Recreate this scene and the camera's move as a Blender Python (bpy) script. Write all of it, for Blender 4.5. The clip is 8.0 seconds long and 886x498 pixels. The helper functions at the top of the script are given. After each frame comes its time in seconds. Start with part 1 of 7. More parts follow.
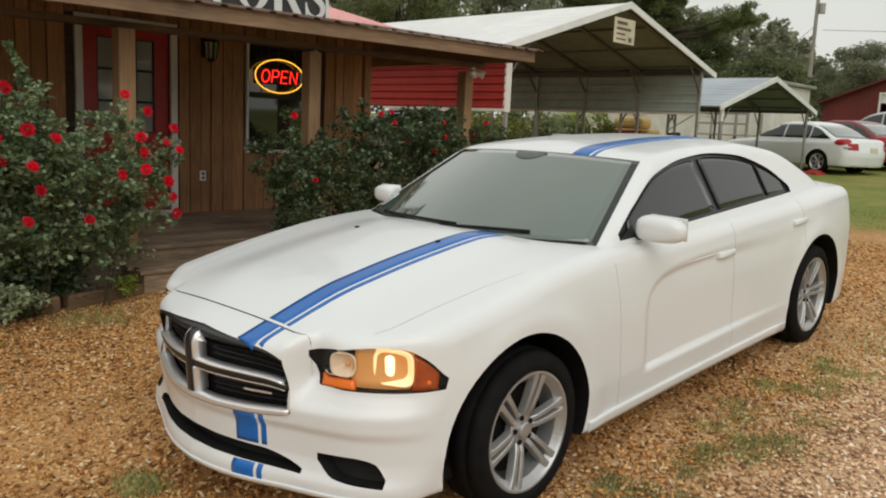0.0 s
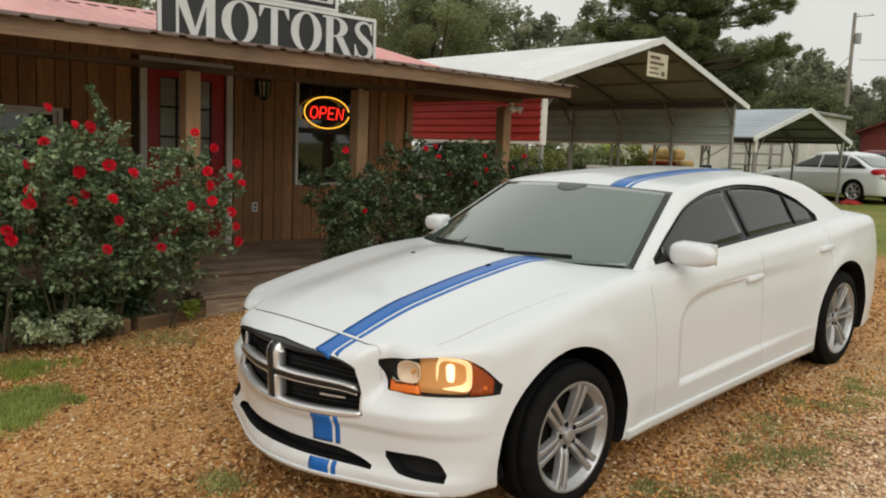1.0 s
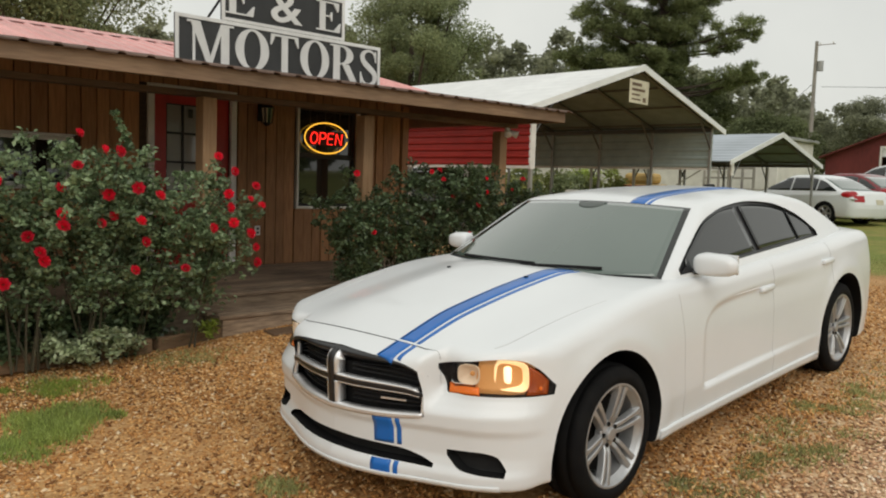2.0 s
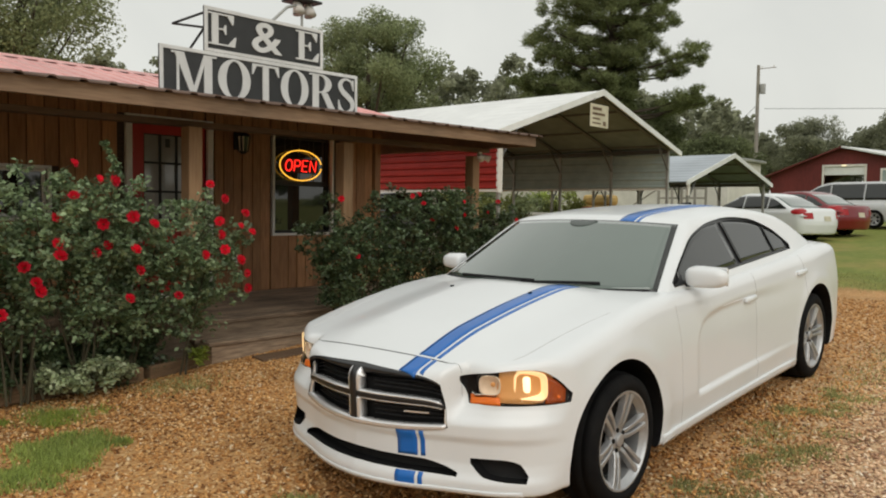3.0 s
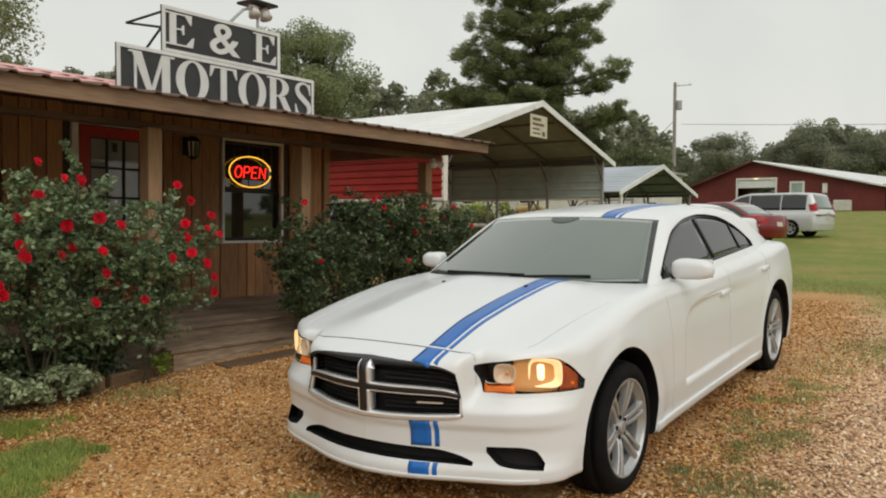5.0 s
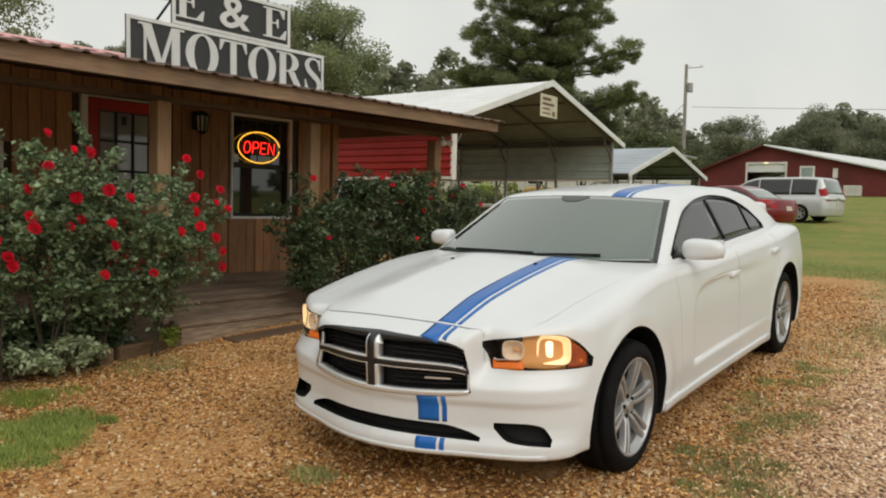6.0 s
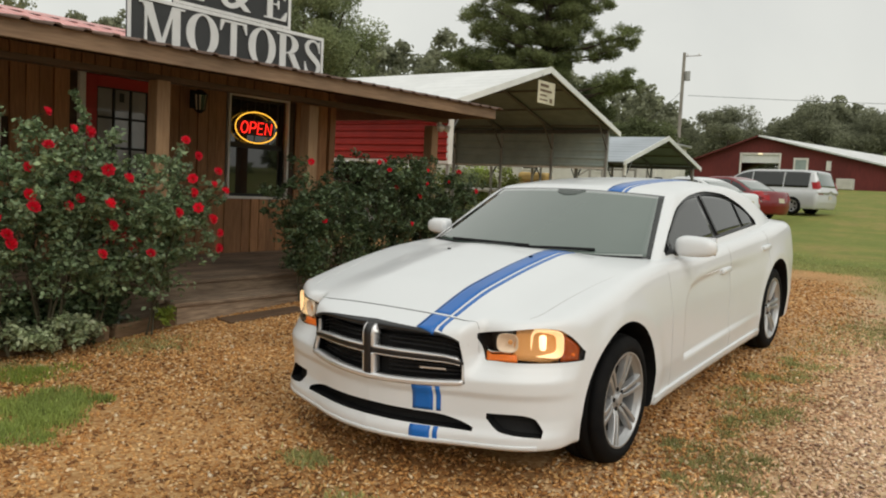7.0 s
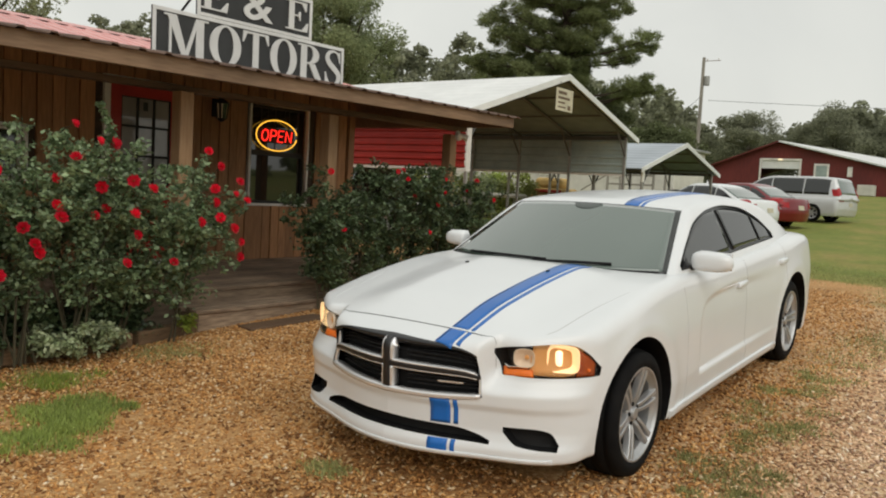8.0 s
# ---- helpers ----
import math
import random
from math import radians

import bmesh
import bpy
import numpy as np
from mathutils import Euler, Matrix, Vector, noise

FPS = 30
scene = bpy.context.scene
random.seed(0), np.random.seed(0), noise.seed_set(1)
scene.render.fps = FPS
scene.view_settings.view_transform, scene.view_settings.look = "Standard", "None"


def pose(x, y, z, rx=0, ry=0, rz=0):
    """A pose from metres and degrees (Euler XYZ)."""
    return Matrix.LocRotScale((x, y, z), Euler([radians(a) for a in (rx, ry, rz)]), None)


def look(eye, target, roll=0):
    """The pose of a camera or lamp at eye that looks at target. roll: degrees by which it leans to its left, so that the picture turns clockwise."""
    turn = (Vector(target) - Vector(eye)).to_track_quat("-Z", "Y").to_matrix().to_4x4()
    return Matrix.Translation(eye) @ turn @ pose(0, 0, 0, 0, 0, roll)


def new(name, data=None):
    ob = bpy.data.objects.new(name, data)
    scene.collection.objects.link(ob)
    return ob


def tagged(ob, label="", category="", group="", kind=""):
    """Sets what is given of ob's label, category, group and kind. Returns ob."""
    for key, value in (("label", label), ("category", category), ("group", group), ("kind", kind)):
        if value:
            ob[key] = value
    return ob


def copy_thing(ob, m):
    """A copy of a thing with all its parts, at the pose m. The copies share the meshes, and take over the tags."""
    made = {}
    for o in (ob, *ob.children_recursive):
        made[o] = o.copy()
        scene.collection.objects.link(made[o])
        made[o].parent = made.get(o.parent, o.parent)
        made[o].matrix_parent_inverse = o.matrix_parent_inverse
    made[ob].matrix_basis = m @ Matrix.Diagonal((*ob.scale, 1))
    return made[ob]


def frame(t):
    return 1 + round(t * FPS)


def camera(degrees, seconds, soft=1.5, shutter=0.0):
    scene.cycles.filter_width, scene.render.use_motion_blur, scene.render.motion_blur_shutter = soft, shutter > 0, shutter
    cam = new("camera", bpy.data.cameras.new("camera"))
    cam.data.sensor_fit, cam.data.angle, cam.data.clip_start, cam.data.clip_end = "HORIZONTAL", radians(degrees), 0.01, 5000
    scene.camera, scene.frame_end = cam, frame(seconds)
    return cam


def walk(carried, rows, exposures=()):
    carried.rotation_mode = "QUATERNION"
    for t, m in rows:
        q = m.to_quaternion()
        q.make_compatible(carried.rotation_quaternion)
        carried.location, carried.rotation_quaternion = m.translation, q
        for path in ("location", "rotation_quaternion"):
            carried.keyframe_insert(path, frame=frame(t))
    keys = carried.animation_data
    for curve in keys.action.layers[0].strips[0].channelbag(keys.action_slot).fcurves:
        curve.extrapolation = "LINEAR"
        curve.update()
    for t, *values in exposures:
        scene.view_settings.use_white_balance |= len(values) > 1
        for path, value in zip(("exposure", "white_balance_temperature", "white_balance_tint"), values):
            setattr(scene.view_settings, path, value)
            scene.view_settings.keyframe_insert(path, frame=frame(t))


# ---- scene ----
cam = camera(58.0, 8.0, soft=2.0)
PATH = [
    (0, (2.732, -2.486, 1.522), (1.367, -1.056, 1.219), 2.6),
    (0.5, (2.844, -2.647, 1.528), (1.442, -1.244, 1.269), 2.4),
    (1, (2.937, -2.821, 1.537), (1.504, -1.444, 1.307), 2.3),
    (1.5, (2.901, -3.031, 1.52), (1.48, -1.638, 1.324), 2.2),
    (1.7, (2.878, -3.124, 1.504), (1.47, -1.714, 1.322), 2.1),
    (2.8, (2.812, -3.495, 1.455), (1.477, -2.01, 1.35), 1.1),
    (3, (2.772, -3.562, 1.455), (1.462, -2.053, 1.36), 0.8),
    (3.5, (2.627, -3.693, 1.415), (1.38, -2.131, 1.335), 0.1),
    (4, (2.564, -3.793, 1.382), (1.376, -2.186, 1.309), -0.1),
    (4.5, (2.504, -3.82, 1.359), (1.346, -2.19, 1.317), 0.2),
    (6, (2.443, -3.816, 1.316), (1.27, -2.199, 1.21), 1.3),
    (6.5, (2.45, -3.844, 1.339), (1.295, -2.216, 1.217), 2.1),
    (7, (2.452, -3.879, 1.371), (1.298, -2.252, 1.219), 2.9),
    (7.5, (2.46, -3.906, 1.41), (1.294, -2.289, 1.24), 3.2),
    (8, (2.482, -3.939, 1.436), (1.294, -2.338, 1.29), 3.2),
]
walk(cam, [(t, look(eye, target, roll)) for t, eye, target, roll in PATH], [(0, 0.06, 6600, 8), (8, 0.06, 6600, 8)])

# ---- sky and sun: flat overcast daylight ----
world = bpy.data.worlds.new("world")
scene.world = world
world.use_nodes = True
wn, wl = world.node_tree.nodes, world.node_tree.links
sky = wn.new("ShaderNodeTexSky")
sky.sky_type, sky.sun_disc = "NISHITA", False
sky.sun_elevation, sky.sun_rotation = radians(45), radians(127)
sky.dust_density, sky.ozone_density = 4.0, 0.5
veil = wn.new("ShaderNodeMix")
veil.data_type = "RGBA"
veil.inputs["Factor"].default_value = 0.9
# thin and thick places in the cloud
cloud, cloud_tone = wn.new("ShaderNodeTexNoise"), wn.new("ShaderNodeValToRGB")
cloud.inputs["Scale"].default_value, cloud.inputs["Detail"].default_value, cloud.inputs["Distortion"].default_value = 2.2, 5, 0.6
cloud_tone.color_ramp.elements[0].position, cloud_tone.color_ramp.elements[1].position = 0.3, 0.72
cloud_tone.color_ramp.elements[0].color, cloud_tone.color_ramp.elements[1].color = (7.3, 7.35, 7.05, 1), (9.0, 9.0, 8.5, 1)
wl.new(wn.new("ShaderNodeTexCoord").outputs["Generated"], cloud.inputs["Vector"])
wl.new(cloud.outputs["Fac"], cloud_tone.inputs["Fac"])
wl.new(cloud_tone.outputs["Color"], veil.inputs["B"])
wl.new(sky.outputs["Color"], veil.inputs["A"])
wl.new(veil.outputs["Result"], wn["Background"].inputs["Color"])
wn["Background"].inputs["Strength"].default_value = 0.094
sun = new("sun", bpy.data.lights.new("sun", "SUN"))
sun.data.energy, sun.data.angle, sun.data.color = 1.0, radians(60), (1.0, 0.985, 0.96)
sun.matrix_world = look((0, 0, 30), (-8.0, 6.0, 20.0))


# ---- materials ----
def mat(name, a, b=None, scale=8.0, rough=0.6, metal=0.0, bump=0.0, bump_scale=60.0, stretch=(1, 1, 1), stain=0.25, piece=0.0,
        coat=0.0, spec=0.5, island=0.0, detail=5.0, thin=0.0):
    """A surface of two colours mixed by grain and by larger stains, with fine relief."""
    m = bpy.data.materials.new(name)
    m.use_nodes = True
    n, l = m.node_tree.nodes, m.node_tree.links
    p = n["Principled BSDF"]
    p.inputs["Roughness"].default_value, p.inputs["Metallic"].default_value = rough, metal
    p.inputs["Coat Weight"].default_value, p.inputs["Coat Roughness"].default_value = coat, 0.06
    p.inputs["Specular IOR Level"].default_value = spec
    b = b or tuple(c * 0.75 for c in a)
    tc, mp = n.new("ShaderNodeTexCoord"), n.new("ShaderNodeMapping")
    mp.inputs["Scale"].default_value = stretch
    l.new(tc.outputs["Object"], mp.inputs["Vector"])
    fine, big = n.new("ShaderNodeTexNoise"), n.new("ShaderNodeTexNoise")
    fine.inputs["Scale"].default_value, fine.inputs["Detail"].default_value = scale, detail
    big.inputs["Scale"].default_value, big.inputs["Detail"].default_value = scale * 0.13, 3
    l.new(mp.outputs["Vector"], fine.inputs["Vector"])
    l.new(tc.outputs["Object"], big.inputs["Vector"])
    ramp = n.new("ShaderNodeValToRGB")
    ramp.color_ramp.elements[0].position, ramp.color_ramp.elements[1].position = 0.3, 0.7
    ramp.color_ramp.elements[0].color, ramp.color_ramp.elements[1].color = (*b, 1), (*a, 1)
    l.new(fine.outputs["Fac"], ramp.inputs["Fac"])
    hsv = n.new("ShaderNodeHueSaturation")
    l.new(ramp.outputs["Color"], hsv.inputs["Color"])
    val = n.new("ShaderNodeMapRange")
    val.inputs["From Min"].default_value, val.inputs["From Max"].default_value = 0.3, 0.7
    val.inputs["To Min"].default_value, val.inputs["To Max"].default_value = 1 - stain, 1 + stain * 0.5
    l.new(big.outputs["Fac"], val.inputs["Value"])
    out = val.outputs["Result"]
    if piece or island:
        src = n.new("ShaderNodeObjectInfo").outputs["Random"] if piece else n.new("ShaderNodeNewGeometry").outputs["Random Per Island"]
        k = n.new("ShaderNodeMapRange")
        k.inputs["To Min"].default_value, k.inputs["To Max"].default_value = 1 - (piece or island), 1 + (piece or island)
        l.new(src, k.inputs["Value"])
        mul = n.new("ShaderNodeMath")
        mul.operation = "MULTIPLY"
        l.new(out, mul.inputs[0])
        l.new(k.outputs["Result"], mul.inputs[1])
        out = mul.outputs["Value"]
    l.new(out, hsv.inputs["Value"])
    l.new(hsv.outputs["Color"], p.inputs["Base Color"])
    if thin:
        # light that passes through the leaf
        tr, mx = n.new("ShaderNodeBsdfTranslucent"), n.new("ShaderNodeMixShader")
        l.new(hsv.outputs["Color"], tr.inputs["Color"])
        mx.inputs["Fac"].default_value = thin
        l.new(p.outputs["BSDF"], mx.inputs[1])
        l.new(tr.outputs["BSDF"], mx.inputs[2])
        l.new(mx.outputs["Shader"], n["Material Output"].inputs["Surface"])
    if bump:
        bn, bt = n.new("ShaderNodeBump"), n.new("ShaderNodeTexNoise")
        bt.inputs["Scale"].default_value, bt.inputs["Detail"].default_value = bump_scale, 4
        l.new(mp.outputs["Vector"], bt.inputs["Vector"])
        bn.inputs["Strength"].default_value, bn.inputs["Distance"].default_value = bump, 0.01
        l.new(bt.outputs["Fac"], bn.inputs["Height"])
        l.new(bn.outputs["Normal"], p.inputs["Normal"])
    return m


def glow(name, colour, strength):
    m = bpy.data.materials.new(name)
    m.use_nodes = True
    p = m.node_tree.nodes["Principled BSDF"]
    p.inputs["Base Color"].default_value = (*colour, 1)
    p.inputs["Emission Color"].default_value, p.inputs["Emission Strength"].default_value = (*colour, 1), strength
    return m


def glass(name, tint, rough=0.02, ior=1.5, transmission=1.0):
    m = bpy.data.materials.new(name)
    m.use_nodes = True
    p = m.node_tree.nodes["Principled BSDF"]
    p.inputs["Base Color"].default_value, p.inputs["Roughness"].default_value = (*tint, 1), rough
    p.inputs["IOR"].default_value, p.inputs["Transmission Weight"].default_value = ior, transmission
    return m


M = {
    "white_paint": mat("white_car_paint", (0.765, 0.787, 0.80), (0.745, 0.767, 0.78), 2.5, 0.3, stain=0.03, coat=0.45, bump=0.0),
    "blue": mat("blue_vinyl", (0.006, 0.135, 0.49), (0.005, 0.122, 0.44), 6, 0.3, stain=0.1, coat=0.25),
    "black": mat("black_plastic", (0.008, 0.008, 0.009), (0.013, 0.013, 0.013), 20, 0.6, stain=0.2, bump=0.1, bump_scale=300, spec=0.2),
    "gap": mat("panel_gap", (0.61, 0.61, 0.605), (0.57, 0.57, 0.565), 20, 0.6),
    "silver_paint": mat("silver_car_paint", (0.62, 0.63, 0.64), (0.58, 0.59, 0.60), 3, 0.3, 0.25, stain=0.05, coat=0.5),
    "red_paint": mat("red_car_paint", (0.18, 0.006, 0.012), (0.16, 0.005, 0.010), 3, 0.3, stain=0.05, coat=0.5),
    "dark_paint": mat("dark_car_paint", (0.015, 0.016, 0.018), (0.013, 0.014, 0.016), 3, 0.25, stain=0.05, coat=0.7),
    "satin_black": mat("satin_black_trim", (0.02, 0.02, 0.022), (0.016, 0.016, 0.017), 10, 0.3, stain=0.1),
    "rubber": mat("tyre_rubber", (0.007, 0.007, 0.0075), (0.011, 0.0108, 0.0105), 18, 0.8, stain=0.3, bump=0.15, bump_scale=120, spec=0.12),
    "chrome": mat("chrome", (0.86, 0.86, 0.87), (0.80, 0.80, 0.81), 12, 0.2, 0.55, stain=0.06, spec=0.8),
    "alloy": mat("alloy", (0.50, 0.505, 0.51), (0.42, 0.425, 0.43), 14, 0.32, 0.6, stain=0.15),
    "dark_metal": mat("brake_metal", (0.012, 0.0115, 0.011), (0.018, 0.0165, 0.015), 25, 0.7, 0.0, stain=0.3, spec=0.1),
    # opaque pane; part of the sky's reflection is put into its grey-green
    "windshield": mat("sky_toned_windshield", (0.092, 0.130, 0.112), (0.082, 0.117, 0.100), 1.2, 0.03, stain=0.08, spec=1.0, coat=1.0),
    "tint": mat("tinted_glass", (0.02, 0.023, 0.022), (0.016, 0.018, 0.018), 1.2, 0.04, stain=0.1, spec=0.8),
    "lens": glass("clear_lens", (1, 1, 1), 0.03, 1.16),
    "amber": mat("amber_lens", (0.34, 0.06, 0.006), (0.24, 0.035, 0.004), 30, 0.2, coat=0.2, stain=0.1),
    "reflector": mat("lamp_reflector", (0.85, 0.83, 0.78), (0.6, 0.58, 0.55), 20, 0.12, 1.0, stain=0.1),
    "bulb": glow("warm_bulb", (1.0, 0.82, 0.54), 1.05),
    "red_lens": mat("red_lens", (0.42, 0.010, 0.014), (0.32, 0.006, 0.01), 20, 0.3, coat=0.1, stain=0.1, spec=0.3),
    "plank": mat("stained_cedar", (0.45, 0.225, 0.10), (0.295, 0.138, 0.06), 7, 0.7, stain=0.3, bump=0.35, bump_scale=22, stretch=(6, 6, 0.6), piece=0.22),
    "post": mat("raw_post_wood", (0.47, 0.29, 0.155), (0.34, 0.195, 0.098), 7, 0.7, stain=0.3, bump=0.3, bump_scale=20, stretch=(7, 7, 0.6)),
    "fascia": mat("fascia_board", (0.315, 0.205, 0.125), (0.21, 0.128, 0.075), 7, 0.7, stain=0.35, bump=0.3, bump_scale=20, stretch=(7, 0.6, 7)),
    "deck": mat("weathered_deck", (0.36, 0.265, 0.18), (0.17, 0.118, 0.08), 8, 0.8, stain=0.4, bump=0.4, bump_scale=25, stretch=(7, 0.7, 7), piece=0.32),
    # the eave's shade is put into this soffit and rafter brown
    "soffit": mat("shaded_soffit", (0.085, 0.05, 0.03), (0.05, 0.03, 0.018), 7, 0.8, stain=0.3, bump=0.2, bump_scale=20, stretch=(7, 0.6, 7)),
    "white_trim": mat("white_trim_paint", (0.82, 0.80, 0.76), (0.72, 0.70, 0.66), 9, 0.55, stain=0.2, bump=0.1),
    "door_red": mat("red_door_paint", (0.50, 0.03, 0.025), (0.42, 0.022, 0.02), 8, 0.4, stain=0.2),
    "door_pane": mat("door_pane", (0.45, 0.44, 0.41), (0.32, 0.31, 0.285), 2.5, 0.05, stain=0.3, spec=0.7),
    "pane": mat("window_pane", (0.02, 0.022, 0.022), (0.012, 0.013, 0.013), 1.5, 0.03, stain=0.3, spec=1.0),
    "roof_red": mat("faded_red_metal_roof", (0.78, 0.38, 0.35), (0.70, 0.28, 0.26), 5, 0.38, stain=0.25, stretch=(1, 3, 1), spec=0.8),
    "roof_rust": mat("rusted_roof_edge", (0.17, 0.11, 0.085), (0.10, 0.062, 0.045), 8, 0.7, stain=0.35),
    "red_siding": mat("red_metal_siding", (0.36, 0.030, 0.022), (0.29, 0.022, 0.017), 5, 0.5, stain=0.2, spec=0.3),
    "white_metal": mat("white_metal_panel", (0.82, 0.83, 0.82), (0.74, 0.75, 0.74), 4, 0.35, stain=0.12),
    "blue_metal": mat("blue_grey_metal_panel", (0.44, 0.485, 0.53), (0.35, 0.39, 0.43), 4, 0.4, stain=0.2, stretch=(0.3, 5, 1)),
    "galv": mat("galvanised_steel", (0.42, 0.42, 0.40), (0.33, 0.33, 0.31), 6, 0.45, 0.5, stain=0.25),
    "panel_inside": mat("primer_grey_panel", (0.37, 0.445, 0.43), (0.30, 0.365, 0.352), 4, 0.6, stain=0.2),
    "sign_black": mat("black_sign_face", (0.035, 0.036, 0.038), (0.026, 0.027, 0.029), 6, 0.5, stain=0.25),
    "sign_white": mat("white_sign_vinyl", (0.77, 0.775, 0.77), (0.68, 0.685, 0.68), 6, 0.5, stain=0.12),
    "neon_red": glow("red_neon", (1.0, 0.022, 0.014), 2.6),
    "neon_ring": glow("amber_neon", (1.0, 0.50, 0.05), 1.5),
    "iron": mat("black_iron", (0.018, 0.018, 0.018), (0.03, 0.027, 0.025), 25, 0.55, 0.3, stain=0.3),
    "timber": mat("old_landscape_timber", (0.27, 0.165, 0.088), (0.13, 0.08, 0.042), 9, 0.85, stain=0.4, bump=0.5, bump_scale=25, stretch=(7, 0.7, 7)),
    "soil": mat("dark_soil", (0.075, 0.05, 0.033), (0.045, 0.03, 0.02), 20, 0.95, stain=0.4, bump=0.8, bump_scale=40),
    "rose_leaf": mat("rose_leaf", (0.37, 0.47, 0.27), (0.14, 0.215, 0.10), 14, 0.42, stain=0.3, island=0.5, thin=0.35),
    "petal": mat("red_petal", (0.92, 0.030, 0.075), (0.80, 0.018, 0.05), 30, 0.5, stain=0.15, piece=0.15, thin=0.35),
    "stem": mat("bush_stem", (0.07, 0.06, 0.03), (0.05, 0.04, 0.022), 20, 0.8, stain=0.3),
    "bark": mat("pine_bark", (0.095, 0.07, 0.052), (0.05, 0.036, 0.027), 6, 0.9, stain=0.4, bump=0.8, bump_scale=9, stretch=(3, 3, 0.5)),
    "pine": mat("pine_needles", (0.28, 0.315, 0.15), (0.18, 0.215, 0.09), 0.6, 0.8, stain=0.35, island=0.4, thin=0.5, spec=0.1),
    "oak": mat("broad_leaves", (0.34, 0.385, 0.21), (0.25, 0.29, 0.15), 0.6, 0.8, stain=0.3, island=0.35, thin=0.5, spec=0.1),
    # distance haze is put into this leaf colour, greyer than the broad leaves
    "hazed_leaf": mat("hazed_leaves", (0.37, 0.385, 0.27), (0.28, 0.295, 0.20), 0.3, 0.8, stain=0.25, island=0.3, thin=0.5, spec=0.1),
    "dark_leaf": mat("dark_leaves", (0.215, 0.245, 0.125), (0.14, 0.165, 0.08), 0.6, 0.8, stain=0.3, island=0.35, thin=0.45, spec=0.1),
    "tuft": mat("tuft_grass_blades", (0.46, 0.54, 0.15), (0.33, 0.41, 0.105), 3, 0.6, stain=0.3, island=0.45, thin=0.4),
    "grass": mat("grass_blades", (0.40, 0.48, 0.085), (0.29, 0.38, 0.065), 3, 0.6, stain=0.3, island=0.35, thin=0.4),
    "barn_red": mat("barn_red_boards", (0.17, 0.03, 0.026), (0.12, 0.022, 0.019), 3, 0.8, stain=0.3, stretch=(4, 4, 0.5)),
    "cream": mat("cream_siding", (0.66, 0.64, 0.58), (0.56, 0.54, 0.49), 3, 0.7, stain=0.2),
    "yellow": mat("faded_yellow_paint", (0.60, 0.40, 0.13), (0.48, 0.31, 0.10), 5, 0.6, stain=0.3),
    "paper": mat("weathered_notice", (0.66, 0.62, 0.48), (0.55, 0.5, 0.37), 8, 0.7, stain=0.2),
    "ink": mat("brown_print", (0.16, 0.10, 0.06), (0.12, 0.07, 0.04), 20, 0.7),
    "pale_leaf": mat("variegated_leaf", (0.56, 0.60, 0.38), (0.22, 0.29, 0.13), 16, 0.5, stain=0.25, island=0.5, thin=0.3),
    "frit": mat("windshield_black_edge", (0.03, 0.034, 0.033), (0.025, 0.028, 0.028), 8, 0.15, stain=0.1),
    "pod": mat("sensor_cover", (0.075, 0.09, 0.083), (0.065, 0.078, 0.072), 6, 0.2, stain=0.1),
    # reflectors emit: the bulb's light on them is put into the material
    "warm_glow": glow("glowing_reflector", (0.56, 0.26, 0.08), 0.19),
    "dim_glow": glow("faintly_glowing_reflector", (0.66, 0.52, 0.38), 0.10),
    "amber_lit": glow("lit_amber_lens", (0.62, 0.13, 0.012), 0.25),
    "weedy": mat("weed_blades", (0.44, 0.44, 0.18), (0.34, 0.34, 0.13), 3, 0.6, stain=0.3, island=0.4, thin=0.4),
    # beam wood with the porch's shade in its colour; the loose board shares it
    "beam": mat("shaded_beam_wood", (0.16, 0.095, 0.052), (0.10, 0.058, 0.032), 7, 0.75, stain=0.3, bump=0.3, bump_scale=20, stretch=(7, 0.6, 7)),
    "grey_wood": mat("grey_weathered_wood", (0.36, 0.335, 0.29), (0.25, 0.23, 0.20), 7, 0.8, stain=0.3, bump=0.3, bump_scale=20, stretch=(4, 4, 0.6)),
    "bright_glow": glow("glowing_low_beam", (1.0, 0.70, 0.36), 0.62),
    "olive_leaf": mat("olive_shrub_leaves", (0.30, 0.32, 0.11), (0.20, 0.22, 0.075), 2, 0.7, stain=0.3, island=0.4, thin=0.4, spec=0.1),
    # under-roof greys: shade is put into the lining and the upper tubes
    "lining": mat("shaded_roof_underside", (0.19, 0.24, 0.232), (0.15, 0.19, 0.184), 4, 0.6, stain=0.25),
    "galv_shaded": mat("shaded_steel_tube", (0.13, 0.13, 0.127), (0.095, 0.095, 0.092), 6, 0.5, 0.3, stain=0.25),
    "dark_rose_leaf": mat("dark_rose_leaf", (0.15, 0.205, 0.10), (0.07, 0.11, 0.048), 14, 0.42, stain=0.3, island=0.6, thin=0.3),
}


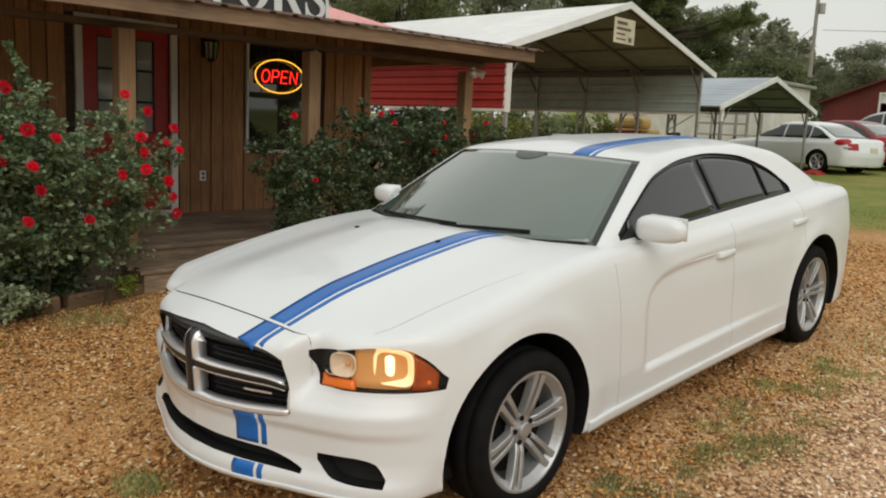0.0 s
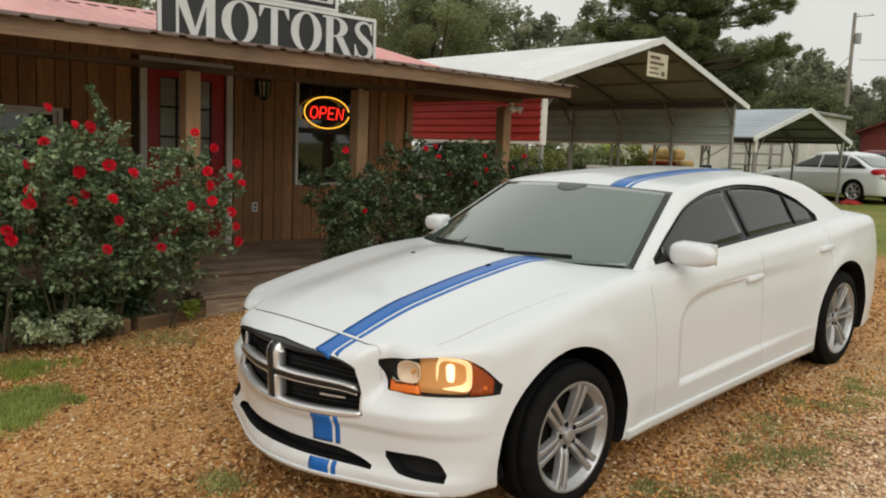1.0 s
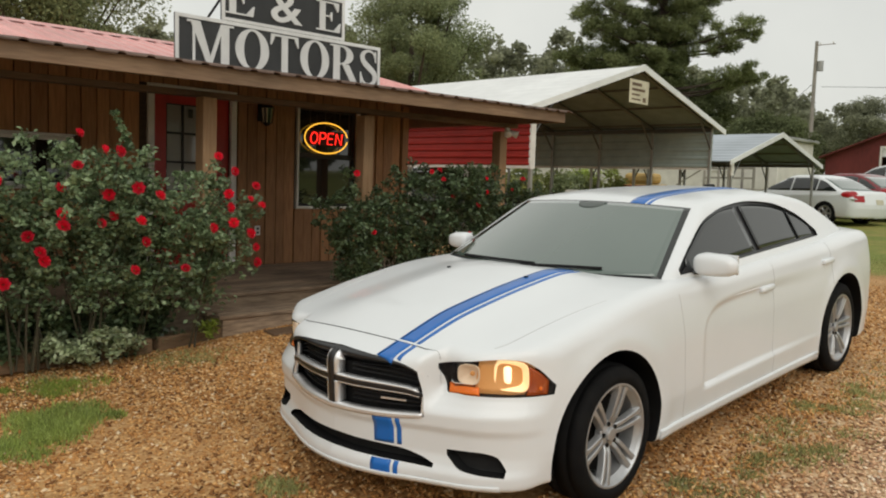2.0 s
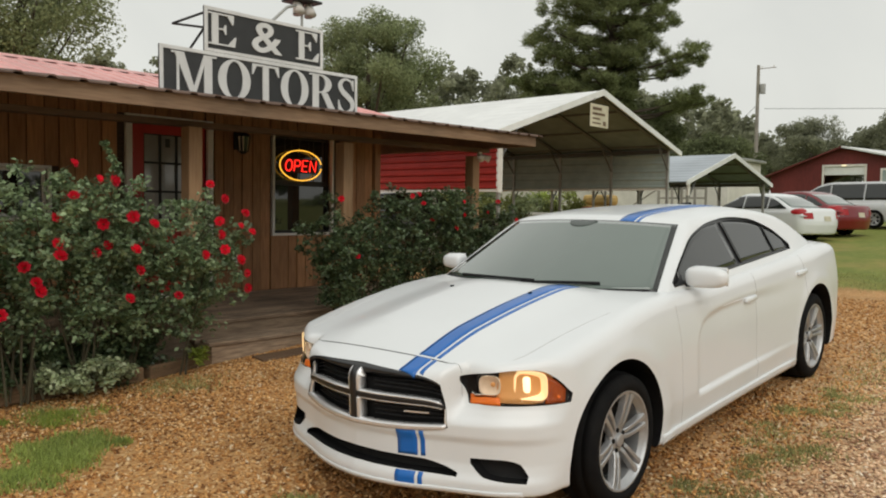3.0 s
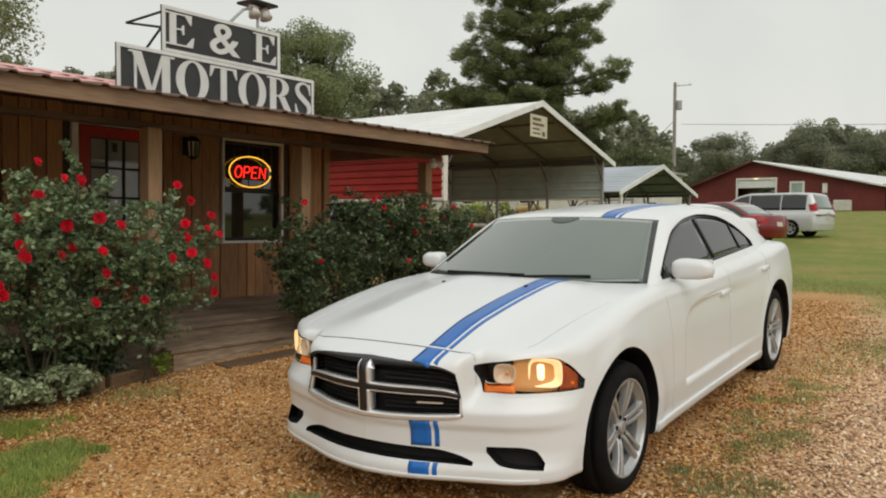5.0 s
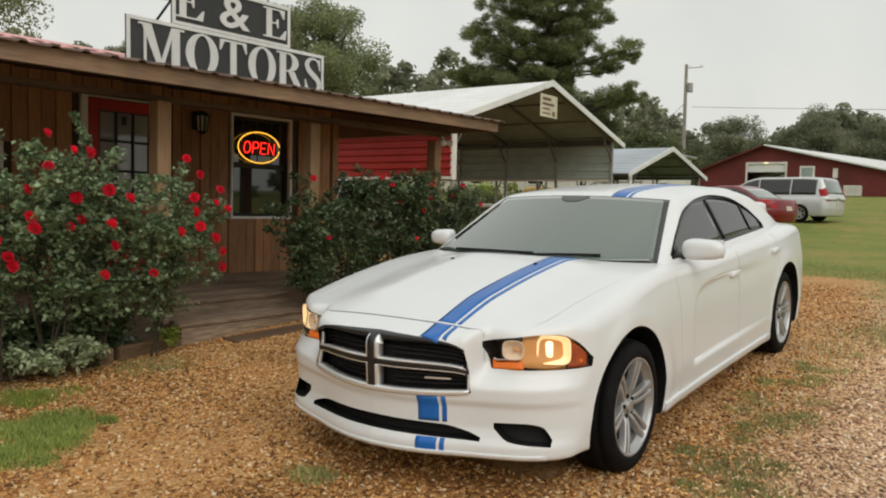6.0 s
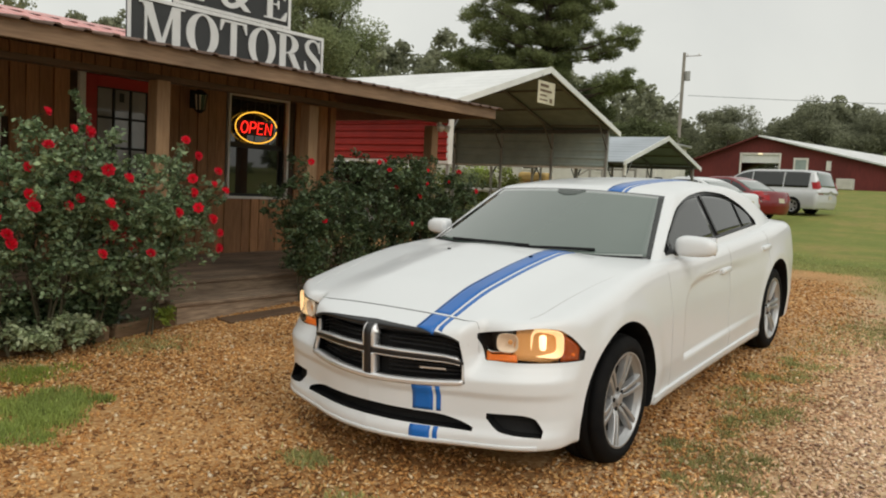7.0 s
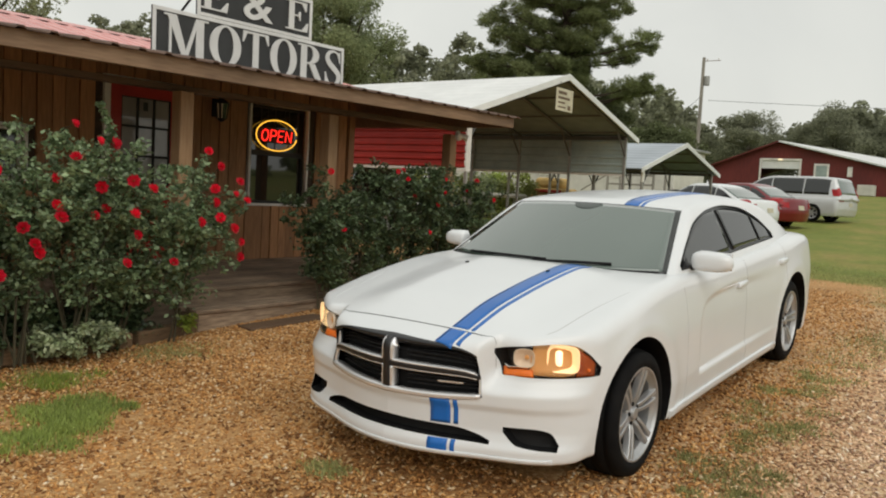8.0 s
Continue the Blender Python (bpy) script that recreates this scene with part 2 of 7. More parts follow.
def ground_material():
    """Tan gravel drive with lawn beyond, worn together along an uneven edge."""
    m = bpy.data.materials.new("gravel_and_lawn")
    m.use_nodes = True
    n, l = m.node_tree.nodes, m.node_tree.links
    p = n["Principled BSDF"]
    p.inputs["Roughness"].default_value = 0.9
    p.inputs["Specular IOR Level"].default_value = 0.25
    tc = n.new("ShaderNodeTexCoord")

    def tex(kind, scale, **kw):
        t = n.new(kind)
        t.inputs["Scale"].default_value = scale
        for k, v in kw.items():
            t.inputs[k].default_value = v
        l.new(tc.outputs["Object"], t.inputs["Vector"])
        return t

    def ramp(src, stops):
        r = n.new("ShaderNodeValToRGB")
        while len(r.color_ramp.elements) < len(stops):
            r.color_ramp.elements.new(0.5)
        for e, (pos, c) in zip(r.color_ramp.elements, stops):
            e.position, e.color = pos, (*c, 1)
        l.new(src, r.inputs["Fac"])
        return r.outputs["Color"]

    def math_(op, a, b):
        q = n.new("ShaderNodeMath")
        q.operation = op
        for i, v in enumerate((a, b)):
            if isinstance(v, (int, float)):
                q.inputs[i].default_value = v
            else:
                l.new(v, q.inputs[i])
        return q.outputs[0]

    def mix(fac, a, b):
        q = n.new("ShaderNodeMix")
        q.data_type = "RGBA"
        l.new(fac, q.inputs["Factor"])
        l.new(a, q.inputs["A"])
        l.new(b, q.inputs["B"])
        return q.outputs["Result"]

    cell = tex("ShaderNodeTexVoronoi", 52.0)
    speck = ramp(cell.outputs["Color"], [(0.0, (0.32, 0.155, 0.06)), (0.4, (0.50, 0.275, 0.115)), (0.75, (0.60, 0.37, 0.165)), (1.0, (0.72, 0.53, 0.32))])
    patchy = ramp(tex("ShaderNodeTexNoise", 0.9, Detail=4).outputs["Fac"], [(0.3, (0.72, 0.7, 0.66)), (0.7, (1.08, 1.05, 1.0))])
    mulq = n.new("ShaderNodeMix")
    mulq.data_type, mulq.blend_type = "RGBA", "MULTIPLY"
    mulq.inputs["Factor"].default_value = 1
    l.new(speck, mulq.inputs["A"])
    l.new(patchy, mulq.inputs["B"])
    gravel = mulq.outputs["Result"]
    # paler gravel along the outer side of the drive
    gx = n.new("ShaderNodeSeparateXYZ")
    l.new(tc.outputs["Object"], gx.inputs[0])
    outer_side = n.new("ShaderNodeMapRange")
    outer_side.inputs["From Min"].default_value, outer_side.inputs["From Max"].default_value, outer_side.inputs["To Max"].default_value = 0.9, 1.7, 0.55
    l.new(math_("ADD", gx.outputs["X"], math_("MULTIPLY", tex("ShaderNodeTexNoise", 1.6, Detail=4).outputs["Fac"], 0.7)), outer_side.inputs["Value"])
    pale = ramp(cell.outputs["Color"], [(0.0, (0.45, 0.30, 0.18)), (0.5, (0.66, 0.48, 0.31)), (1.0, (0.80, 0.66, 0.48))])
    gravel = mix(outer_side.outputs["Result"], gravel, pale)
    lawn = ramp(tex("ShaderNodeTexNoise", 0.55, Detail=8, Roughness=0.7).outputs["Fac"],
                [(0.30, (0.33, 0.245, 0.11)), (0.42, (0.255, 0.235, 0.07)), (0.52, (0.20, 0.225, 0.055)), (0.62, (0.165, 0.205, 0.045)), (0.75, (0.25, 0.26, 0.07))])
    mott = n.new("ShaderNodeMix")
    mott.data_type, mott.blend_type = "RGBA", "MULTIPLY"
    mott.inputs["Factor"].default_value = 1
    l.new(lawn, mott.inputs["A"])
    l.new(ramp(tex("ShaderNodeTexNoise", 5.0, Detail=8, Roughness=0.75).outputs["Fac"], [(0.3, (0.72, 0.72, 0.70)), (0.7, (1.25, 1.22, 1.1))]), mott.inputs["B"])
    lawn = mott.outputs["Result"]
    xyz = n.new("ShaderNodeSeparateXYZ")
    l.new(tc.outputs["Object"], xyz.inputs[0])
    wob = math_("MULTIPLY", math_("SUBTRACT", tex("ShaderNodeTexNoise", 0.8, Detail=8, Roughness=0.7).outputs["Fac"], 0.5), 3.2)
    # the drive runs along y; lawn starts past its far end and on its outer side
    far = math_("ADD", math_("SUBTRACT", xyz.outputs["Y"], 8.9), wob)
    side = math_("ADD", math_("SUBTRACT", math_("ADD", xyz.outputs["X"], math_("MULTIPLY", xyz.outputs["Y"], 0.20)), 2.40), wob)
    # gravel comes back on the near side of the lawn's tongue
    side = math_("MINIMUM", side, math_("ADD", math_("SUBTRACT", xyz.outputs["Y"], 3.75), wob))
    # bare dirt stays under the carport and beside the office
    yard = math_("ADD", math_("ADD", xyz.outputs["X"], 5.2), math_("MULTIPLY", math_("MAXIMUM", math_("SUBTRACT", xyz.outputs["Y"], 15.2), 0.0), 3.0))
    far = math_("MINIMUM", far, math_("ADD", yard, math_("MULTIPLY", wob, 0.3)))
    edge = math_("MULTIPLY", math_("MAXIMUM", far, side), 1.3)
    clamp = n.new("ShaderNodeClamp")
    l.new(edge, clamp.inputs["Value"])
    l.new(mix(clamp.outputs[0], gravel, lawn), p.inputs["Base Color"])
    bn = n.new("ShaderNodeBump")
    bn.inputs["Strength"].default_value, bn.inputs["Distance"].default_value = 0.45, 0.012
    l.new(cell.outputs["Distance"], bn.inputs["Height"])
    bn.invert = True
    l.new(bn.outputs["Normal"], p.inputs["Normal"])
    return m


M["ground"] = ground_material()


# ---- building blocks ----
def part(name, bm, material, parent=None, label="", smooth=False):
    """Links a bmesh as one mesh object under a thing or a part."""
    me = bpy.data.meshes.new(name)
    bm.to_mesh(me)
    bm.free()
    if smooth:
        me.polygons.foreach_set("use_smooth", [True] * len(me.polygons))
    me.materials.append(M[material] if isinstance(material, str) else material)
    ob = new(name, me)
    ob.parent = parent
    return tagged(ob, label)


def share(name, me, parent, m):
    """Another object on a mesh that is already there."""
    ob = new(name, me)
    ob.parent = parent
    ob.matrix_basis = m
    return ob


def thing(name, label, category, at=(0, 0, 0), turn=(0, 0, 0), group="", kind=""):
    ob = new(name)
    ob.empty_display_size = 0.1
    ob.matrix_basis = pose(*at, *turn)
    return tagged(ob, label, category, group, kind)


def box(bm, lo, hi, bevel=0.0, m=None):
    got = bmesh.ops.create_cube(bm, size=1.0)["verts"]
    c, s = [(a + b) / 2 for a, b in zip(lo, hi)], [abs(b - a) for a, b in zip(lo, hi)]
    bmesh.ops.transform(bm, matrix=Matrix.LocRotScale(c, None, s), verts=got)
    if bevel:
        es = list({e for v in got for e in v.link_edges})
        r = bmesh.ops.bevel(bm, geom=es, offset=bevel, segments=2, affect="EDGES", profile=0.5)
        got = list({v for f in r["faces"] for v in f.verts} | {v for v in got if v.is_valid})
    if m is not None:
        bmesh.ops.transform(bm, matrix=m, verts=got)
    return bm


def cyl(bm, a, b, r, r2=None, n=16, caps=True):
    a, b = Vector(a), Vector(b)
    d = b - a
    m = Matrix.Translation((a + b) / 2) @ d.to_track_quat("Z", "Y").to_matrix().to_4x4()
    bmesh.ops.create_cone(bm, cap_ends=caps, segments=n, radius1=r, radius2=r if r2 is None else r2, depth=d.length, matrix=m)
    return bm


def lathe(bm, profile, axis, n=48):
    """Turns (radius, height) pairs round the local x axis at a place."""
    rings = []
    for k in range(n):
        a = 2 * math.pi * k / n
        rings.append([bm.verts.new((axis[0] + h, axis[1] + r * math.cos(a), axis[2] + r * math.sin(a))) for r, h in profile])
    for k in range(n):
        p, q = rings[k], rings[(k + 1) % n]
        for i in range(len(profile) - 1):
            bm.faces.new((p[i], p[i + 1], q[i + 1], q[i]))
    return bm


def tube(bm, points, r, n=8, closed=False):
    pts = [Vector(p) for p in points]
    rings, up = [], Vector((0.31, 0.17, 0.93)).normalized()
    for i, p in enumerate(pts):
        a = pts[i - 1] if (i or closed) else p
        b = pts[(i + 1) % len(pts)] if (i + 1 < len(pts) or closed) else p
        d = (b - a).normalized()
        u = d.cross(up).normalized()
        w = u.cross(d)
        rr = r[i] if isinstance(r, (list, tuple)) else r
        rings.append([bm.verts.new(p + rr * (u * math.cos(2 * math.pi * k / n) + w * math.sin(2 * math.pi * k / n))) for k in range(n)])
    for i in range(len(pts) - (0 if closed else 1)):
        p, q = rings[i], rings[(i + 1) % len(pts)]
        for k in range(n):
            bm.faces.new((p[k], p[(k + 1) % n], q[(k + 1) % n], q[k]))
    if not closed:
        bm.faces.new(rings[0][::-1])
        bm.faces.new(rings[-1])
    return bm


def prism(bm, outline, axis, lo, hi):
    """Extrudes a 2D outline along axis 'x', 'y' or 'z' from lo to hi."""
    def at(p, h):
        return {"x": (h, p[0], p[1]), "y": (p[0], h, p[1]), "z": (p[0], p[1], h)}[axis]
    a, b = [bm.verts.new(at(p, lo)) for p in outline], [bm.verts.new(at(p, hi)) for p in outline]
    bm.faces.new(a[::-1])
    bm.faces.new(b)
    for i in range(len(a)):
        j = (i + 1) % len(a)
        bm.faces.new((a[i], a[j], b[j], b[i]))
    bmesh.ops.recalc_face_normals(bm, faces=bm.faces[:])
    return bm


def B():
    return bmesh.new()


def smooth_curve(knots):
    """A function through (x, y) knots, with no overshoot."""
    xs, ys = np.array([k[0] for k in knots], float), np.array([k[1] for k in knots], float)
    h, d = np.diff(xs), np.diff(ys) / np.diff(xs)
    s = np.zeros(len(xs))
    s[0], s[-1] = d[0], d[-1]
    for i in range(1, len(xs) - 1):
        s[i] = 0 if d[i - 1] * d[i] <= 0 else 2 * d[i - 1] * d[i] / (d[i - 1] + d[i])

    def f(x):
        x = np.clip(x, xs[0], xs[-1])
        i = np.clip(np.searchsorted(xs, x) - 1, 0, len(h) - 1)
        t = (x - xs[i]) / h[i]
        return ((2 * t**3 - 3 * t**2 + 1) * ys[i] + (t**3 - 2 * t**2 + t) * h[i] * s[i]
                + (3 * t**2 - 2 * t**3) * ys[i + 1] + (t**3 - t**2) * h[i] * s[i + 1])
    return f


def step(a, b, x):
    t = np.clip((x - a) / (b - a), 0, 1)
    return t * t * (3 - 2 * t)


def ground_z(x, y):
    """The yard climbs gently away from the road and flattens towards the barn."""
    z = np.where(y < 0, 0.02 * y, 0.0) + 0.064 * np.clip(y, 0, 5) + 0.0165 * np.clip(y - 5, 0, 17) + 0.06 * np.clip(y - 22, 0, 8) + 0.052 * np.clip(y - 30, 0, 34) + 0.01 * np.clip(y - 64, 0, 200)
    return np.maximum(z, -0.2)


# ---- ground ----
def make_ground():
    near = np.concatenate([-np.geomspace(420, 9.5, 26), np.linspace(-9, 9, 73), np.geomspace(9.5, 420, 26)])
    xs, ys = near, near + 3.0
    X, Y = np.meshgrid(xs, ys)
    Z = ground_z(X, Y)
    bump = np.array([noise.noise((x * 0.9, y * 0.9, 0.3)) for x, y in zip(X.ravel(), Y.ravel())]).reshape(X.shape)
    Z = Z + 0.012 * bump * (np.hypot(X, Y) < 12)
    me = bpy.data.meshes.new("ground")
    w = len(xs)
    faces = [(j * w + i, j * w + i + 1, (j + 1) * w + i + 1, (j + 1) * w + i) for j in range(len(ys) - 1) for i in range(w - 1)]
    me.from_pydata(np.stack([X, Y, Z], -1).reshape(-1, 3).tolist(), [], faces)
    me.polygons.foreach_set("use_smooth", [True] * len(me.polygons))
    me.materials.append(M["ground"])
    return tagged(new("ground", me), "tan gravel drive giving way to patchy lawn", "ground", kind="structure")


make_ground()

# ---- office building ----
WALL, DECK, EAVE, END = -5.9, 0.38, -3.23, 4.91      # wall face x, deck height, eave x, wall end y
DOOR, WIN, SIDE_WIN = (1.0, 1.98, 2.44), (2.99, 3.98, 1.13, 2.44), (-1.5, 0.07, 1.33, 1.84)


def make_walls():
    """The front wall, with its openings, and the plain walls that close the building."""
    wall = thing("wall_front", "stained cedar board wall of the porch", "wall", kind="structure")
    cuts = sorted([(DOOR[0], DOOR[1], DECK, DOOR[2]), WIN, SIDE_WIN])
    bm, y = B(), -7.0
    for a, b, lo, hi in cuts:
        box(bm, (WALL - 0.14, y, -0.1), (WALL - 0.02, a, 2.62))
        box(bm, (WALL - 0.14, a, hi), (WALL - 0.02, b, 2.62))
        if lo > DECK:
            box(bm, (WALL - 0.14, a, -0.1), (WALL - 0.02, b, lo))
        y = b
    box(bm, (WALL - 0.14, y, -0.1), (WALL - 0.02, END, 2.62))
    box(bm, (WALL - 0.14, -7.0, 2.625), (WALL - 0.02, END - 0.13, 2.70))
    part("wall_core", bm, "soffit", wall)
    other = thing("wall_closing", "plain closing walls of the office", "wall", kind="structure")
    bm = B()
    box(bm, (-11.0, END - 0.14, -0.1), (WALL - 0.15, END, 2.62))
    part("end_wall", bm, "plank", other)
    bm = B()
    box(bm, (-11.0, -7.0, -0.1), (WALL - 0.15, -6.86, 2.62))
    box(bm, (-11.1, -7.0, -0.1), (-11.0, END, 2.62))
    part("back_wall", bm, "plank", other)
    bm = B()
    box(bm, (-10.9, -6.8, 0.1), (WALL - 0.16, END - 0.16, 0.2))
    tagged(part("floor_inside", bm, "deck"), "dim wooden floor inside the office", "floor", kind="structure")
    bm = B()
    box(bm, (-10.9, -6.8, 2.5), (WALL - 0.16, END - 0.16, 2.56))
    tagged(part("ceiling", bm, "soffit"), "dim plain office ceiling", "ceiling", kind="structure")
    return wall


wall_front = make_walls()


def make_roof():
    """A low shed roof over the porch, its eave climbing a little towards the far end, below the steeper red roof of the office."""
    rise = 0.010
    roof = thing("porch_roof", "low rust-brown ribbed metal roof over the porch", "roof", kind="structure")
    s, top = 0.142, 2.404

    def lift(bm):
        for v in bm.verts:
            v.co.z += rise * (v.co.y - 2.0)
        return bm

    def sheet(y0, y1, slope, x0, x1, z0):
        # ribbed steel, a rib every 0.23 m, thin but solid
        ys = []
        y = y0
        while y < y1 - 0.05:
            ys += [(y, 0.0), (y + 0.15, 0.0), (y + 0.17, 0.016), (y + 0.21, 0.016)]
            y += 0.23
        ys.append((y1, 0.0))
        bm = B()
        rows = []
        for x in (x0, x1):
            for dz in (0.0, -0.012):
                rows.append([bm.verts.new((x, yy, z0 + slope * (x0 - x) + h + dz)) for yy, h in ys])
        a, b, c, d = rows
        for i in range(len(ys) - 1):
            bm.faces.new((a[i], a[i + 1], c[i + 1], c[i]))
            bm.faces.new((b[i + 1], b[i], d[i], d[i + 1]))
            bm.faces.new((a[i + 1], a[i], b[i], b[i + 1]))
            bm.faces.new((c[i], c[i + 1], d[i + 1], d[i]))
        for i in (0, -1):
            bm.faces.new((a[i], c[i], d[i], b[i]))
        return lift(bm)
    part("porch_sheet", sheet(-7.2, 5.27, s, EAVE + 0.05, -5.9, top + 0.014), "roof_rust", roof)
    bm = B()
    box(bm, (EAVE - 0.045, -7.2, 2.282), (EAVE, 5.18, 2.412), 0.004)
    part("fascia", lift(bm), "fascia", roof, "weathered wooden fascia board")
    bm = B()
    k = s * (EAVE - WALL)
    prism(bm, [(EAVE - 0.047, 2.282), (EAVE - 0.047, 2.398), (WALL - 0.3, 2.398 + k), (WALL - 0.3, 2.282)], "y", 5.12, 5.16)
    part("end_fascia", lift(bm), "fascia", roof)
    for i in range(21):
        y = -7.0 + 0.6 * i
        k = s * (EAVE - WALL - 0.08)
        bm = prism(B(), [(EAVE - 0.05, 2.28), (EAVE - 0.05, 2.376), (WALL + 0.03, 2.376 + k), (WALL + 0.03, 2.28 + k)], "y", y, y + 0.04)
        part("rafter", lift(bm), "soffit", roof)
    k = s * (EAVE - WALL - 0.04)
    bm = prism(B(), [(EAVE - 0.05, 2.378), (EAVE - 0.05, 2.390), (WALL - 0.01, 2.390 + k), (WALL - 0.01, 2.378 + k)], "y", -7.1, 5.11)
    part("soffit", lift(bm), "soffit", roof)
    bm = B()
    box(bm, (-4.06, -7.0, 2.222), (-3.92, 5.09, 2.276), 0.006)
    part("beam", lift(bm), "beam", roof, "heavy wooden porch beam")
    # the main roof: red slopes either side of a ridge, with a gable at the far end
    main = thing("office_roof", "faded red ribbed metal roof of the office", "roof", kind="structure")
    pitch, low_x, low_z, ridge = 0.255, -5.55, 2.755, -7.45
    part("front_slope", sheet(-7.2, 5.20, pitch, low_x, ridge, low_z), "roof_red", main)
    zr = low_z + pitch * (low_x - ridge)
    bm = prism(B(), [(ridge - 0.005, zr), (-11.2, zr - pitch * 3.75), (-11.2, zr - pitch * 3.75 - 0.03), (ridge - 0.005, zr - 0.03)], "y", -7.2, 5.20)
    part("back_slope", lift(bm), "roof_red", main)
    part("ridge_cap", lift(prism(B(), [(ridge - 0.16, zr - 0.025), (ridge, zr + 0.032), (ridge + 0.16, zr - 0.025), (ridge, zr + 0.022)], "y", -7.2, 5.21)), "roof_red", main)
    bm = prism(B(), [(WALL - 0.02, 2.63), (WALL - 0.02, 2.83), (ridge, zr - 0.06), (-10.9, zr - pitch * 3.45 - 0.06)], "y", END - 0.12, END - 0.02)
    part("gable_wall", bm, "plank", main, "brown boards closing the gable")


make_roof()


def make_posts():
    bm = B()
    box(bm, (-0.07, -0.07, 0), (0.07, 0.07, 2.20 - DECK), 0.008)
    first = part("porch_post", bm, "post")
    first.matrix_basis = pose(-3.87, 0.52, DECK)
    tagged(first, "square raw-timber porch post on the deck", "post", "porch posts")
    for x, y in ((-3.96, 2.49), (-4.06, 4.89), (-3.87, -1.9)):
        copy_thing(first, pose(x, y, DECK))


make_posts()


def make_deck():
    deck = thing("porch_deck", "weathered grey-brown plank porch deck", "deck", kind="structure")
    bm = B()
    box(bm, (-3.86, -7.0, -0.1), (-3.83, 5.05, DECK - 0.03))
    box(bm, (WALL, -7.0, -0.1), (WALL + 0.05, 5.05, DECK - 0.03))
    box(bm, (WALL, 4.98, -0.1), (-3.86, 5.02, DECK - 0.03))
    part("skirt_board", bm, "deck", deck)
    low = thing("porch_step", "low weathered plank step along the deck", "step", kind="structure")
    bm = B()
    box(bm, (-3.82, 0.50, -0.1), (-3.51, 4.4, 0.196))
    part("step_frame", bm, "deck", low)
    for i, x in enumerate((-3.825, -3.71, -3.595)):
        bm = B()
        box(bm, (x, 0.46 + 0.05 * (i % 2), 0.20), (x + 0.105, 4.45, 0.236 + 0.006 * (i == 1)), 0.006)
        part("tread_board", bm, "deck", low)
    return deck


porch_deck = make_deck()
# ---- cars: bodies shaped by smooth profiles, with panels and openings cut into them ----
def smax(a, b, k):
    h = np.maximum(k - np.abs(a - b), 0) / k
    return np.maximum(a, b) + h * h * k * 0.25


class Shell:
    """A solid given by a field that is below nought inside."""

    def __init__(self, field):
        self.field = field

    def meet(self, start, way, far):
        """Where rays from outside first enter the solid; start and way are arrays."""
        lo, hi = np.zeros(len(start)), np.full(len(start), far)
        n = 60
        s = np.linspace(0, far, n)
        val = np.stack([self.field(*(start + way * t).T) for t in s])
        inside = val < 0
        first = np.where(inside.any(0), inside.argmax(0), n - 1)
        lo, hi = s[np.maximum(first - 1, 0)], s[first]
        for _ in range(22):
            mid = (lo + hi) / 2
            f = self.field(*(start + way * mid[:, None]).T) < 0
            hi, lo = np.where(f, mid, hi), np.where(f, lo, mid)
        return start + way * ((lo + hi) / 2)[:, None]

    def normal(self, p):
        e, g = 0.004, []
        for i in range(3):
            d = np.zeros(3)
            d[i] = e
            g.append(self.field(*(p + d).T) - self.field(*(p - d).T))
        g = np.stack(g, -1)
        return g / np.maximum(np.linalg.norm(g, axis=1, keepdims=True), 1e-9)

    def solid(self, y0, y1, zc, ny, nt, ends, phi):
        """A closed mesh round an axis along y: rings between y0 and y1 and a dome at each end."""
        th = np.linspace(0, math.pi / 2, ends + 1)
        rows = [((y0, zc), np.array([math.sin(t), -math.cos(t)])) for t in th[1:-1]]
        rows += [((y, zc), np.array([1.0, 0.0])) for y in np.linspace(y0, y1, ny)]
        rows += [((y1, zc), np.array([math.sin(t), math.cos(t)])) for t in th[::-1][1:-1]]
        start, way = [], []
        for (y, z), (r, a) in rows:
            start.append(np.tile((0.0, y, z), (len(phi), 1)))
            way.append(np.stack([r * np.cos(phi), np.full(len(phi), a), r * np.sin(phi)], -1))
        start, way = np.concatenate(start), np.concatenate(way)
        lo, hi = np.zeros(len(start)), np.full(len(start), 3.5)
        for _ in range(30):
            mid = (lo + hi) / 2
            f = self.field(*(start + way * mid[:, None]).T) < 0
            lo, hi = np.where(f, mid, lo), np.where(f, hi, mid)
        pts = start + way * lo[:, None]
        n, m = len(rows), len(phi)
        bm = B()
        vs = [bm.verts.new(p) for p in pts]
        for i in range(n - 1):
            for j in range(m):
                k = (j + 1) % m
                bm.faces.new((vs[i * m + j], vs[(i + 1) * m + j], vs[(i + 1) * m + k], vs[i * m + k]))
        for base, turn in ((0, 1), ((n - 1) * m, -1)):
            c = bm.verts.new(np.mean(pts[base:base + m], axis=0))
            for j in range(m):
                q = (c, vs[base + j], vs[base + (j + 1) % m])
                bm.faces.new(q if turn > 0 else q[::-1])
        bmesh.ops.recalc_face_normals(bm, faces=bm.faces[:])
        return bm


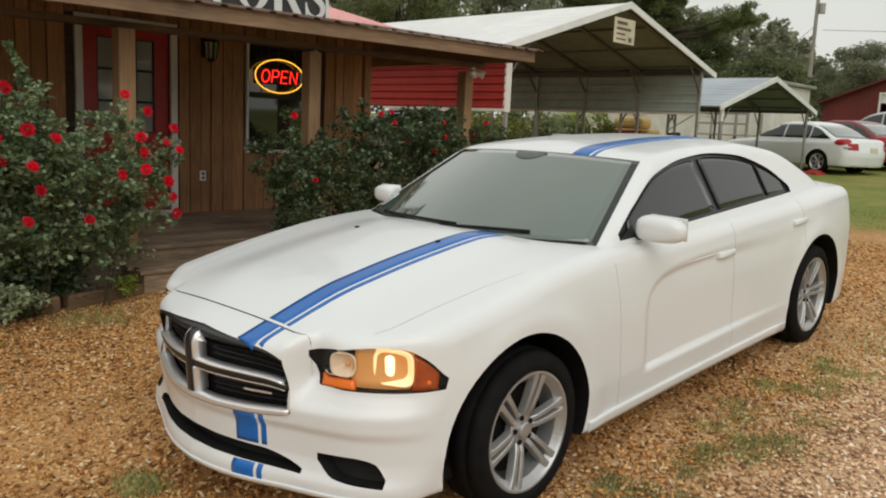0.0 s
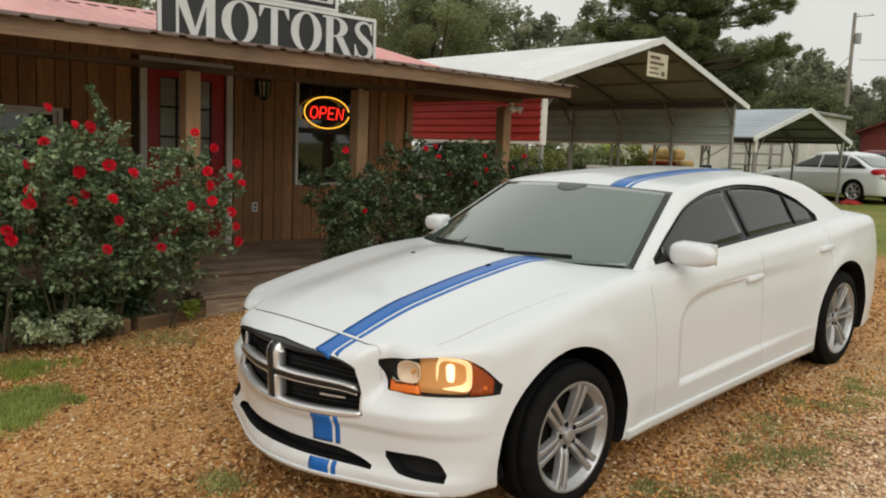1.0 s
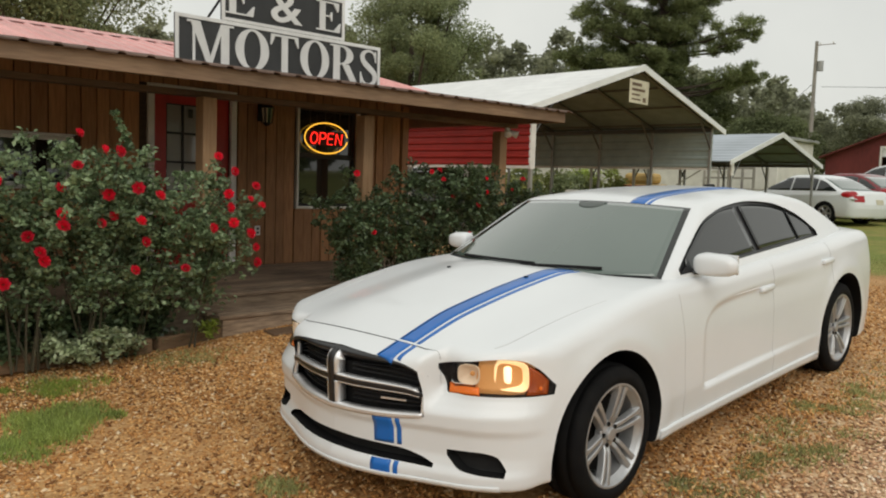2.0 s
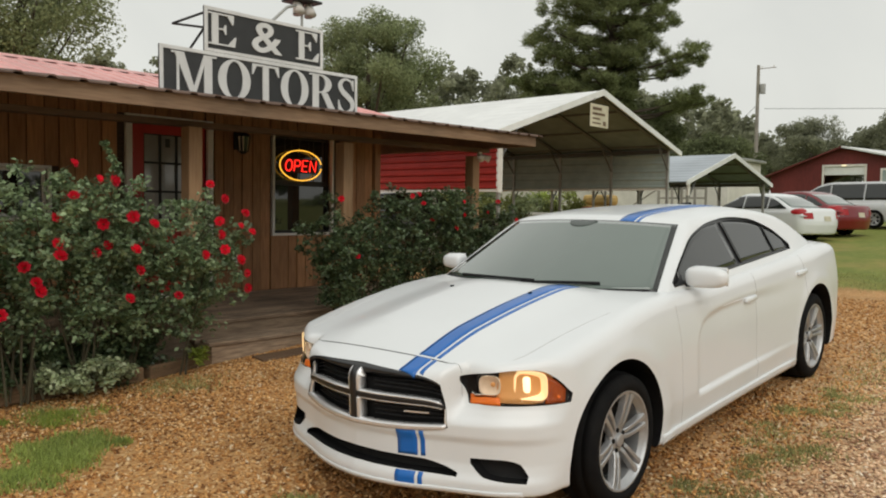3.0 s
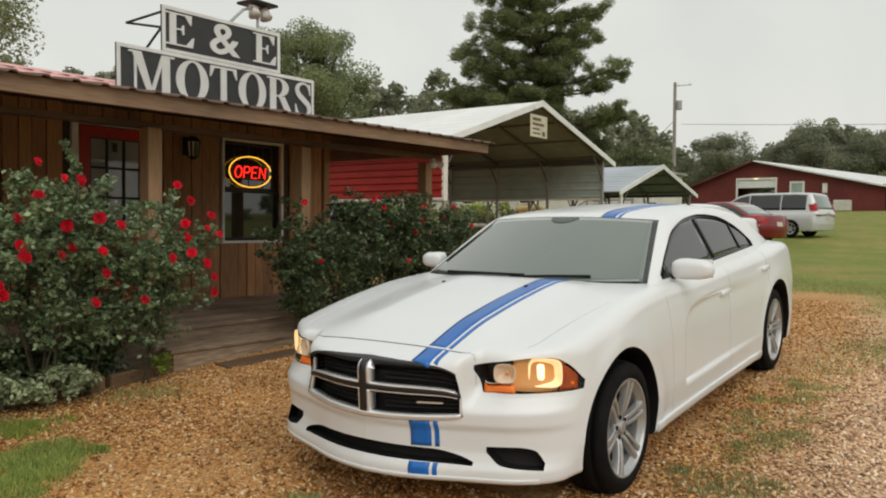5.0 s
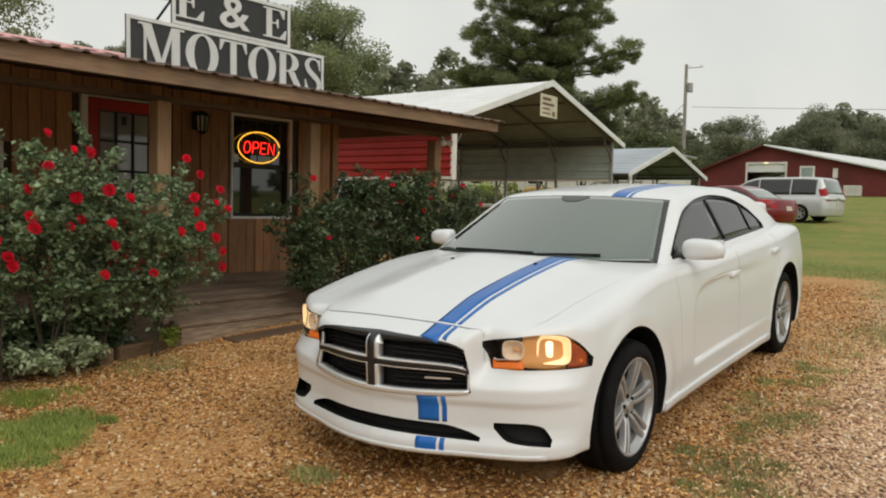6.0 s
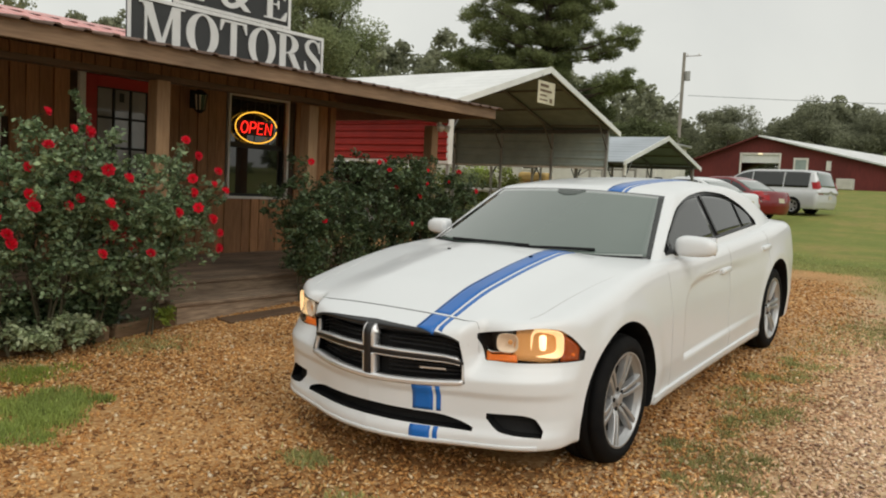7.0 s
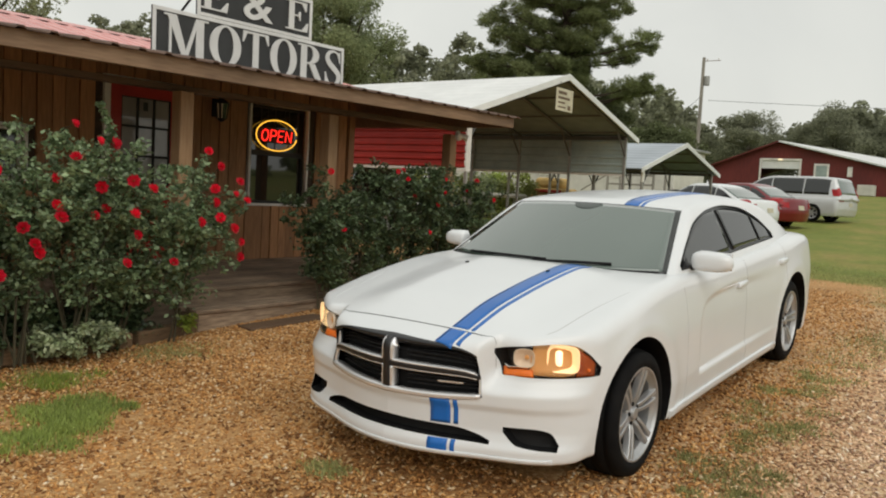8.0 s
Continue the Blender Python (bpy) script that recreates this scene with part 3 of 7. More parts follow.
class Patch:
    """A piece of a shell's skin, from u, v to places, looked at along one axis."""

    def __init__(self, shell, axis, where, nu=16, nv=8):
        u, v = np.meshgrid(np.linspace(0, 1, nu), np.linspace(0, 1, nv), indexing="ij")
        a, b = where(u.ravel(), v.ravel())
        z = np.zeros_like(a)
        start, way = {"front": (np.stack([a, z - 1.6, b], -1), (0, 1, 0)), "back": (np.stack([a, z + 5.6, b], -1), (0, -1, 0)),
                      "top": (np.stack([a, b, z + 1.9], -1), (0, 0, -1)), "side": (np.stack([z + 1.4, a, b], -1), (-1, 0, 0))}[axis]
        self.p = shell.meet(start, np.tile(np.array(way, float), (len(a), 1)), {"front": 3.3, "back": 3.6, "top": 2.4, "side": 1.4}[axis])
        self.n, self.out = shell.normal(self.p), -np.array(way, float)
        self.nu, self.nv = nu, nv

    def grid(self, bm, pts, flip=False):
        vs = [bm.verts.new(p) for p in pts]
        for i in range(self.nu - 1):
            for j in range(self.nv - 1):
                q = [vs[i * self.nv + j], vs[(i + 1) * self.nv + j], vs[(i + 1) * self.nv + j + 1], vs[i * self.nv + j + 1]]
                bm.faces.new(q[::-1] if flip else q)
        return vs

    def block(self, bm, out, deep, mirror=False, along=False):
        """A closed slab from out outside the skin to deep under it."""
        d = self.n if along else self.out
        k = np.array([-1.0, 1, 1]) if mirror else np.ones(3)
        a, b = self.grid(bm, (self.p + d * out) * k), self.grid(bm, (self.p - d * deep) * k, True)
        nu, nv = self.nu, self.nv
        rim = [i * nv for i in range(nu)] + [(nu - 1) * nv + j for j in range(1, nv)] + [i * nv + nv - 1 for i in range(nu - 2, -1, -1)] + [j for j in range(nv - 2, 0, -1)]
        for i, j in zip(rim, rim[1:] + rim[:1]):
            bm.faces.new((a[i], b[i], b[j], a[j]))
        bmesh.ops.recalc_face_normals(bm, faces=bm.faces[:])
        return bm

    def sheet(self, out, thick=0.003, mirror=False):
        return self.block(B(), out, thick - out, mirror, along=True)


def carve(bm, cutter, outer, inner):
    """Cuts one bmesh out of another; the cut faces take the inner material."""
    def obj(b, mats):
        me = bpy.data.meshes.new("cut")
        b.to_mesh(me)
        b.free()
        for m in mats:
            me.materials.append(m)
        return new("cut", me)
    for f in cutter.faces:
        f.material_index = 1
    a, b = obj(bm, (outer, inner)), obj(cutter, (outer, inner))
    mod = a.modifiers.new("cut", "BOOLEAN")
    mod.object, mod.operation, mod.solver, mod.use_self = b, "DIFFERENCE", "EXACT", True
    bpy.context.view_layer.update()
    me = bpy.data.meshes.new_from_object(a.evaluated_get(bpy.context.evaluated_depsgraph_get()))
    for o in (a, b):
        old = o.data
        bpy.data.objects.remove(o)
        bpy.data.meshes.remove(old)
    return me


def split_mesh(me, tests):
    """Sorts the faces of a mesh into named groups by their middles; returns {name: mesh}."""
    out = {}
    bm = B()
    bm.from_mesh(me)
    for name, planes, inside in tests:
        for co, no in planes:
            bmesh.ops.bisect_plane(bm, geom=bm.verts[:] + bm.edges[:] + bm.faces[:], plane_co=co, plane_no=no, dist=1e-5)
        piece = bm.copy()
        bmesh.ops.delete(piece, geom=[f for f in piece.faces if not inside(f.calc_center_median())], context="FACES")
        bmesh.ops.delete(bm, geom=[f for f in bm.faces if inside(f.calc_center_median())], context="FACES")
        out[name] = piece
    out["rest"] = bm
    return out


PHI = np.concatenate([np.radians(np.linspace(-24, 36, 84, endpoint=False)), np.radians(np.linspace(36, 144, 84, endpoint=False)),
                      np.radians(np.linspace(144, 204, 84, endpoint=False)), np.radians(np.linspace(204, 336, 64, endpoint=False))])


HUBS, HUB_Z = (0.0, 3.03), 0.333


def sedan_fields():
    """The white sedan: its lower body and its cabin, in metres from the ground under the front axle."""
    hood = smooth_curve([(-1.3, 0.70), (-0.95, 0.772), (-0.77, 0.823), (-0.45, 0.888), (0.0, 0.957), (0.35, 0.990), (0.6, 0.996), (1.1, 0.980),
                         (2.2, 1.005), (2.8, 1.025), (3.3, 1.045), (3.7, 1.035), (4.1, 0.99)])
    drop = smooth_curve([(-1.1, 0.05), (-0.7, 0.035), (-0.2, 0.03), (0.3, 0.02), (0.8, 0.015), (3.0, 0.03), (4.1, 0.06)])
    wide = smooth_curve([(-1.1, 0.84), (-0.6, 0.885), (-0.1, 0.925), (0.5, 0.922), (1.2, 0.918), (2.2, 0.925), (2.75, 0.94), (3.05, 0.947), (3.5, 0.925), (4.1, 0.84)])

    bow = smooth_curve([(0, 0), (0.12, 0.010), (0.25, 0.038), (0.48, 0.122), (0.60, 0.165), (0.70, 0.208), (0.80, 0.280), (0.86, 0.348), (0.90, 0.41), (1.0, 0.60)])

    def body(x, y, z):
        ax = np.abs(x)
        top = hood(y) - drop(y) * (ax / 0.85) ** 2.2
        # the bonnet's raised middle, with sloping flanks
        top = top + 0.032 * step(0.60, 0.26, ax) * step(-0.86, -0.42, y) * step(0.62, 0.28, y)
        w = wide(y) - 0.30 * np.clip(z - 0.66, 0, 1) ** 1.6 - 0.10 * np.clip(0.40 - z, 0, 1)
        for hub in HUBS:
            r = np.hypot(y - hub, z - HUB_Z)
            w = w + 0.009 * np.exp(-((r - 0.455) / 0.06) ** 2) * (z > 0.1)
        # the scallop pressed into the doors: a raked front edge, an upper line that climbs to the rear, a lower line that fades
        back = np.clip(y - 0.86, 0, 9)
        up = 0.69 + 0.115 * (1 - np.exp(-back / 0.07)) + 0.03 * (1 - np.exp(-back / 0.4)) + 0.012 * back
        low = 0.372 + 0.006 * back
        scallop = step(0.84, 0.90, y) * step(up + 0.012, up - 0.035 - 0.05 * step(1.3, 2.4, y), z) * step(low - 0.012, low + 0.02, z) * step(3.0, 1.3, y)
        w = w - 0.023 * scallop
        nose = -0.965 + bow(ax)
        nose = nose + 0.10 * step(0.447, 0.512, ax) * step(0.55, 0.68, z) * (1 - 0.45 * step(0.50, 0.66, ax)) + 0.03 * step(0.6, 0.8, ax) * step(0.6, 0.75, z)
        # the ledge under the lamps
        nose = nose + 0.012 * step(0.56, 0.60, z) * step(0.66, 0.62, z) * step(0.48, 0.56, ax)
        nose = nose + 0.012 * step(0.51, 0.47, z) * step(0.33, 0.39, z) - 0.018 * step(0.345, 0.30, z)
        tail = 3.97 - 0.22 * (ax / 0.86) ** 3 - 0.10 * np.clip(0.70 - z, 0, 1) - 0.06 * np.clip(z - 0.80, 0, 1)
        f = smax(z - top, ax - w, 0.07)
        f = smax(f, nose - y, 0.05)
        f = smax(f, y - tail, 0.07)
        return smax(f, 0.245 - 0.05 * step(-0.45, -0.2, y) - z, 0.03)

    roof = smooth_curve([(0.2, 1.03), (0.8, 1.20), (1.17, 1.352), (1.45, 1.382), (1.9, 1.393), (2.35, 1.385), (2.75, 1.34), (3.2, 1.225), (3.7, 1.04)])

    def cabin(x, y, z):
        ax = np.abs(x)
        f = z - roof(y) + 0.04 * (ax / 0.6) ** 2.4
        waist = 0.825 - 0.04 * np.clip((1.2 - y) / 0.9, 0, 1) ** 2 - 0.10 * np.clip((y - 2.6) / 1.1, 0, 1) ** 2
        f = smax(f, ax - waist + 0.47 * (z - 0.975), 0.05)
        front = 0.385 + 0.215 * (ax / 0.755) ** 2 + (z - 0.972) * 2.12
        back = 3.66 - 0.20 * (ax / 0.7) ** 2 - (z - 1.03) * 2.45
        f = smax(f, (front - y) * 0.42, 0.02)
        f = smax(f, (y - back) * 0.4, 0.03)
        return np.maximum(f, 0.82 - z)
    return Shell(body), Shell(cabin)


def arch_cutter(hubs, ry, rz, inside=0.58, z=0.333, ahead=0.03):
    bm = B()
    ring = [2 * math.pi * k / 60 for k in range(60)]
    for y in hubs:
        for a, b in ((inside, 1.25), (-1.25, -inside)):
            prism(bm, [(y - ahead + ry * math.cos(t), z + rz * math.sin(t)) for t in ring], "x", a, b)
    return bm


def add_block(bm, patch, out, deep):
    for mirror in (False, True):
        one = patch.block(B(), out, deep, mirror)
        me = bpy.data.meshes.new("tmp")
        one.to_mesh(me)
        one.free()
        bm.from_mesh(me)
        bpy.data.meshes.remove(me)


def wheel_parts(r, rim_r, width, spokes):
    """Meshes of one wheel that stands at its own hub and shows its face towards +x."""
    bm = B()
    h = width / 2
    lathe(bm, [(rim_r - 0.012, -h * 0.8), (rim_r + 0.012, -h), (r - 0.05, -h * 1.02), (r - 0.012, -h * 0.86), (r, -h * 0.6), (r, -h * 0.2), (r - 0.008, -h * 0.18), (r - 0.008, -h * 0.1), (r, -h * 0.08),
               (r, h * 0.5), (r - 0.008, h * 0.52), (r - 0.008, h * 0.6), (r - 0.004, h * 0.62), (r - 0.014, h * 0.88), (r - 0.05, h * 1.02), (rim_r + 0.03, h * 1.03), (rim_r + 0.014, h * 1.0), (rim_r - 0.012, h * 0.8)], (0, 0, 0), 64)
    bmesh.ops.recalc_face_normals(bm, faces=bm.faces[:])
    tyre = bm
    rim = B()
    lathe(rim, [(rim_r - 0.06, -h * 0.7), (rim_r - 0.045, -h * 0.2), (rim_r - 0.034, h * 0.70), (rim_r - 0.012, h * 0.86), (rim_r - 0.004, h * 0.97), (rim_r + 0.004, h * 0.97), (rim_r + 0.006, h * 0.9), (rim_r - 0.004, -h * 0.7)], (0, 0, 0), 64)
    # twin spokes with a dark slot between, parting towards the rim and flaring where they meet it
    for k in range(spokes):
        a = 2 * math.pi * k / spokes + 0.2
        for s in (-1, 1):
            pts = [(0.052, s * 0.0125, h * 0.60), (0.085, s * 0.0165, h * 0.72), (0.14, s * 0.0200, h * 0.80), (rim_r - 0.045, s * 0.0225, h * 0.86), (rim_r - 0.010, s * 0.0255, h * 0.88)]
            half = [0.0125, 0.0112, 0.0110, 0.0120, 0.0165]
            ring = []
            for (rad, off, ax), w in zip(pts, half):
                q = []
                for dx, dw in ((-0.004, -w), (0.0, -w * 0.72), (0.0, w * 0.72), (-0.004, w), (-0.034, w * 1.3), (-0.034, -w * 1.3)):
                    lx, ly = rad, off + dw
                    q.append(rim.verts.new((ax + dx + 0.004, lx * math.cos(a) - ly * math.sin(a), lx * math.sin(a) + ly * math.cos(a))))
                ring.append(q)
            for p, q in zip(ring, ring[1:]):
                for i in range(6):
                    rim.faces.new((p[i], p[(i + 1) % 6], q[(i + 1) % 6], q[i]))
    lathe(rim, [(0.0, h * 0.40), (0.072, h * 0.36), (0.070, h * 0.58), (0.062, h * 0.64), (0.036, h * 0.66), (0.033, h * 0.76), (0.028, h * 0.79), (0.0, h * 0.80)], (0, 0, 0), 32)
    bmesh.ops.recalc_face_normals(rim, faces=rim.faces[:])
    lug = B()
    cyl(lug, (h * 0.58, 0, 0), (h * 0.70, 0, 0), 0.012, n=6)
    disc = B()
    lathe(disc, [(0.0, h * 0.1), (0.185, h * 0.1), (0.185, h * 0.2), (0.0, h * 0.2)], (0, 0, 0), 40)
    return tyre, rim, lug, disc


def add_wheels(car, hubs, track, z, r, rim_r, width, spokes, lugs=True, rim_mat="alloy"):
    tyre, rim, lug, disc = wheel_parts(r, rim_r, width, spokes)
    first = part("wheel", tyre, "rubber", car, "black road tyre on a silver alloy wheel", True)
    part("rim", rim, rim_mat, first, "twin-spoke silver alloy rim")
    part("brake_disc", disc, "dark_metal", first)
    if lugs:
        me = None
        for k in range(5):
            a = 2 * math.pi * k / 5 + 0.5
            if me is None:
                nut = part("lug_nut", lug, "dark_metal", first)
                me = nut.data
            else:
                nut = share("lug_nut", me, first, Matrix())
            nut.matrix_basis = pose(0, 0.052 * math.cos(a), 0.052 * math.sin(a))
    else:
        lug.free()
    first.matrix_basis = pose(track, hubs[0], z)
    for s in (1, -1):
        for k, y in enumerate(hubs):
            if (s, k) != (1, 0):
                copy_thing(first, pose(s * track, y, z, 20 + 31 * k, 0, 0 if s > 0 else 180))


def make_sedan():
    car = thing("sedan_car", "white four-door sedan with blue rally stripe and lit headlights", "car", turn=(3.67, 0, 0))
    body, cab = sedan_fields()

    # openings in the nose
    gt = smooth_curve([(0, 0.788), (0.25, 0.781), (0.37, 0.768), (0.44, 0.745), (0.49, 0.70)])
    gb = smooth_curve([(0, 0.512), (0.3, 0.520), (0.46, 0.533), (0.49, 0.545)])
    gx = 0.482

    def grille_at(u, v):
        x = (u * 2 - 1) * (gx - 0.03 * v * step(0.8, 1, np.abs(u * 2 - 1)))
        ax = np.abs(x)
        return x, gb(ax) + (gt(ax) - gb(ax)) * v
    grille = Patch(body, "front", grille_at, 41, 15)
    it, ib = smooth_curve([(0, 0.397), (0.34, 0.388), (0.46, 0.364), (0.53, 0.336)]), smooth_curve([(0, 0.335), (0.3, 0.331), (0.53, 0.323)])

    def intake_at(u, v):
        x = (u * 2 - 1) * 0.52
        return x, ib(np.abs(x)) + (it(np.abs(x)) - ib(np.abs(x))) * v
    intake = Patch(body, "front", intake_at, 41, 7)
    ft, fb = smooth_curve([(0.565, 0.410), (0.70, 0.412), (0.762, 0.400), (0.808, 0.335)]), smooth_curve([(0.565, 0.390), (0.64, 0.330), (0.808, 0.310)])

    def between(lo, hi, x0, x1):
        def f(u, v):
            x = x0 + (x1 - x0) * u
            a = lo(x)
            return x, a + (np.maximum(hi(x), a + 0.01) - a) * v
        return f
    fog = Patch(body, "front", between(fb, ft, 0.572, 0.804), 15, 9)
    ht = smooth_curve([(0.488, 0.762), (0.62, 0.786), (0.76, 0.800), (0.815, 0.793), (0.858, 0.757), (0.902, 0.670)])
    hb = smooth_curve([(0.490, 0.746), (0.506, 0.698), (0.524, 0.648), (0.534, 0.640), (0.60, 0.644), (0.75, 0.644), (0.85, 0.645), (0.90, 0.644)])
    lamp = Patch(body, "front", between(hb, ht, 0.492, 0.896), 35, 13)
    cut = arch_cutter(HUBS, 0.440, 0.418, ahead=0.050)
    for p, deep in ((fog, 0.07), (lamp, 0.09)):
        add_block(cut, p, 0.3, deep)
    for p, deep in ((grille, 0.10), (intake, 0.08)):
        one = p.block(B(), 0.3, deep)
        me = bpy.data.meshes.new("tmp")
        one.to_mesh(me)
        one.free()
        cut.from_mesh(me)
        bpy.data.meshes.remove(me)
    solid = body.solid(-0.15, 3.3, 0.53, 170, 0, 64, PHI)
    me = carve(solid, cut, M["white_paint"], M["black"])

    # panels: the hood, the doors, the boot lid and the bumpers, parted by narrow dark gaps
    def on_hood(c):
        return -0.762 < c.y < 0.50 and abs(c.x) < 0.715 and c.z > 0.70
    gaps = [("hood", [((0, -0.762, 0), (0, 1, 0)), ((0, 0.50, 0), (0, 1, 0)), ((0.715, 0, 0), (1, 0, 0)), ((-0.715, 0, 0), (1, 0, 0))], on_hood),
            ("front_door", [((0, 0.64, 0), (0, 1, 0)), ((0, 1.80, 0), (0, 1, 0)), ((0, 0, 0.262), (0, 0, 1))], lambda c: 0.64 < c.y < 1.80 and c.z > 0.262 and c.x > 0.70),
            ("front_door_far", [], lambda c: 0.64 < c.y < 1.80 and c.z > 0.262 and c.x < -0.70),
            ("rear_door", [((0, 2.76, 0), (0, 1, 0))], lambda c: 1.80 < c.y < 2.76 and c.z > 0.262 and c.x > 0.70),
            ("rear_door_far", [], lambda c: 1.80 < c.y < 2.76 and c.z > 0.262 and c.x < -0.70),
            ("boot_lid", [((0, 3.60, 0), (0, 1, 0)), ((0.66, 0, 0), (1, 0, 0)), ((-0.66, 0, 0), (1, 0, 0)), ((0, 0, 0.75), (0, 0, 1))], lambda c: c.y > 3.60 and abs(c.x) < 0.66 and c.z > 0.75),
            ("front_bumper", [((0, -0.40, 0), (0, 1, 0))], lambda c: c.y < -0.40 and not on_hood(c))]
    pieces = split_mesh(me, gaps)
    bpy.data.meshes.remove(me)
    made = {}
    for name, bm in pieces.items():
        plain = {"rest": "body", "front_door_far": "front_door", "rear_door_far": "rear_door"}.get(name, name)
        pm = bpy.data.meshes.new(plain)
        bm.to_mesh(pm)
        bm.free()
        pm.materials.append(M["white_paint"])
        pm.materials.append(M["black"])
        pm.polygons.foreach_set("use_smooth", [True] * len(pm.polygons))
        pm.set_sharp_from_angle(angle=radians(38))
        made[name] = new(plain, pm)
        made[name].parent = car

    # seams
    def seam(where, axis, mirror=True, n=40, tone="gap"):
        pa = Patch(body, axis, where, n, 2)
        for k in (False, True) if mirror else (False,):
            part("panel_gap", pa.sheet(0.0012, 0.002, k), tone, car)
    def hood_front(u, v):
        x = -0.43 + 0.86 * u
        return x, -0.772 + 0.005 * (v - 0.5)
    seam(hood_front, "top", mirror=False, n=60, tone="black")
    y_end = Patch(body, "front", lambda u, v: (np.full_like(u, 0.496), np.full_like(u, 0.766)), 2, 2).p[0][1]
    seam(lambda u, v: (0.430 + 0.066 * u + 0.003 * (v - 0.5), -0.770 + (y_end + 0.770) * u ** 1.6 + 0.004 * (v - 0.5) * (1 - u)), "top", n=14, tone="black")
    edge_x = smooth_curve([(-0.62, 0.690), (-0.56, 0.712), (-0.35, 0.726), (-0.1, 0.75), (0.2, 0.79)])
    seam(lambda u, v: (edge_x(-0.62 + 0.72 * u) + 0.004 * (v - 0.5) * (1 - 0.8 * u), -0.62 + 0.72 * u), "top")
    seam(lambda u, v: (0.64 + 0.002 * (v - 0.5) - 0.03 * u, 0.262 + 0.66 * u), "side")
    seam(lambda u, v: (1.80 + 0.002 * (v - 0.5), 0.262 + 0.71 * u), "side")
    seam(lambda u, v: (2.74 + 0.002 * (v - 0.5), 0.70 + 0.29 * u), "side")
    seam(lambda u, v: (0.64 + 1.84 * u, 0.262 + 0.002 * (v - 0.5)), "side")

    # cabin: white roof and pillars, with recessed glass
    zb = lambda y: 0.992 + 0.020 * (y - 0.78)
    zt = smooth_curve([(0.74, 1.005), (0.97, 1.130), (1.27, 1.258), (1.58, 1.310), (1.85, 1.322), (2.2, 1.296), (2.55, 1.205), (2.82, 1.06)])

    def side_at(y0, y1, lean0=0.0, lean1=0.0, inset=0.0):
        def f(u, v):
            ya, yb = y0 + lean0 * v, y1 + lean1 * v
            y = ya + (yb - ya) * u
            lo, hi = zb(y) + inset, np.maximum(zt(y) - inset, zb(y) + inset + 0.012)
            return y, lo + (hi - lo) * v
        return f
    opening = Patch(cab, "side", side_at(0.77, 2.80), 49, 9)
    rear = Patch(cab, "back", lambda u, v: ((u * 2 - 1) * (0.64 - 0.14 * v), 1.045 + 0.27 * v), 25, 13)
    cut = B()
    add_block(cut, opening, 0.25, 0.018)
    for p in (rear,):
        one = p.block(B(), 0.12, 0.018, along=True)
        tmp = bpy.data.meshes.new("tmp")
        one.to_mesh(tmp)
        one.free()
        cut.from_mesh(tmp)
        bpy.data.meshes.remove(tmp)
    phi = np.radians(np.concatenate([np.linspace(-8, 188, 150, endpoint=False), np.linspace(188, 352, 14, endpoint=False)]))
    cm = carve(cab.solid(1.25, 2.8, 0.95, 90, 0, 44, phi), cut, M["white_paint"], M["satin_black"])
    cm.name = "roof"
    cm.polygons.foreach_set("use_smooth", [True] * len(cm.polygons))
    cm.set_sharp_from_angle(angle=radians(38))
    roof = new("roof", cm)
    roof.parent = car
    def pane_at(low, high, foot, lean):
        return lambda u, v: ((u * 2 - 1) * (foot - lean * v), low + (high - low) * v - 0.026 * v * (u * 2 - 1) ** 2)
    edge = Patch(cab, "front", pane_at(0.982, 1.338, 0.770, 0.160), 41, 21)
    part("windshield_edge", edge.sheet(0.002, 0.004), "frit", car, "black bonded edge of the windshield", True)
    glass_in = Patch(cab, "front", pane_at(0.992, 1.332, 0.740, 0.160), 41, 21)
    part("windshield", glass_in.sheet(0.005, 0.005), "windshield", car, "opaque grey-green windshield, sky sheen partly in its colour", True)
    part("rear_window", Patch(cab, "back", lambda u, v: ((u * 2 - 1) * (0.62 - 0.14 * v), 1.055 + 0.25 * v), 25, 13).sheet(-0.004, 0.005), "tint", car, "", True)
    for y0, y1, l0, l1 in ((0.86, 1.74, 0.02, -0.05), (1.81, 2.43, -0.05, -0.02), (2.47, 2.73, -0.03, -0.02)):
        pane = Patch(cab, "side", side_at(y0, y1, l0, l1, 0.018), 21, 9)
        for k in (False, True):
            part("side_window", pane.sheet(-0.006, 0.005, k), "tint", car, "dark tinted side glass", True)
    # mirror mount and sensor pod behind the glass
    pod = Patch(cab, "front", lambda u, v: ((u * 2 - 1) * 0.10, 1.330 - 0.034 * np.sqrt(np.maximum(1.02 - (u * 2 - 1) ** 2, 0)) * (1 - v)), 17, 5)
    part("mirror_pod", pod.sheet(0.007, 0.003), "pod", car, "dim sensor cover behind the glass", True)

    # wipers and cowl
    cowl = Patch(cab, "front", lambda u, v: ((u * 2 - 1) * (0.735 - 0.01 * v), 0.972 + 0.02 * v), 31, 3)
    part("cowl", cowl.sheet(0.004, 0.008), "black", car)
    for x0, x1, s in ((-0.56, 0.06, 1), (-0.02, 0.46, 1)):
        pts = []
        for k in range(9):
            x = x0 + (x1 - x0) * k / 8
            q = Patch(cab, "front", lambda u, v, x=x, k=k: (np.full_like(u, x), np.full_like(u, 0.998 + 0.012 * k / 8)), 2, 2)
            pts.append(q.p[0] + q.n[0] * (0.014 + 0.006 * math.sin(k / 8 * math.pi)))
        bm = tube(B(), pts, 0.0095, 6)
        part("wiper", bm, "black", car)

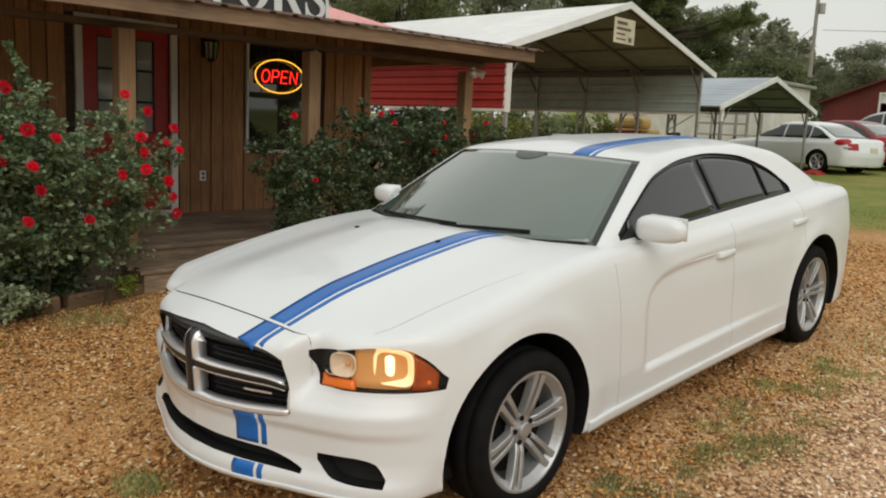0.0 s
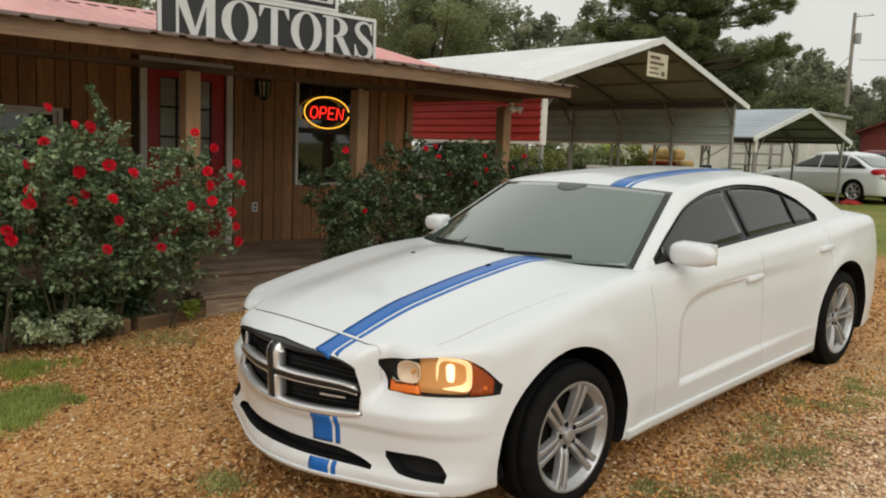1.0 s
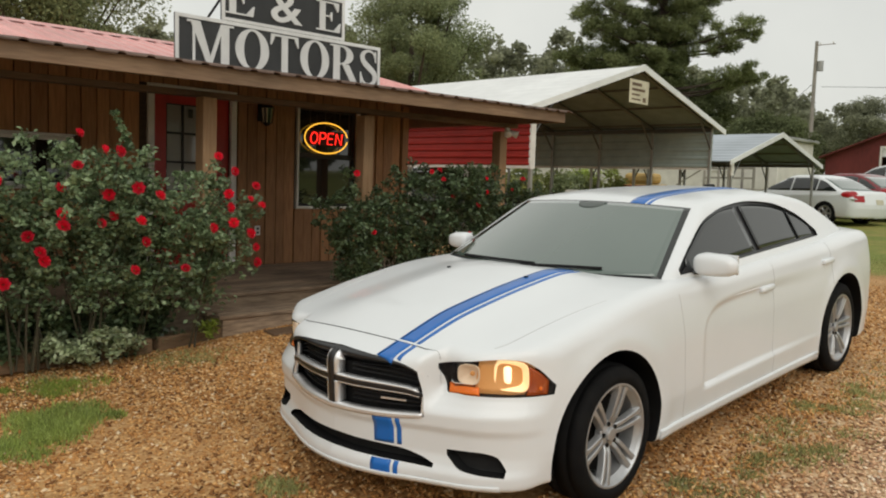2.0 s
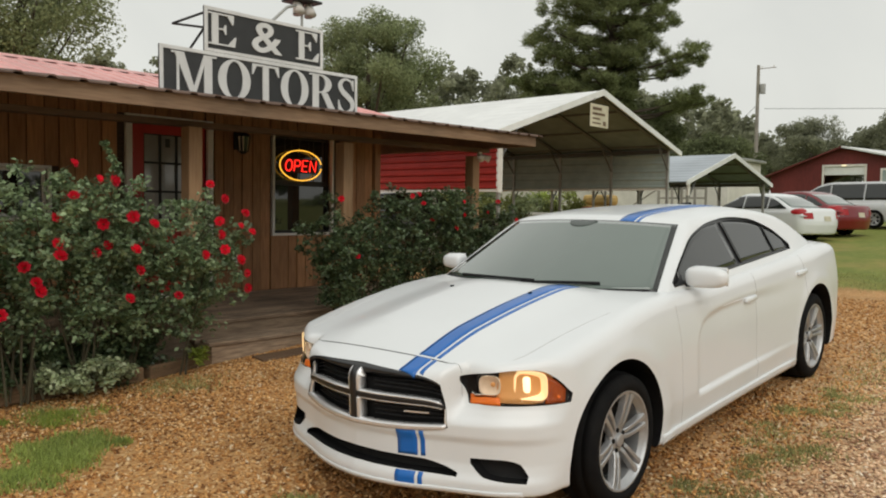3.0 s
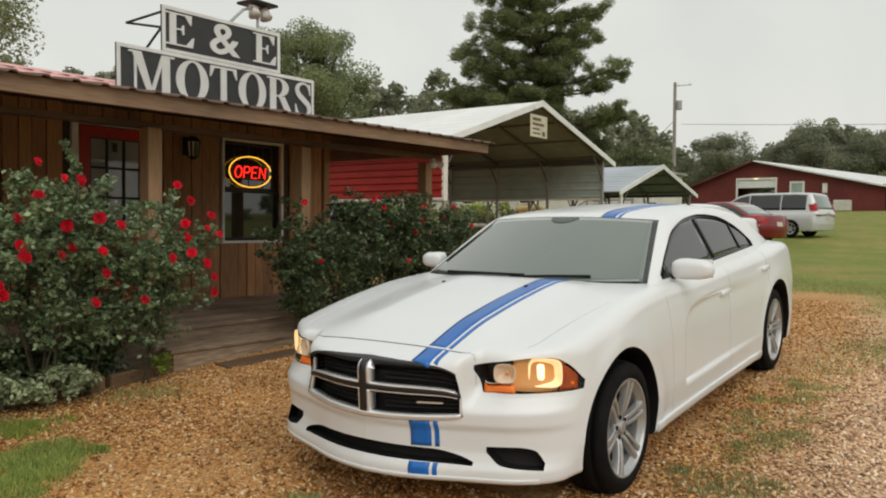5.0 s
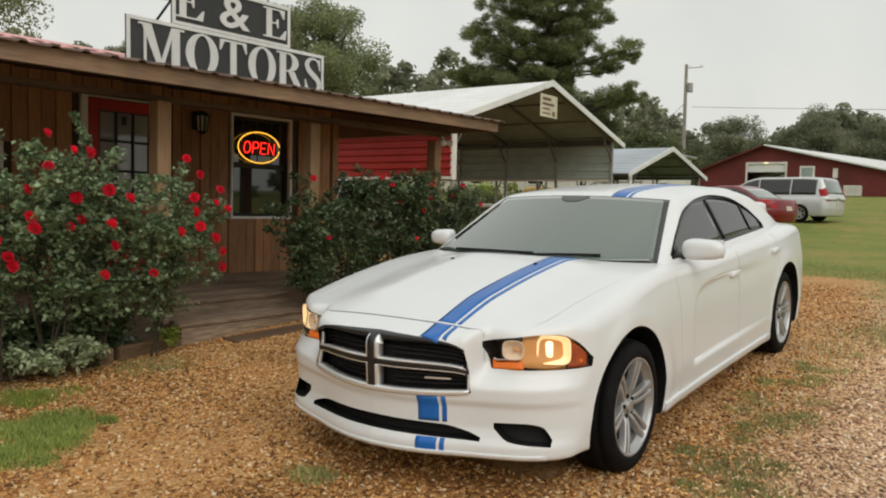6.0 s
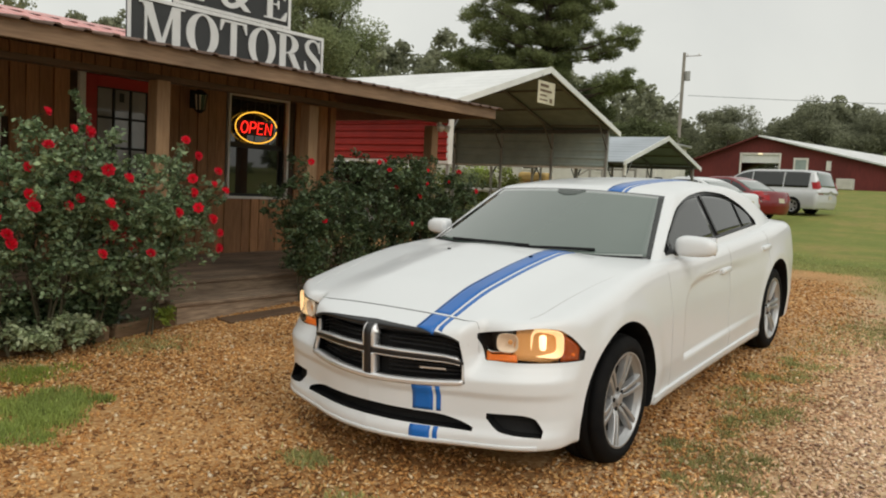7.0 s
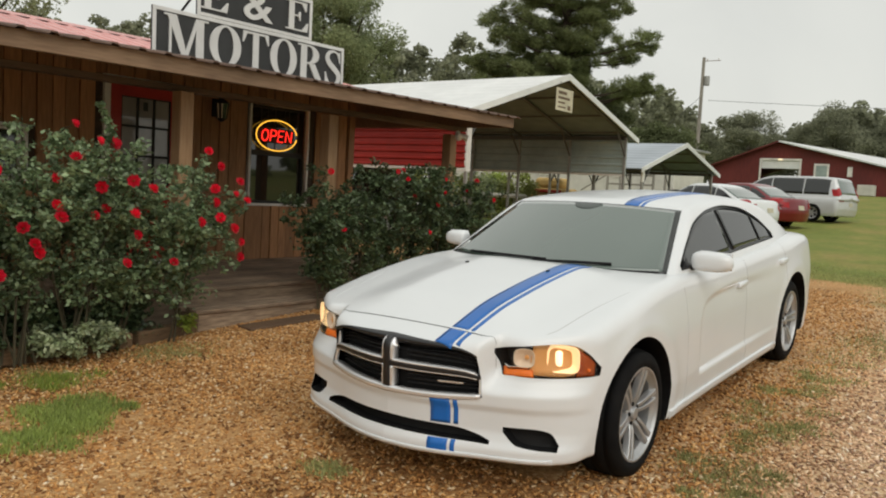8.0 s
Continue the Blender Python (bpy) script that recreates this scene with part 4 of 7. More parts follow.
    # stripe: a broad band and a thin one on the driver's side of the middle
    for x0, x1 in ((0.240, 0.336), (0.350, 0.371)):
        def along(y0, y1):
            return lambda u, v: (x0 + (x1 - x0) * v, y0 + (y1 - y0) * u)
        part("stripe", Patch(body, "top", along(-0.755, 0.47), 60, 5).sheet(0.0015, 0.002), "blue", car, "blue vinyl stripe", True)
        part("stripe", Patch(body, "top", along(-0.895 if x0 < 0.3 else -0.875, -0.771), 14, 5).sheet(0.0015, 0.002), "blue", car, "", True)
        part("stripe", Patch(cab, "top", along(1.17, 2.80), 50, 5).sheet(0.0015, 0.002), "blue", car, "", True)
        part("stripe", Patch(body, "top", along(3.62, 3.86), 12, 5).sheet(0.0015, 0.002), "blue", car, "", True)
        part("stripe", Patch(body, "front", lambda u, v: (x0 + (x1 - x0) * v, 0.399 + 0.12 * u), 8, 5).sheet(0.0015, 0.002), "blue", car, "", True)
        part("stripe", Patch(body, "front", lambda u, v: (x0 + (x1 - x0) * v, 0.262 + 0.066 * u), 8, 5).sheet(0.0015, 0.002), "blue", car, "", True)

    make_grille(car, body, grille, gt, gb, gx)
    make_lamps(car, body, lamp, ht, hb)
    for k in (False, True):
        part("fog_recess", fog.sheet(-0.05, 0.006, k), "black", car)
    lip = Patch(body, "front", lambda u, v: ((u * 2 - 1) * 0.79, 0.252 + 0.022 * v), 51, 4)
    part("front_lip", lip.sheet(0.004, 0.006), "white_paint", car, "", True)
    part("intake_mesh", intake.sheet(-0.06, 0.006), "black", car)

    # door handles, mirrors, side marker, fuel and aerial
    for y, z in ((1.70, 0.805), (2.67, 0.87)):
        for s in (1, -1):
            spot = Patch(body, "side", lambda u, v: (np.full_like(u, y), np.full_like(u, z)), 2, 2).p[0]
            bm = box(B(), (-0.012, -0.095, -0.016), (0.022, 0.095, 0.016), 0.008)
            h = part("door_handle", bm, "white_paint", car, "", True)
            h.matrix_basis = pose(s * spot[0], spot[1], spot[2], 0, -12 * s, 0)
            bm = B()
            bmesh.ops.create_uvsphere(bm, u_segments=14, v_segments=8, radius=1)
            bmesh.ops.transform(bm, matrix=Matrix.Diagonal((0.006, 0.045, 0.03, 1)), verts=bm.verts)
            c = part("handle_cup", bm, "white_paint", h, "", True)
            c.matrix_basis = pose(-0.004 * s, 0, 0)
    for s in (1, -1):
        bm = B()
        bmesh.ops.create_cube(bm, size=1)
        bmesh.ops.subdivide_edges(bm, edges=bm.edges[:], cuts=5, use_grid_fill=True)
        for v in bm.verts:
            c = Vector(v.co * 2)
            n = (abs(c.x) ** 3.2 + abs(c.y) ** 2.4 + abs(c.z) ** 3) ** (1 / 3)
            v.co = Vector(v.co * 2) / max(n, 0.3)
            v.co.x *= 0.128
            v.co.y *= 0.065 * (1 - 0.25 * (v.co.x / 0.125) * 1.0)
            v.co.z *= 0.061 * (1 - 0.12 * (v.co.x / 0.125))
        if s < 0:
            bmesh.ops.transform(bm, matrix=Matrix.Diagonal((-1, 1, 1, 1)), verts=bm.verts)
            bmesh.ops.reverse_faces(bm, faces=bm.faces[:])
        mir = part("door_mirror", bm, "white_paint", car, "white folding door mirror", True)
        mir.matrix_basis = pose(0.945 if s > 0 else -0.930, 0.90, 1.045, 0, 0, s * -10) @ (Matrix.Identity(4) if s > 0 else Matrix.Diagonal((0.70, 0.9, 0.88, 1)))
        bm = box(B(), (-0.115, 0.052, -0.05), (0.095, 0.062, 0.055), 0.004)
        part("mirror_glass", bm, "chrome", mir)
        bm = box(B(), (-0.02, -0.025, -0.045), (0.02, 0.03, 0.0), 0.008)
        foot = part("mirror_foot", bm, "satin_black", mir)
        foot.matrix_basis = pose(-s * 0.13, 0.0, -0.035, 0, s * 35, 0)
        tri = Patch(cab, "side", lambda u, v: (0.77 + 0.13 * u, 0.995 + 0.055 * u * v), 5, 4)
        part("mirror_sail", tri.sheet(0.003, 0.005, s < 0), "satin_black", car)
        mk = Patch(body, "side", lambda u, v: (3.68 + 0.06 * u, 0.66 + 0.03 * v), 4, 3)
        part("side_marker", mk.sheet(0.003, 0.004, s < 0), "red_lens", car, "small red side marker")
    tail = Patch(body, "back", lambda u, v: ((u * 2 - 1) * 0.80, 0.80 + 0.10 * v), 25, 5)
    part("tail_light", tail.sheet(0.004, 0.006), "red_lens", car, "full-width red tail light bar")
    bm = box(B(), (-0.025, -0.05, 0), (0.025, 0.06, 0.035), 0.01)
    fin = part("roof_aerial", bm, "black", car)
    fin.matrix_basis = pose(0, 2.72, 1.345)
    # washer nozzles and a badge without letters
    for x, y in ((-0.30, 0.13), (0.262, 0.13)):
        spot = Patch(body, "top", lambda u, v: (np.full_like(u, x), np.full_like(u, y)), 2, 2).p[0]
        bm = box(B(), (-0.008, -0.011, 0), (0.008, 0.011, 0.008), 0.003)
        part("washer_nozzle", bm, "black", car).matrix_basis = pose(*spot)
    for s in (1, -1):
        sill = Patch(body, "side", lambda u, v: (0.40 + 2.13 * u, 0.206 + 0.05 * v), 20, 5)
        part("sill", sill.sheet(0.012, 0.02, s < 0), "white_paint", car, "", True)
    bm = box(B(), (-0.78, -0.5, 0.21), (0.78, 3.6, 0.27))
    part("underbody", bm, "black", car)
    add_wheels(car, HUBS, 0.790, HUB_Z, 0.337, 0.244, 0.240, 6)
    return car


def make_grille(car, body, grille, gt, gb, gx):
    """Chrome-edged grille with a cross of bars over a dark net."""
    part("grille_net", grille.sheet(-0.075, 0.006), "black", car, "black grille net")

    def at(x, f):
        ax = np.abs(x)
        return x, gb(ax) + (gt(ax) - gb(ax)) * f
    def strip(x_of, f_of, out, thick, material, n=41, m=4, label=""):
        pa = Patch(body, "front", lambda u, v: at(x_of(u, v), f_of(u, v)), n, m)
        return part("grille_bar", pa.sheet(out, thick), material, car, label, True)
    full = lambda u, v: (u * 2 - 1) * (gx - 0.008)
    strip(full, lambda u, v: 0.0 + 0.085 * v, 0.006, 0.05, "chrome", label="chrome lower grille lip")
    strip(full, lambda u, v: 0.955 + 0.045 * v, 0.0, 0.03, "satin_black")
    for s in (1, -1):
        strip(lambda u, v: s * (gx - 0.006 - 0.010 * v), lambda u, v: 0.06 + 0.9 * u, -0.004, 0.02, "chrome", n=15)
        # each quarter: chrome edge bars either side of a dark cross
        half = lambda u, v, s=s: s * (0.030 + (gx - 0.055) * u)
        strip(half, lambda u, v: 0.555 + 0.022 * v, 0.0, 0.05, "chrome")
        strip(half, lambda u, v: 0.440 + 0.022 * v, -0.004, 0.05, "chrome")
        strip(lambda u, v, s=s: s * (0.020 + 0.012 * v), lambda u, v: 0.56 + 0.40 * u, 0.0, 0.06, "chrome", n=13)
        strip(lambda u, v, s=s: s * (0.020 + 0.012 * v), lambda u, v: 0.08 + 0.37 * u, 0.0, 0.06, "chrome", n=13)
        for f in (0.16, 0.24, 0.32, 0.66, 0.74, 0.82):
            strip(lambda u, v, s=s: s * (0.09 + (gx - 0.125) * u), lambda u, v, f=f: f + 0.012 * v, -0.05, 0.012, "satin_black", n=25, m=2)
    strip(full, lambda u, v: 0.468 + 0.085 * v, -0.002, 0.05, "satin_black", label="satin black cross bar")
    strip(lambda u, v: (v * 2 - 1) * 0.019, lambda u, v: 0.07 + 0.89 * u, 0.004, 0.05, "satin_black", n=15)
    badge = Patch(body, "front", lambda u, v: at(0.27 + 0.12 * u, 0.27 + 0.03 * v), 5, 3)
    part("grille_badge", badge.sheet(-0.03, 0.004), "chrome", car)


def make_lamps(car, body, lamp, ht, hb):
    """Two headlights: a dark housing with a round main-beam bowl, a squarish dipped-beam bowl, an amber corner and an
    amber strip, behind a clear cover. Bowls and lining emit in place of reflected bulb light.
    """
    def z_at(x, f):
        return hb(x) + (np.maximum(ht(x), hb(x) + 0.01) - hb(x)) * f

    def spot_at(x, f):
        return Patch(body, "front", lambda u, v: (np.full_like(u, x), z_at(np.full_like(u, x), f)), 2, 2).p[0]

    def bowl_mesh(rx, rz, depth, power, n=40):
        """A dish that opens towards -y, its rim rounded by the power: 2 is an oval, more is squarer."""
        bm = B()
        rows = []
        for f, d in ((0.16, 1.0), (0.45, 0.82), (0.72, 0.5), (0.92, 0.12), (1.0, 0.0), (1.06, 0.02), (1.0, 0.25)):
            ring = []
            for k in range(n):
                a = 2 * math.pi * k / n
                c, s_ = math.cos(a), math.sin(a)
                r = (abs(c) ** power + abs(s_) ** power) ** (-1 / power)
                ring.append(bm.verts.new((rx * f * r * c, depth * d, rz * f * r * s_)))
            rows.append(ring)
        for p, q in zip(rows, rows[1:]):
            for k in range(n):
                bm.faces.new((p[k], p[(k + 1) % n], q[(k + 1) % n], q[k]))
        bm.faces.new(rows[0])
        bmesh.ops.recalc_face_normals(bm, faces=bm.faces[:])
        return bm
    for k in (False, True):
        s = -1 if k else 1
        light = part("headlight", lamp.sheet(-0.080, 0.006, k), "satin_black", car, "lit headlight behind a clear lens")
        part("lens", lamp.sheet(-0.002, 0.003, k), "lens", light, "", True).visible_shadow = False
        corner = Patch(body, "front", lambda u, v: (0.838 + 0.050 * u - 0.004 * v, z_at(0.838 + 0.050 * u - 0.004 * v, 0.05 + 0.86 * v)), 9, 7)
        part("side_reflector", corner.sheet(-0.010, 0.012, k), "amber", light, "amber corner reflector", True)
        bm = B()
        bmesh.ops.create_uvsphere(bm, u_segments=12, v_segments=8, radius=0.009)
        spot = spot_at(0.866, 0.30)
        part("side_bulb", bm, "amber_lit", light, "small glowing amber bulb", True).matrix_basis = pose(s * spot[0], spot[1] + 0.006, spot[2])
        mirror = Patch(body, "front", lambda u, v: (0.652 + 0.02 * v + 0.183 * u, z_at(0.652 + 0.02 * v + 0.183 * u, 0.10 + 0.84 * v)), 13, 7)
        part("reflector_lining", mirror.sheet(-0.034, 0.004, k), "warm_glow", light, "reflector lining with a warm glow of its own", True)
        turn = Patch(body, "front", lambda u, v: (0.530 + 0.150 * u - 0.008 * v, z_at(0.530 + 0.150 * u - 0.008 * v, 0.03 + 0.19 * v)), 11, 4)
        part("turn_signal", turn.sheet(-0.010, 0.02, k), "amber_lit", light, "amber turn signal strip", True)
        trim = Patch(body, "front", lambda u, v: (0.515 + 0.135 * u, z_at(0.515 + 0.135 * u, 0.25 + 0.05 * v)), 11, 3)
        part("housing_trim", trim.sheet(-0.018, 0.02, k), "reflector", light, "thin bright trim in the housing", True)
        x, z = 0.775, 0.53
        spot = spot_at(x, z)
        bowl = part("low_beam", bowl_mesh(0.072, 0.062, 0.055, 4.2), "bright_glow", light, "squarish dipped-beam bowl that glows by itself", True)
        bowl.matrix_basis = pose(s * spot[0], spot[1] + 0.012, spot[2], 0, 0, s * 24)
        bm = box(B(), (-0.019, -0.014, -0.038), (0.019, 0.014, 0.038), 0.013)
        b = part("bulb", bm, "bulb", light, "glowing warm bulb", True)
        b.matrix_basis = pose(s * (spot[0] - 0.030), spot[1] + 0.022, spot[2])
        spot = spot_at(0.628, 0.60)
        bowl = part("high_beam", bowl_mesh(0.047, 0.042, 0.05, 3.2), "dim_glow", light, "main-beam bowl with a dim glow of its own", True)
        bowl.matrix_basis = pose(s * spot[0], spot[1] + 0.010, spot[2], 0, 0, s * 24)
        bm = B()
        bmesh.ops.create_uvsphere(bm, u_segments=14, v_segments=10, radius=0.011)
        part("bulb", bm, "warm_glow", light, "", True).matrix_basis = pose(s * spot[0], spot[1] + 0.035, spot[2])


make_sedan()


# ---- porch: door, windows, lamp and sign ----
def framed(parent, y0, y1, z0, z1, w, material, deep=0.05, out=0.022, name="window_frame"):
    """A casing of four boards round an opening in the front wall."""
    for lo, hi in (((y0 - w, z0 - w), (y0, z1 + w)), ((y1, z0 - w), (y1 + w, z1 + w)), ((y0, z1), (y1, z1 + w)), ((y0, z0 - w), (y1, z0))):
        bm = box(B(), (WALL - deep, lo[0], lo[1]), (WALL + out, hi[0], hi[1]), 0.004)
        part(name, bm, material, parent)


def make_door():
    door = thing("door_1", "closed red front door with a nine-pane window", "door", kind="structure")
    tagged(door, "closed red front door with a nine-pane window")
    y0, y1, z1 = DOOR
    for a, b in ((y0 - 0.075, y0), (y1, y1 + 0.075)):
        bm = box(B(), (WALL - 0.05, a, DECK), (WALL + 0.024, b, z1 + 0.075), 0.004)
        part("door_casing", bm, "white_trim", door, "white painted casing")
    bm = box(B(), (WALL - 0.05, y0, z1), (WALL + 0.024, y1, z1 + 0.075), 0.004)
    part("door_casing", bm, "white_trim", door)
    bm = box(B(), (WALL - 0.06, y0, DECK + 0.004), (WALL + 0.05, y1, DECK + 0.05), 0.004)
    part("threshold", bm, "white_trim", door)
    gy0, gy1, gz0, gz1 = y0 + 0.17, y1 - 0.17, 1.30, z1 - 0.13
    lo, x0, x1 = DECK + 0.055, WALL - 0.085, WALL - 0.04
    for a, b, c, d in ((y0 + 0.005, gy0, lo, z1 - 0.004), (gy1, y1 - 0.005, lo, z1 - 0.004), (gy0, gy1, lo, gz0), (gy0, gy1, gz1, z1 - 0.004)):
        bm = box(B(), (x0, a, c), (x1, b, d), 0.003)
        part("door_leaf", bm, "door_red", door)
    for a, b in ((gy0 - 0.02, (y0 + y1) / 2 - 0.04), ((y0 + y1) / 2 + 0.04, gy1 + 0.02)):
        bm = box(B(), (x1 - 0.004, a, lo + 0.13), (x1 + 0.008, b, gz0 - 0.14), 0.006)
        part("raised_panel", bm, "door_red", door)
    for i in range(3):
        for j in range(3):
            wy, wz = (gy1 - gy0) / 3, (gz1 - gz0) / 3
            bm = box(B(), (x0 + 0.012, gy0 + wy * i + 0.012, gz0 + wz * j + 0.012), (x0 + 0.018, gy0 + wy * (i + 1) - 0.012, gz0 + wz * (j + 1) - 0.012))
            part("pane", bm, "door_pane", door)
    for i in range(4):
        y = gy0 + (gy1 - gy0) * i / 3
        bm = box(B(), (x0 + 0.004, y - 0.013, gz0), (x1 - 0.006, y + 0.013, gz1), 0.003)
        part("glazing_bar", bm, "iron", door)
        z = gz0 + (gz1 - gz0) * i / 3
        bm = box(B(), (x0 + 0.006, gy0, z - 0.013), (x1 - 0.008, gy1, z + 0.013), 0.003)
        part("glazing_bar", bm, "iron", door)
    bm = cyl(B(), (x1, y1 - 0.08, 1.25), (x1 + 0.05, y1 - 0.08, 1.25), 0.014)
    cyl(bm, (x1 + 0.04, y1 - 0.08, 1.25), (x1 + 0.075, y1 - 0.08, 1.25), 0.028)
    part("door_handle", bm, "chrome", door)
    bm = box(B(), (x1 + 0.002, (y0 + y1) / 2 - 0.05, gz1 - 0.15), (x1 + 0.004, (y0 + y1) / 2 + 0.01, gz1 - 0.05))
    tagged(part("door_sticker", bm, "sign_black", None), "small dark sticker on the door glass", "sticker")


make_door()


def make_window(name, y0, y1, z0, z1, label, sash):
    win = thing(name, label, "window", kind="structure")
    framed(win, y0, y1, z0, z1, 0.035, "white_trim")
    x0, x1 = WALL - 0.10, WALL - 0.05
    e = 0.035
    mids = [z0, (z0 + z1) / 2 + 0.02, z1] if sash else [z0, z1]
    for k in range(len(mids) - 1):
        a, b = mids[k], mids[k + 1]
        back = 0.018 * k
        for lo, hi in (((y0, a), (y0 + e, b)), ((y1 - e, a), (y1, b)), ((y0 + e, a), (y1 - e, a + e)), ((y0 + e, b - e), (y1 - e, b))):
            bm = box(B(), (x0 - back, lo[0], lo[1]), (x1 - back, hi[0], hi[1]), 0.003)
            part("sash_rail", bm, "iron" if sash else "white_trim", win)
        bm = box(B(), (x0 + 0.02 - back, y0 + e, a + e), (x0 + 0.025 - back, y1 - e, b - e))
        part("pane", bm, "pane", win)
        if sash and k == 1:
            for t in (1, 2, 3):
                y = y0 + (y1 - y0) * t / 4
                bm = box(B(), (x0 + 0.026 - back, y - 0.006, a + e), (x0 + 0.03 - back, y + 0.006, b - e))
                part("glazing_bar", bm, "iron", win)
    return win


make_window("window_1", *WIN, "white-cased sash window with dark frames and an open sign", True)
make_window("window_2", *SIDE_WIN, "wide low white-framed window", False)


def text_mesh(body, size, width=1.0, thick=0.008, bold=0.0):
    """Letters in the built-in font, as a bmesh in the x, y plane."""
    cu = bpy.data.curves.new("letters", "FONT")
    cu.body, cu.size, cu.extrude, cu.offset, cu.align_x = body, size, thick / 2, bold, "CENTER"
    cu.resolution_u = 4
    ob = new("letters", cu)
    bpy.context.view_layer.update()
    me = bpy.data.meshes.new_from_object(ob.evaluated_get(bpy.context.evaluated_depsgraph_get()))
    bpy.data.objects.remove(ob)
    bpy.data.curves.remove(cu)
    bm = B()
    bm.from_mesh(me)
    bpy.data.meshes.remove(me)
    xs, ys = [v.co.x for v in bm.verts], [v.co.y for v in bm.verts]
    bmesh.ops.translate(bm, verts=bm.verts, vec=(-(min(xs) + max(xs)) / 2, -min(ys), 0))
    bmesh.ops.scale(bm, verts=bm.verts, vec=(width, 1, 1))
    return bm


FACE_X = Matrix(((0, 0, 1, 0), (1, 0, 0, 0), (0, 1, 0, 0), (0, 0, 0, 1)))      # letters stand up and look towards +x


def serif_letter(ch, h, w, t=0.012):
    """One bold serif letter, w wide and h high, standing on the middle of its foot."""
    if ch == "&":
        bm = text_mesh(ch, 1.0, 1.0, t, 0.012)
        xs, ys = [v.co.x for v in bm.verts], [v.co.y for v in bm.verts]
        bmesh.ops.scale(bm, verts=bm.verts, vec=(w / (max(xs) - min(xs)), h / (max(ys) - min(ys)), 1))
        return bm
    bm = B()
    count = [0]

    def shape(*pts):
        # pieces that overlap differ by a hair in thickness
        e = t / 2 + 0.0005 * count[0]
        count[0] += 1
        prism(bm, [((x - 0.5) * w, y * h) for x, y in pts], "z", -e, e)

    def bar(x0, x1, y0, y1):
        shape((x0, y0), (x1, y0), (x1, y1), (x0, y1))

    def band(outer, inner):
        e = t / 2 + 0.0005 * count[0]
        count[0] += 1
        rows = [[bm.verts.new(((x - 0.5) * w, y * h, z)) for x, y in line] for line in (outer, inner) for z in (-e, e)]
        a, b, c, d = rows
        for i in range(len(outer) - 1):
            for p, q in ((b, d), (c, a), (a, b), (d, c)):
                bm.faces.new((p[i], p[i + 1], q[i + 1], q[i]))

    def arc(cx, cy, rx, ry, a0, a1, n=28):
        return [(cx + rx * math.cos(a0 + (a1 - a0) * i / n), cy + ry * math.sin(a0 + (a1 - a0) * i / n)) for i in range(n + 1)]
    if ch == "O":
        band(arc(0.5, 0.5, 0.5, 0.515, 0, 2 * math.pi, 44), arc(0.5, 0.5, 0.255, 0.465, 0, 2 * math.pi, 44))
    elif ch == "T":
        bar(0.39, 0.61, 0, 1)
        bar(0.26, 0.74, 0, 0.045)
        bar(0.02, 0.98, 0.945, 1)
        shape((0.0, 0.72), (0.035, 0.72), (0.16, 0.95), (0.16, 1.0), (0.02, 1.0))
        shape((0.965, 0.72), (1.0, 0.72), (0.98, 1.0), (0.84, 1.0), (0.84, 0.95))
    elif ch == "E":
        bar(0.13, 0.36, 0, 1)
        bar(0.0, 0.90, 0.95, 1)
        bar(0.0, 0.94, 0, 0.05)
        bar(0.36, 0.62, 0.49, 0.535)
        shape((0.60, 0.36), (0.64, 0.36), (0.64, 0.66), (0.60, 0.66), (0.54, 0.53), (0.54, 0.50))
        shape((0.86, 0.70), (0.90, 0.70), (0.92, 1.0), (0.68, 1.0), (0.68, 0.95))
        shape((0.72, 0.0), (0.95, 0.0), (1.0, 0.32), (0.96, 0.32), (0.72, 0.05))
    elif ch == "R":
        bar(0.11, 0.33, 0, 1)
        bar(0.0, 0.45, 0, 0.045)
        bar(0.0, 0.42, 0.955, 1)
        bar(0.33, 0.46, 0.475, 0.52)
        half = math.pi / 2
        band(arc(0.40, 0.74, 0.40, 0.26, -half, half), arc(0.40, 0.74, 0.175, 0.215, -half, half))
        shape((0.42, 0.48), (0.64, 0.50), (0.94, 0.03), (0.70, 0.03))
        bar(0.68, 1.02, 0, 0.045)
    elif ch == "S":
        line = [(0.84, 0.76), (0.74, 0.92), (0.50, 0.975), (0.26, 0.91), (0.17, 0.77), (0.27, 0.63), (0.52, 0.50), (0.77, 0.37), (0.84, 0.23), (0.74, 0.08), (0.48, 0.025), (0.23, 0.09), (0.11, 0.28)]
        fat = [0.02, 0.05, 0.05, 0.085, 0.12, 0.135, 0.14, 0.135, 0.12, 0.085, 0.05, 0.05, 0.02]
        fine, wide = [], []
        for i in range(len(line) - 1):
            p0, p1, p2, p3 = (Vector(line[max(0, min(len(line) - 1, i + k))]) for k in (-1, 0, 1, 2))
            for j in range(4):
                u = j / 4
                fine.append(0.5 * (2 * p1 + (p2 - p0) * u + (2 * p0 - 5 * p1 + 4 * p2 - p3) * u * u + (3 * p1 - p0 - 3 * p2 + p3) * u ** 3))
                wide.append(fat[i] + (fat[i + 1] - fat[i]) * u)
        sides = ([], [])
        for i, p in enumerate(fine):
            d = fine[min(i + 1, len(fine) - 1)] - fine[max(i - 1, 0)]
            d = Vector((d.x * w, d.y * h)).normalized()
            for k, row in zip((1, -1), sides):
                row.append((p.x - k * d.y * wide[i] * 0.9, p.y + k * d.x * wide[i] * 0.62))
        band(*sides)
        shape((0.86, 0.66), (0.90, 0.66), (0.88, 0.98), (0.84, 0.98), (0.78, 0.86))
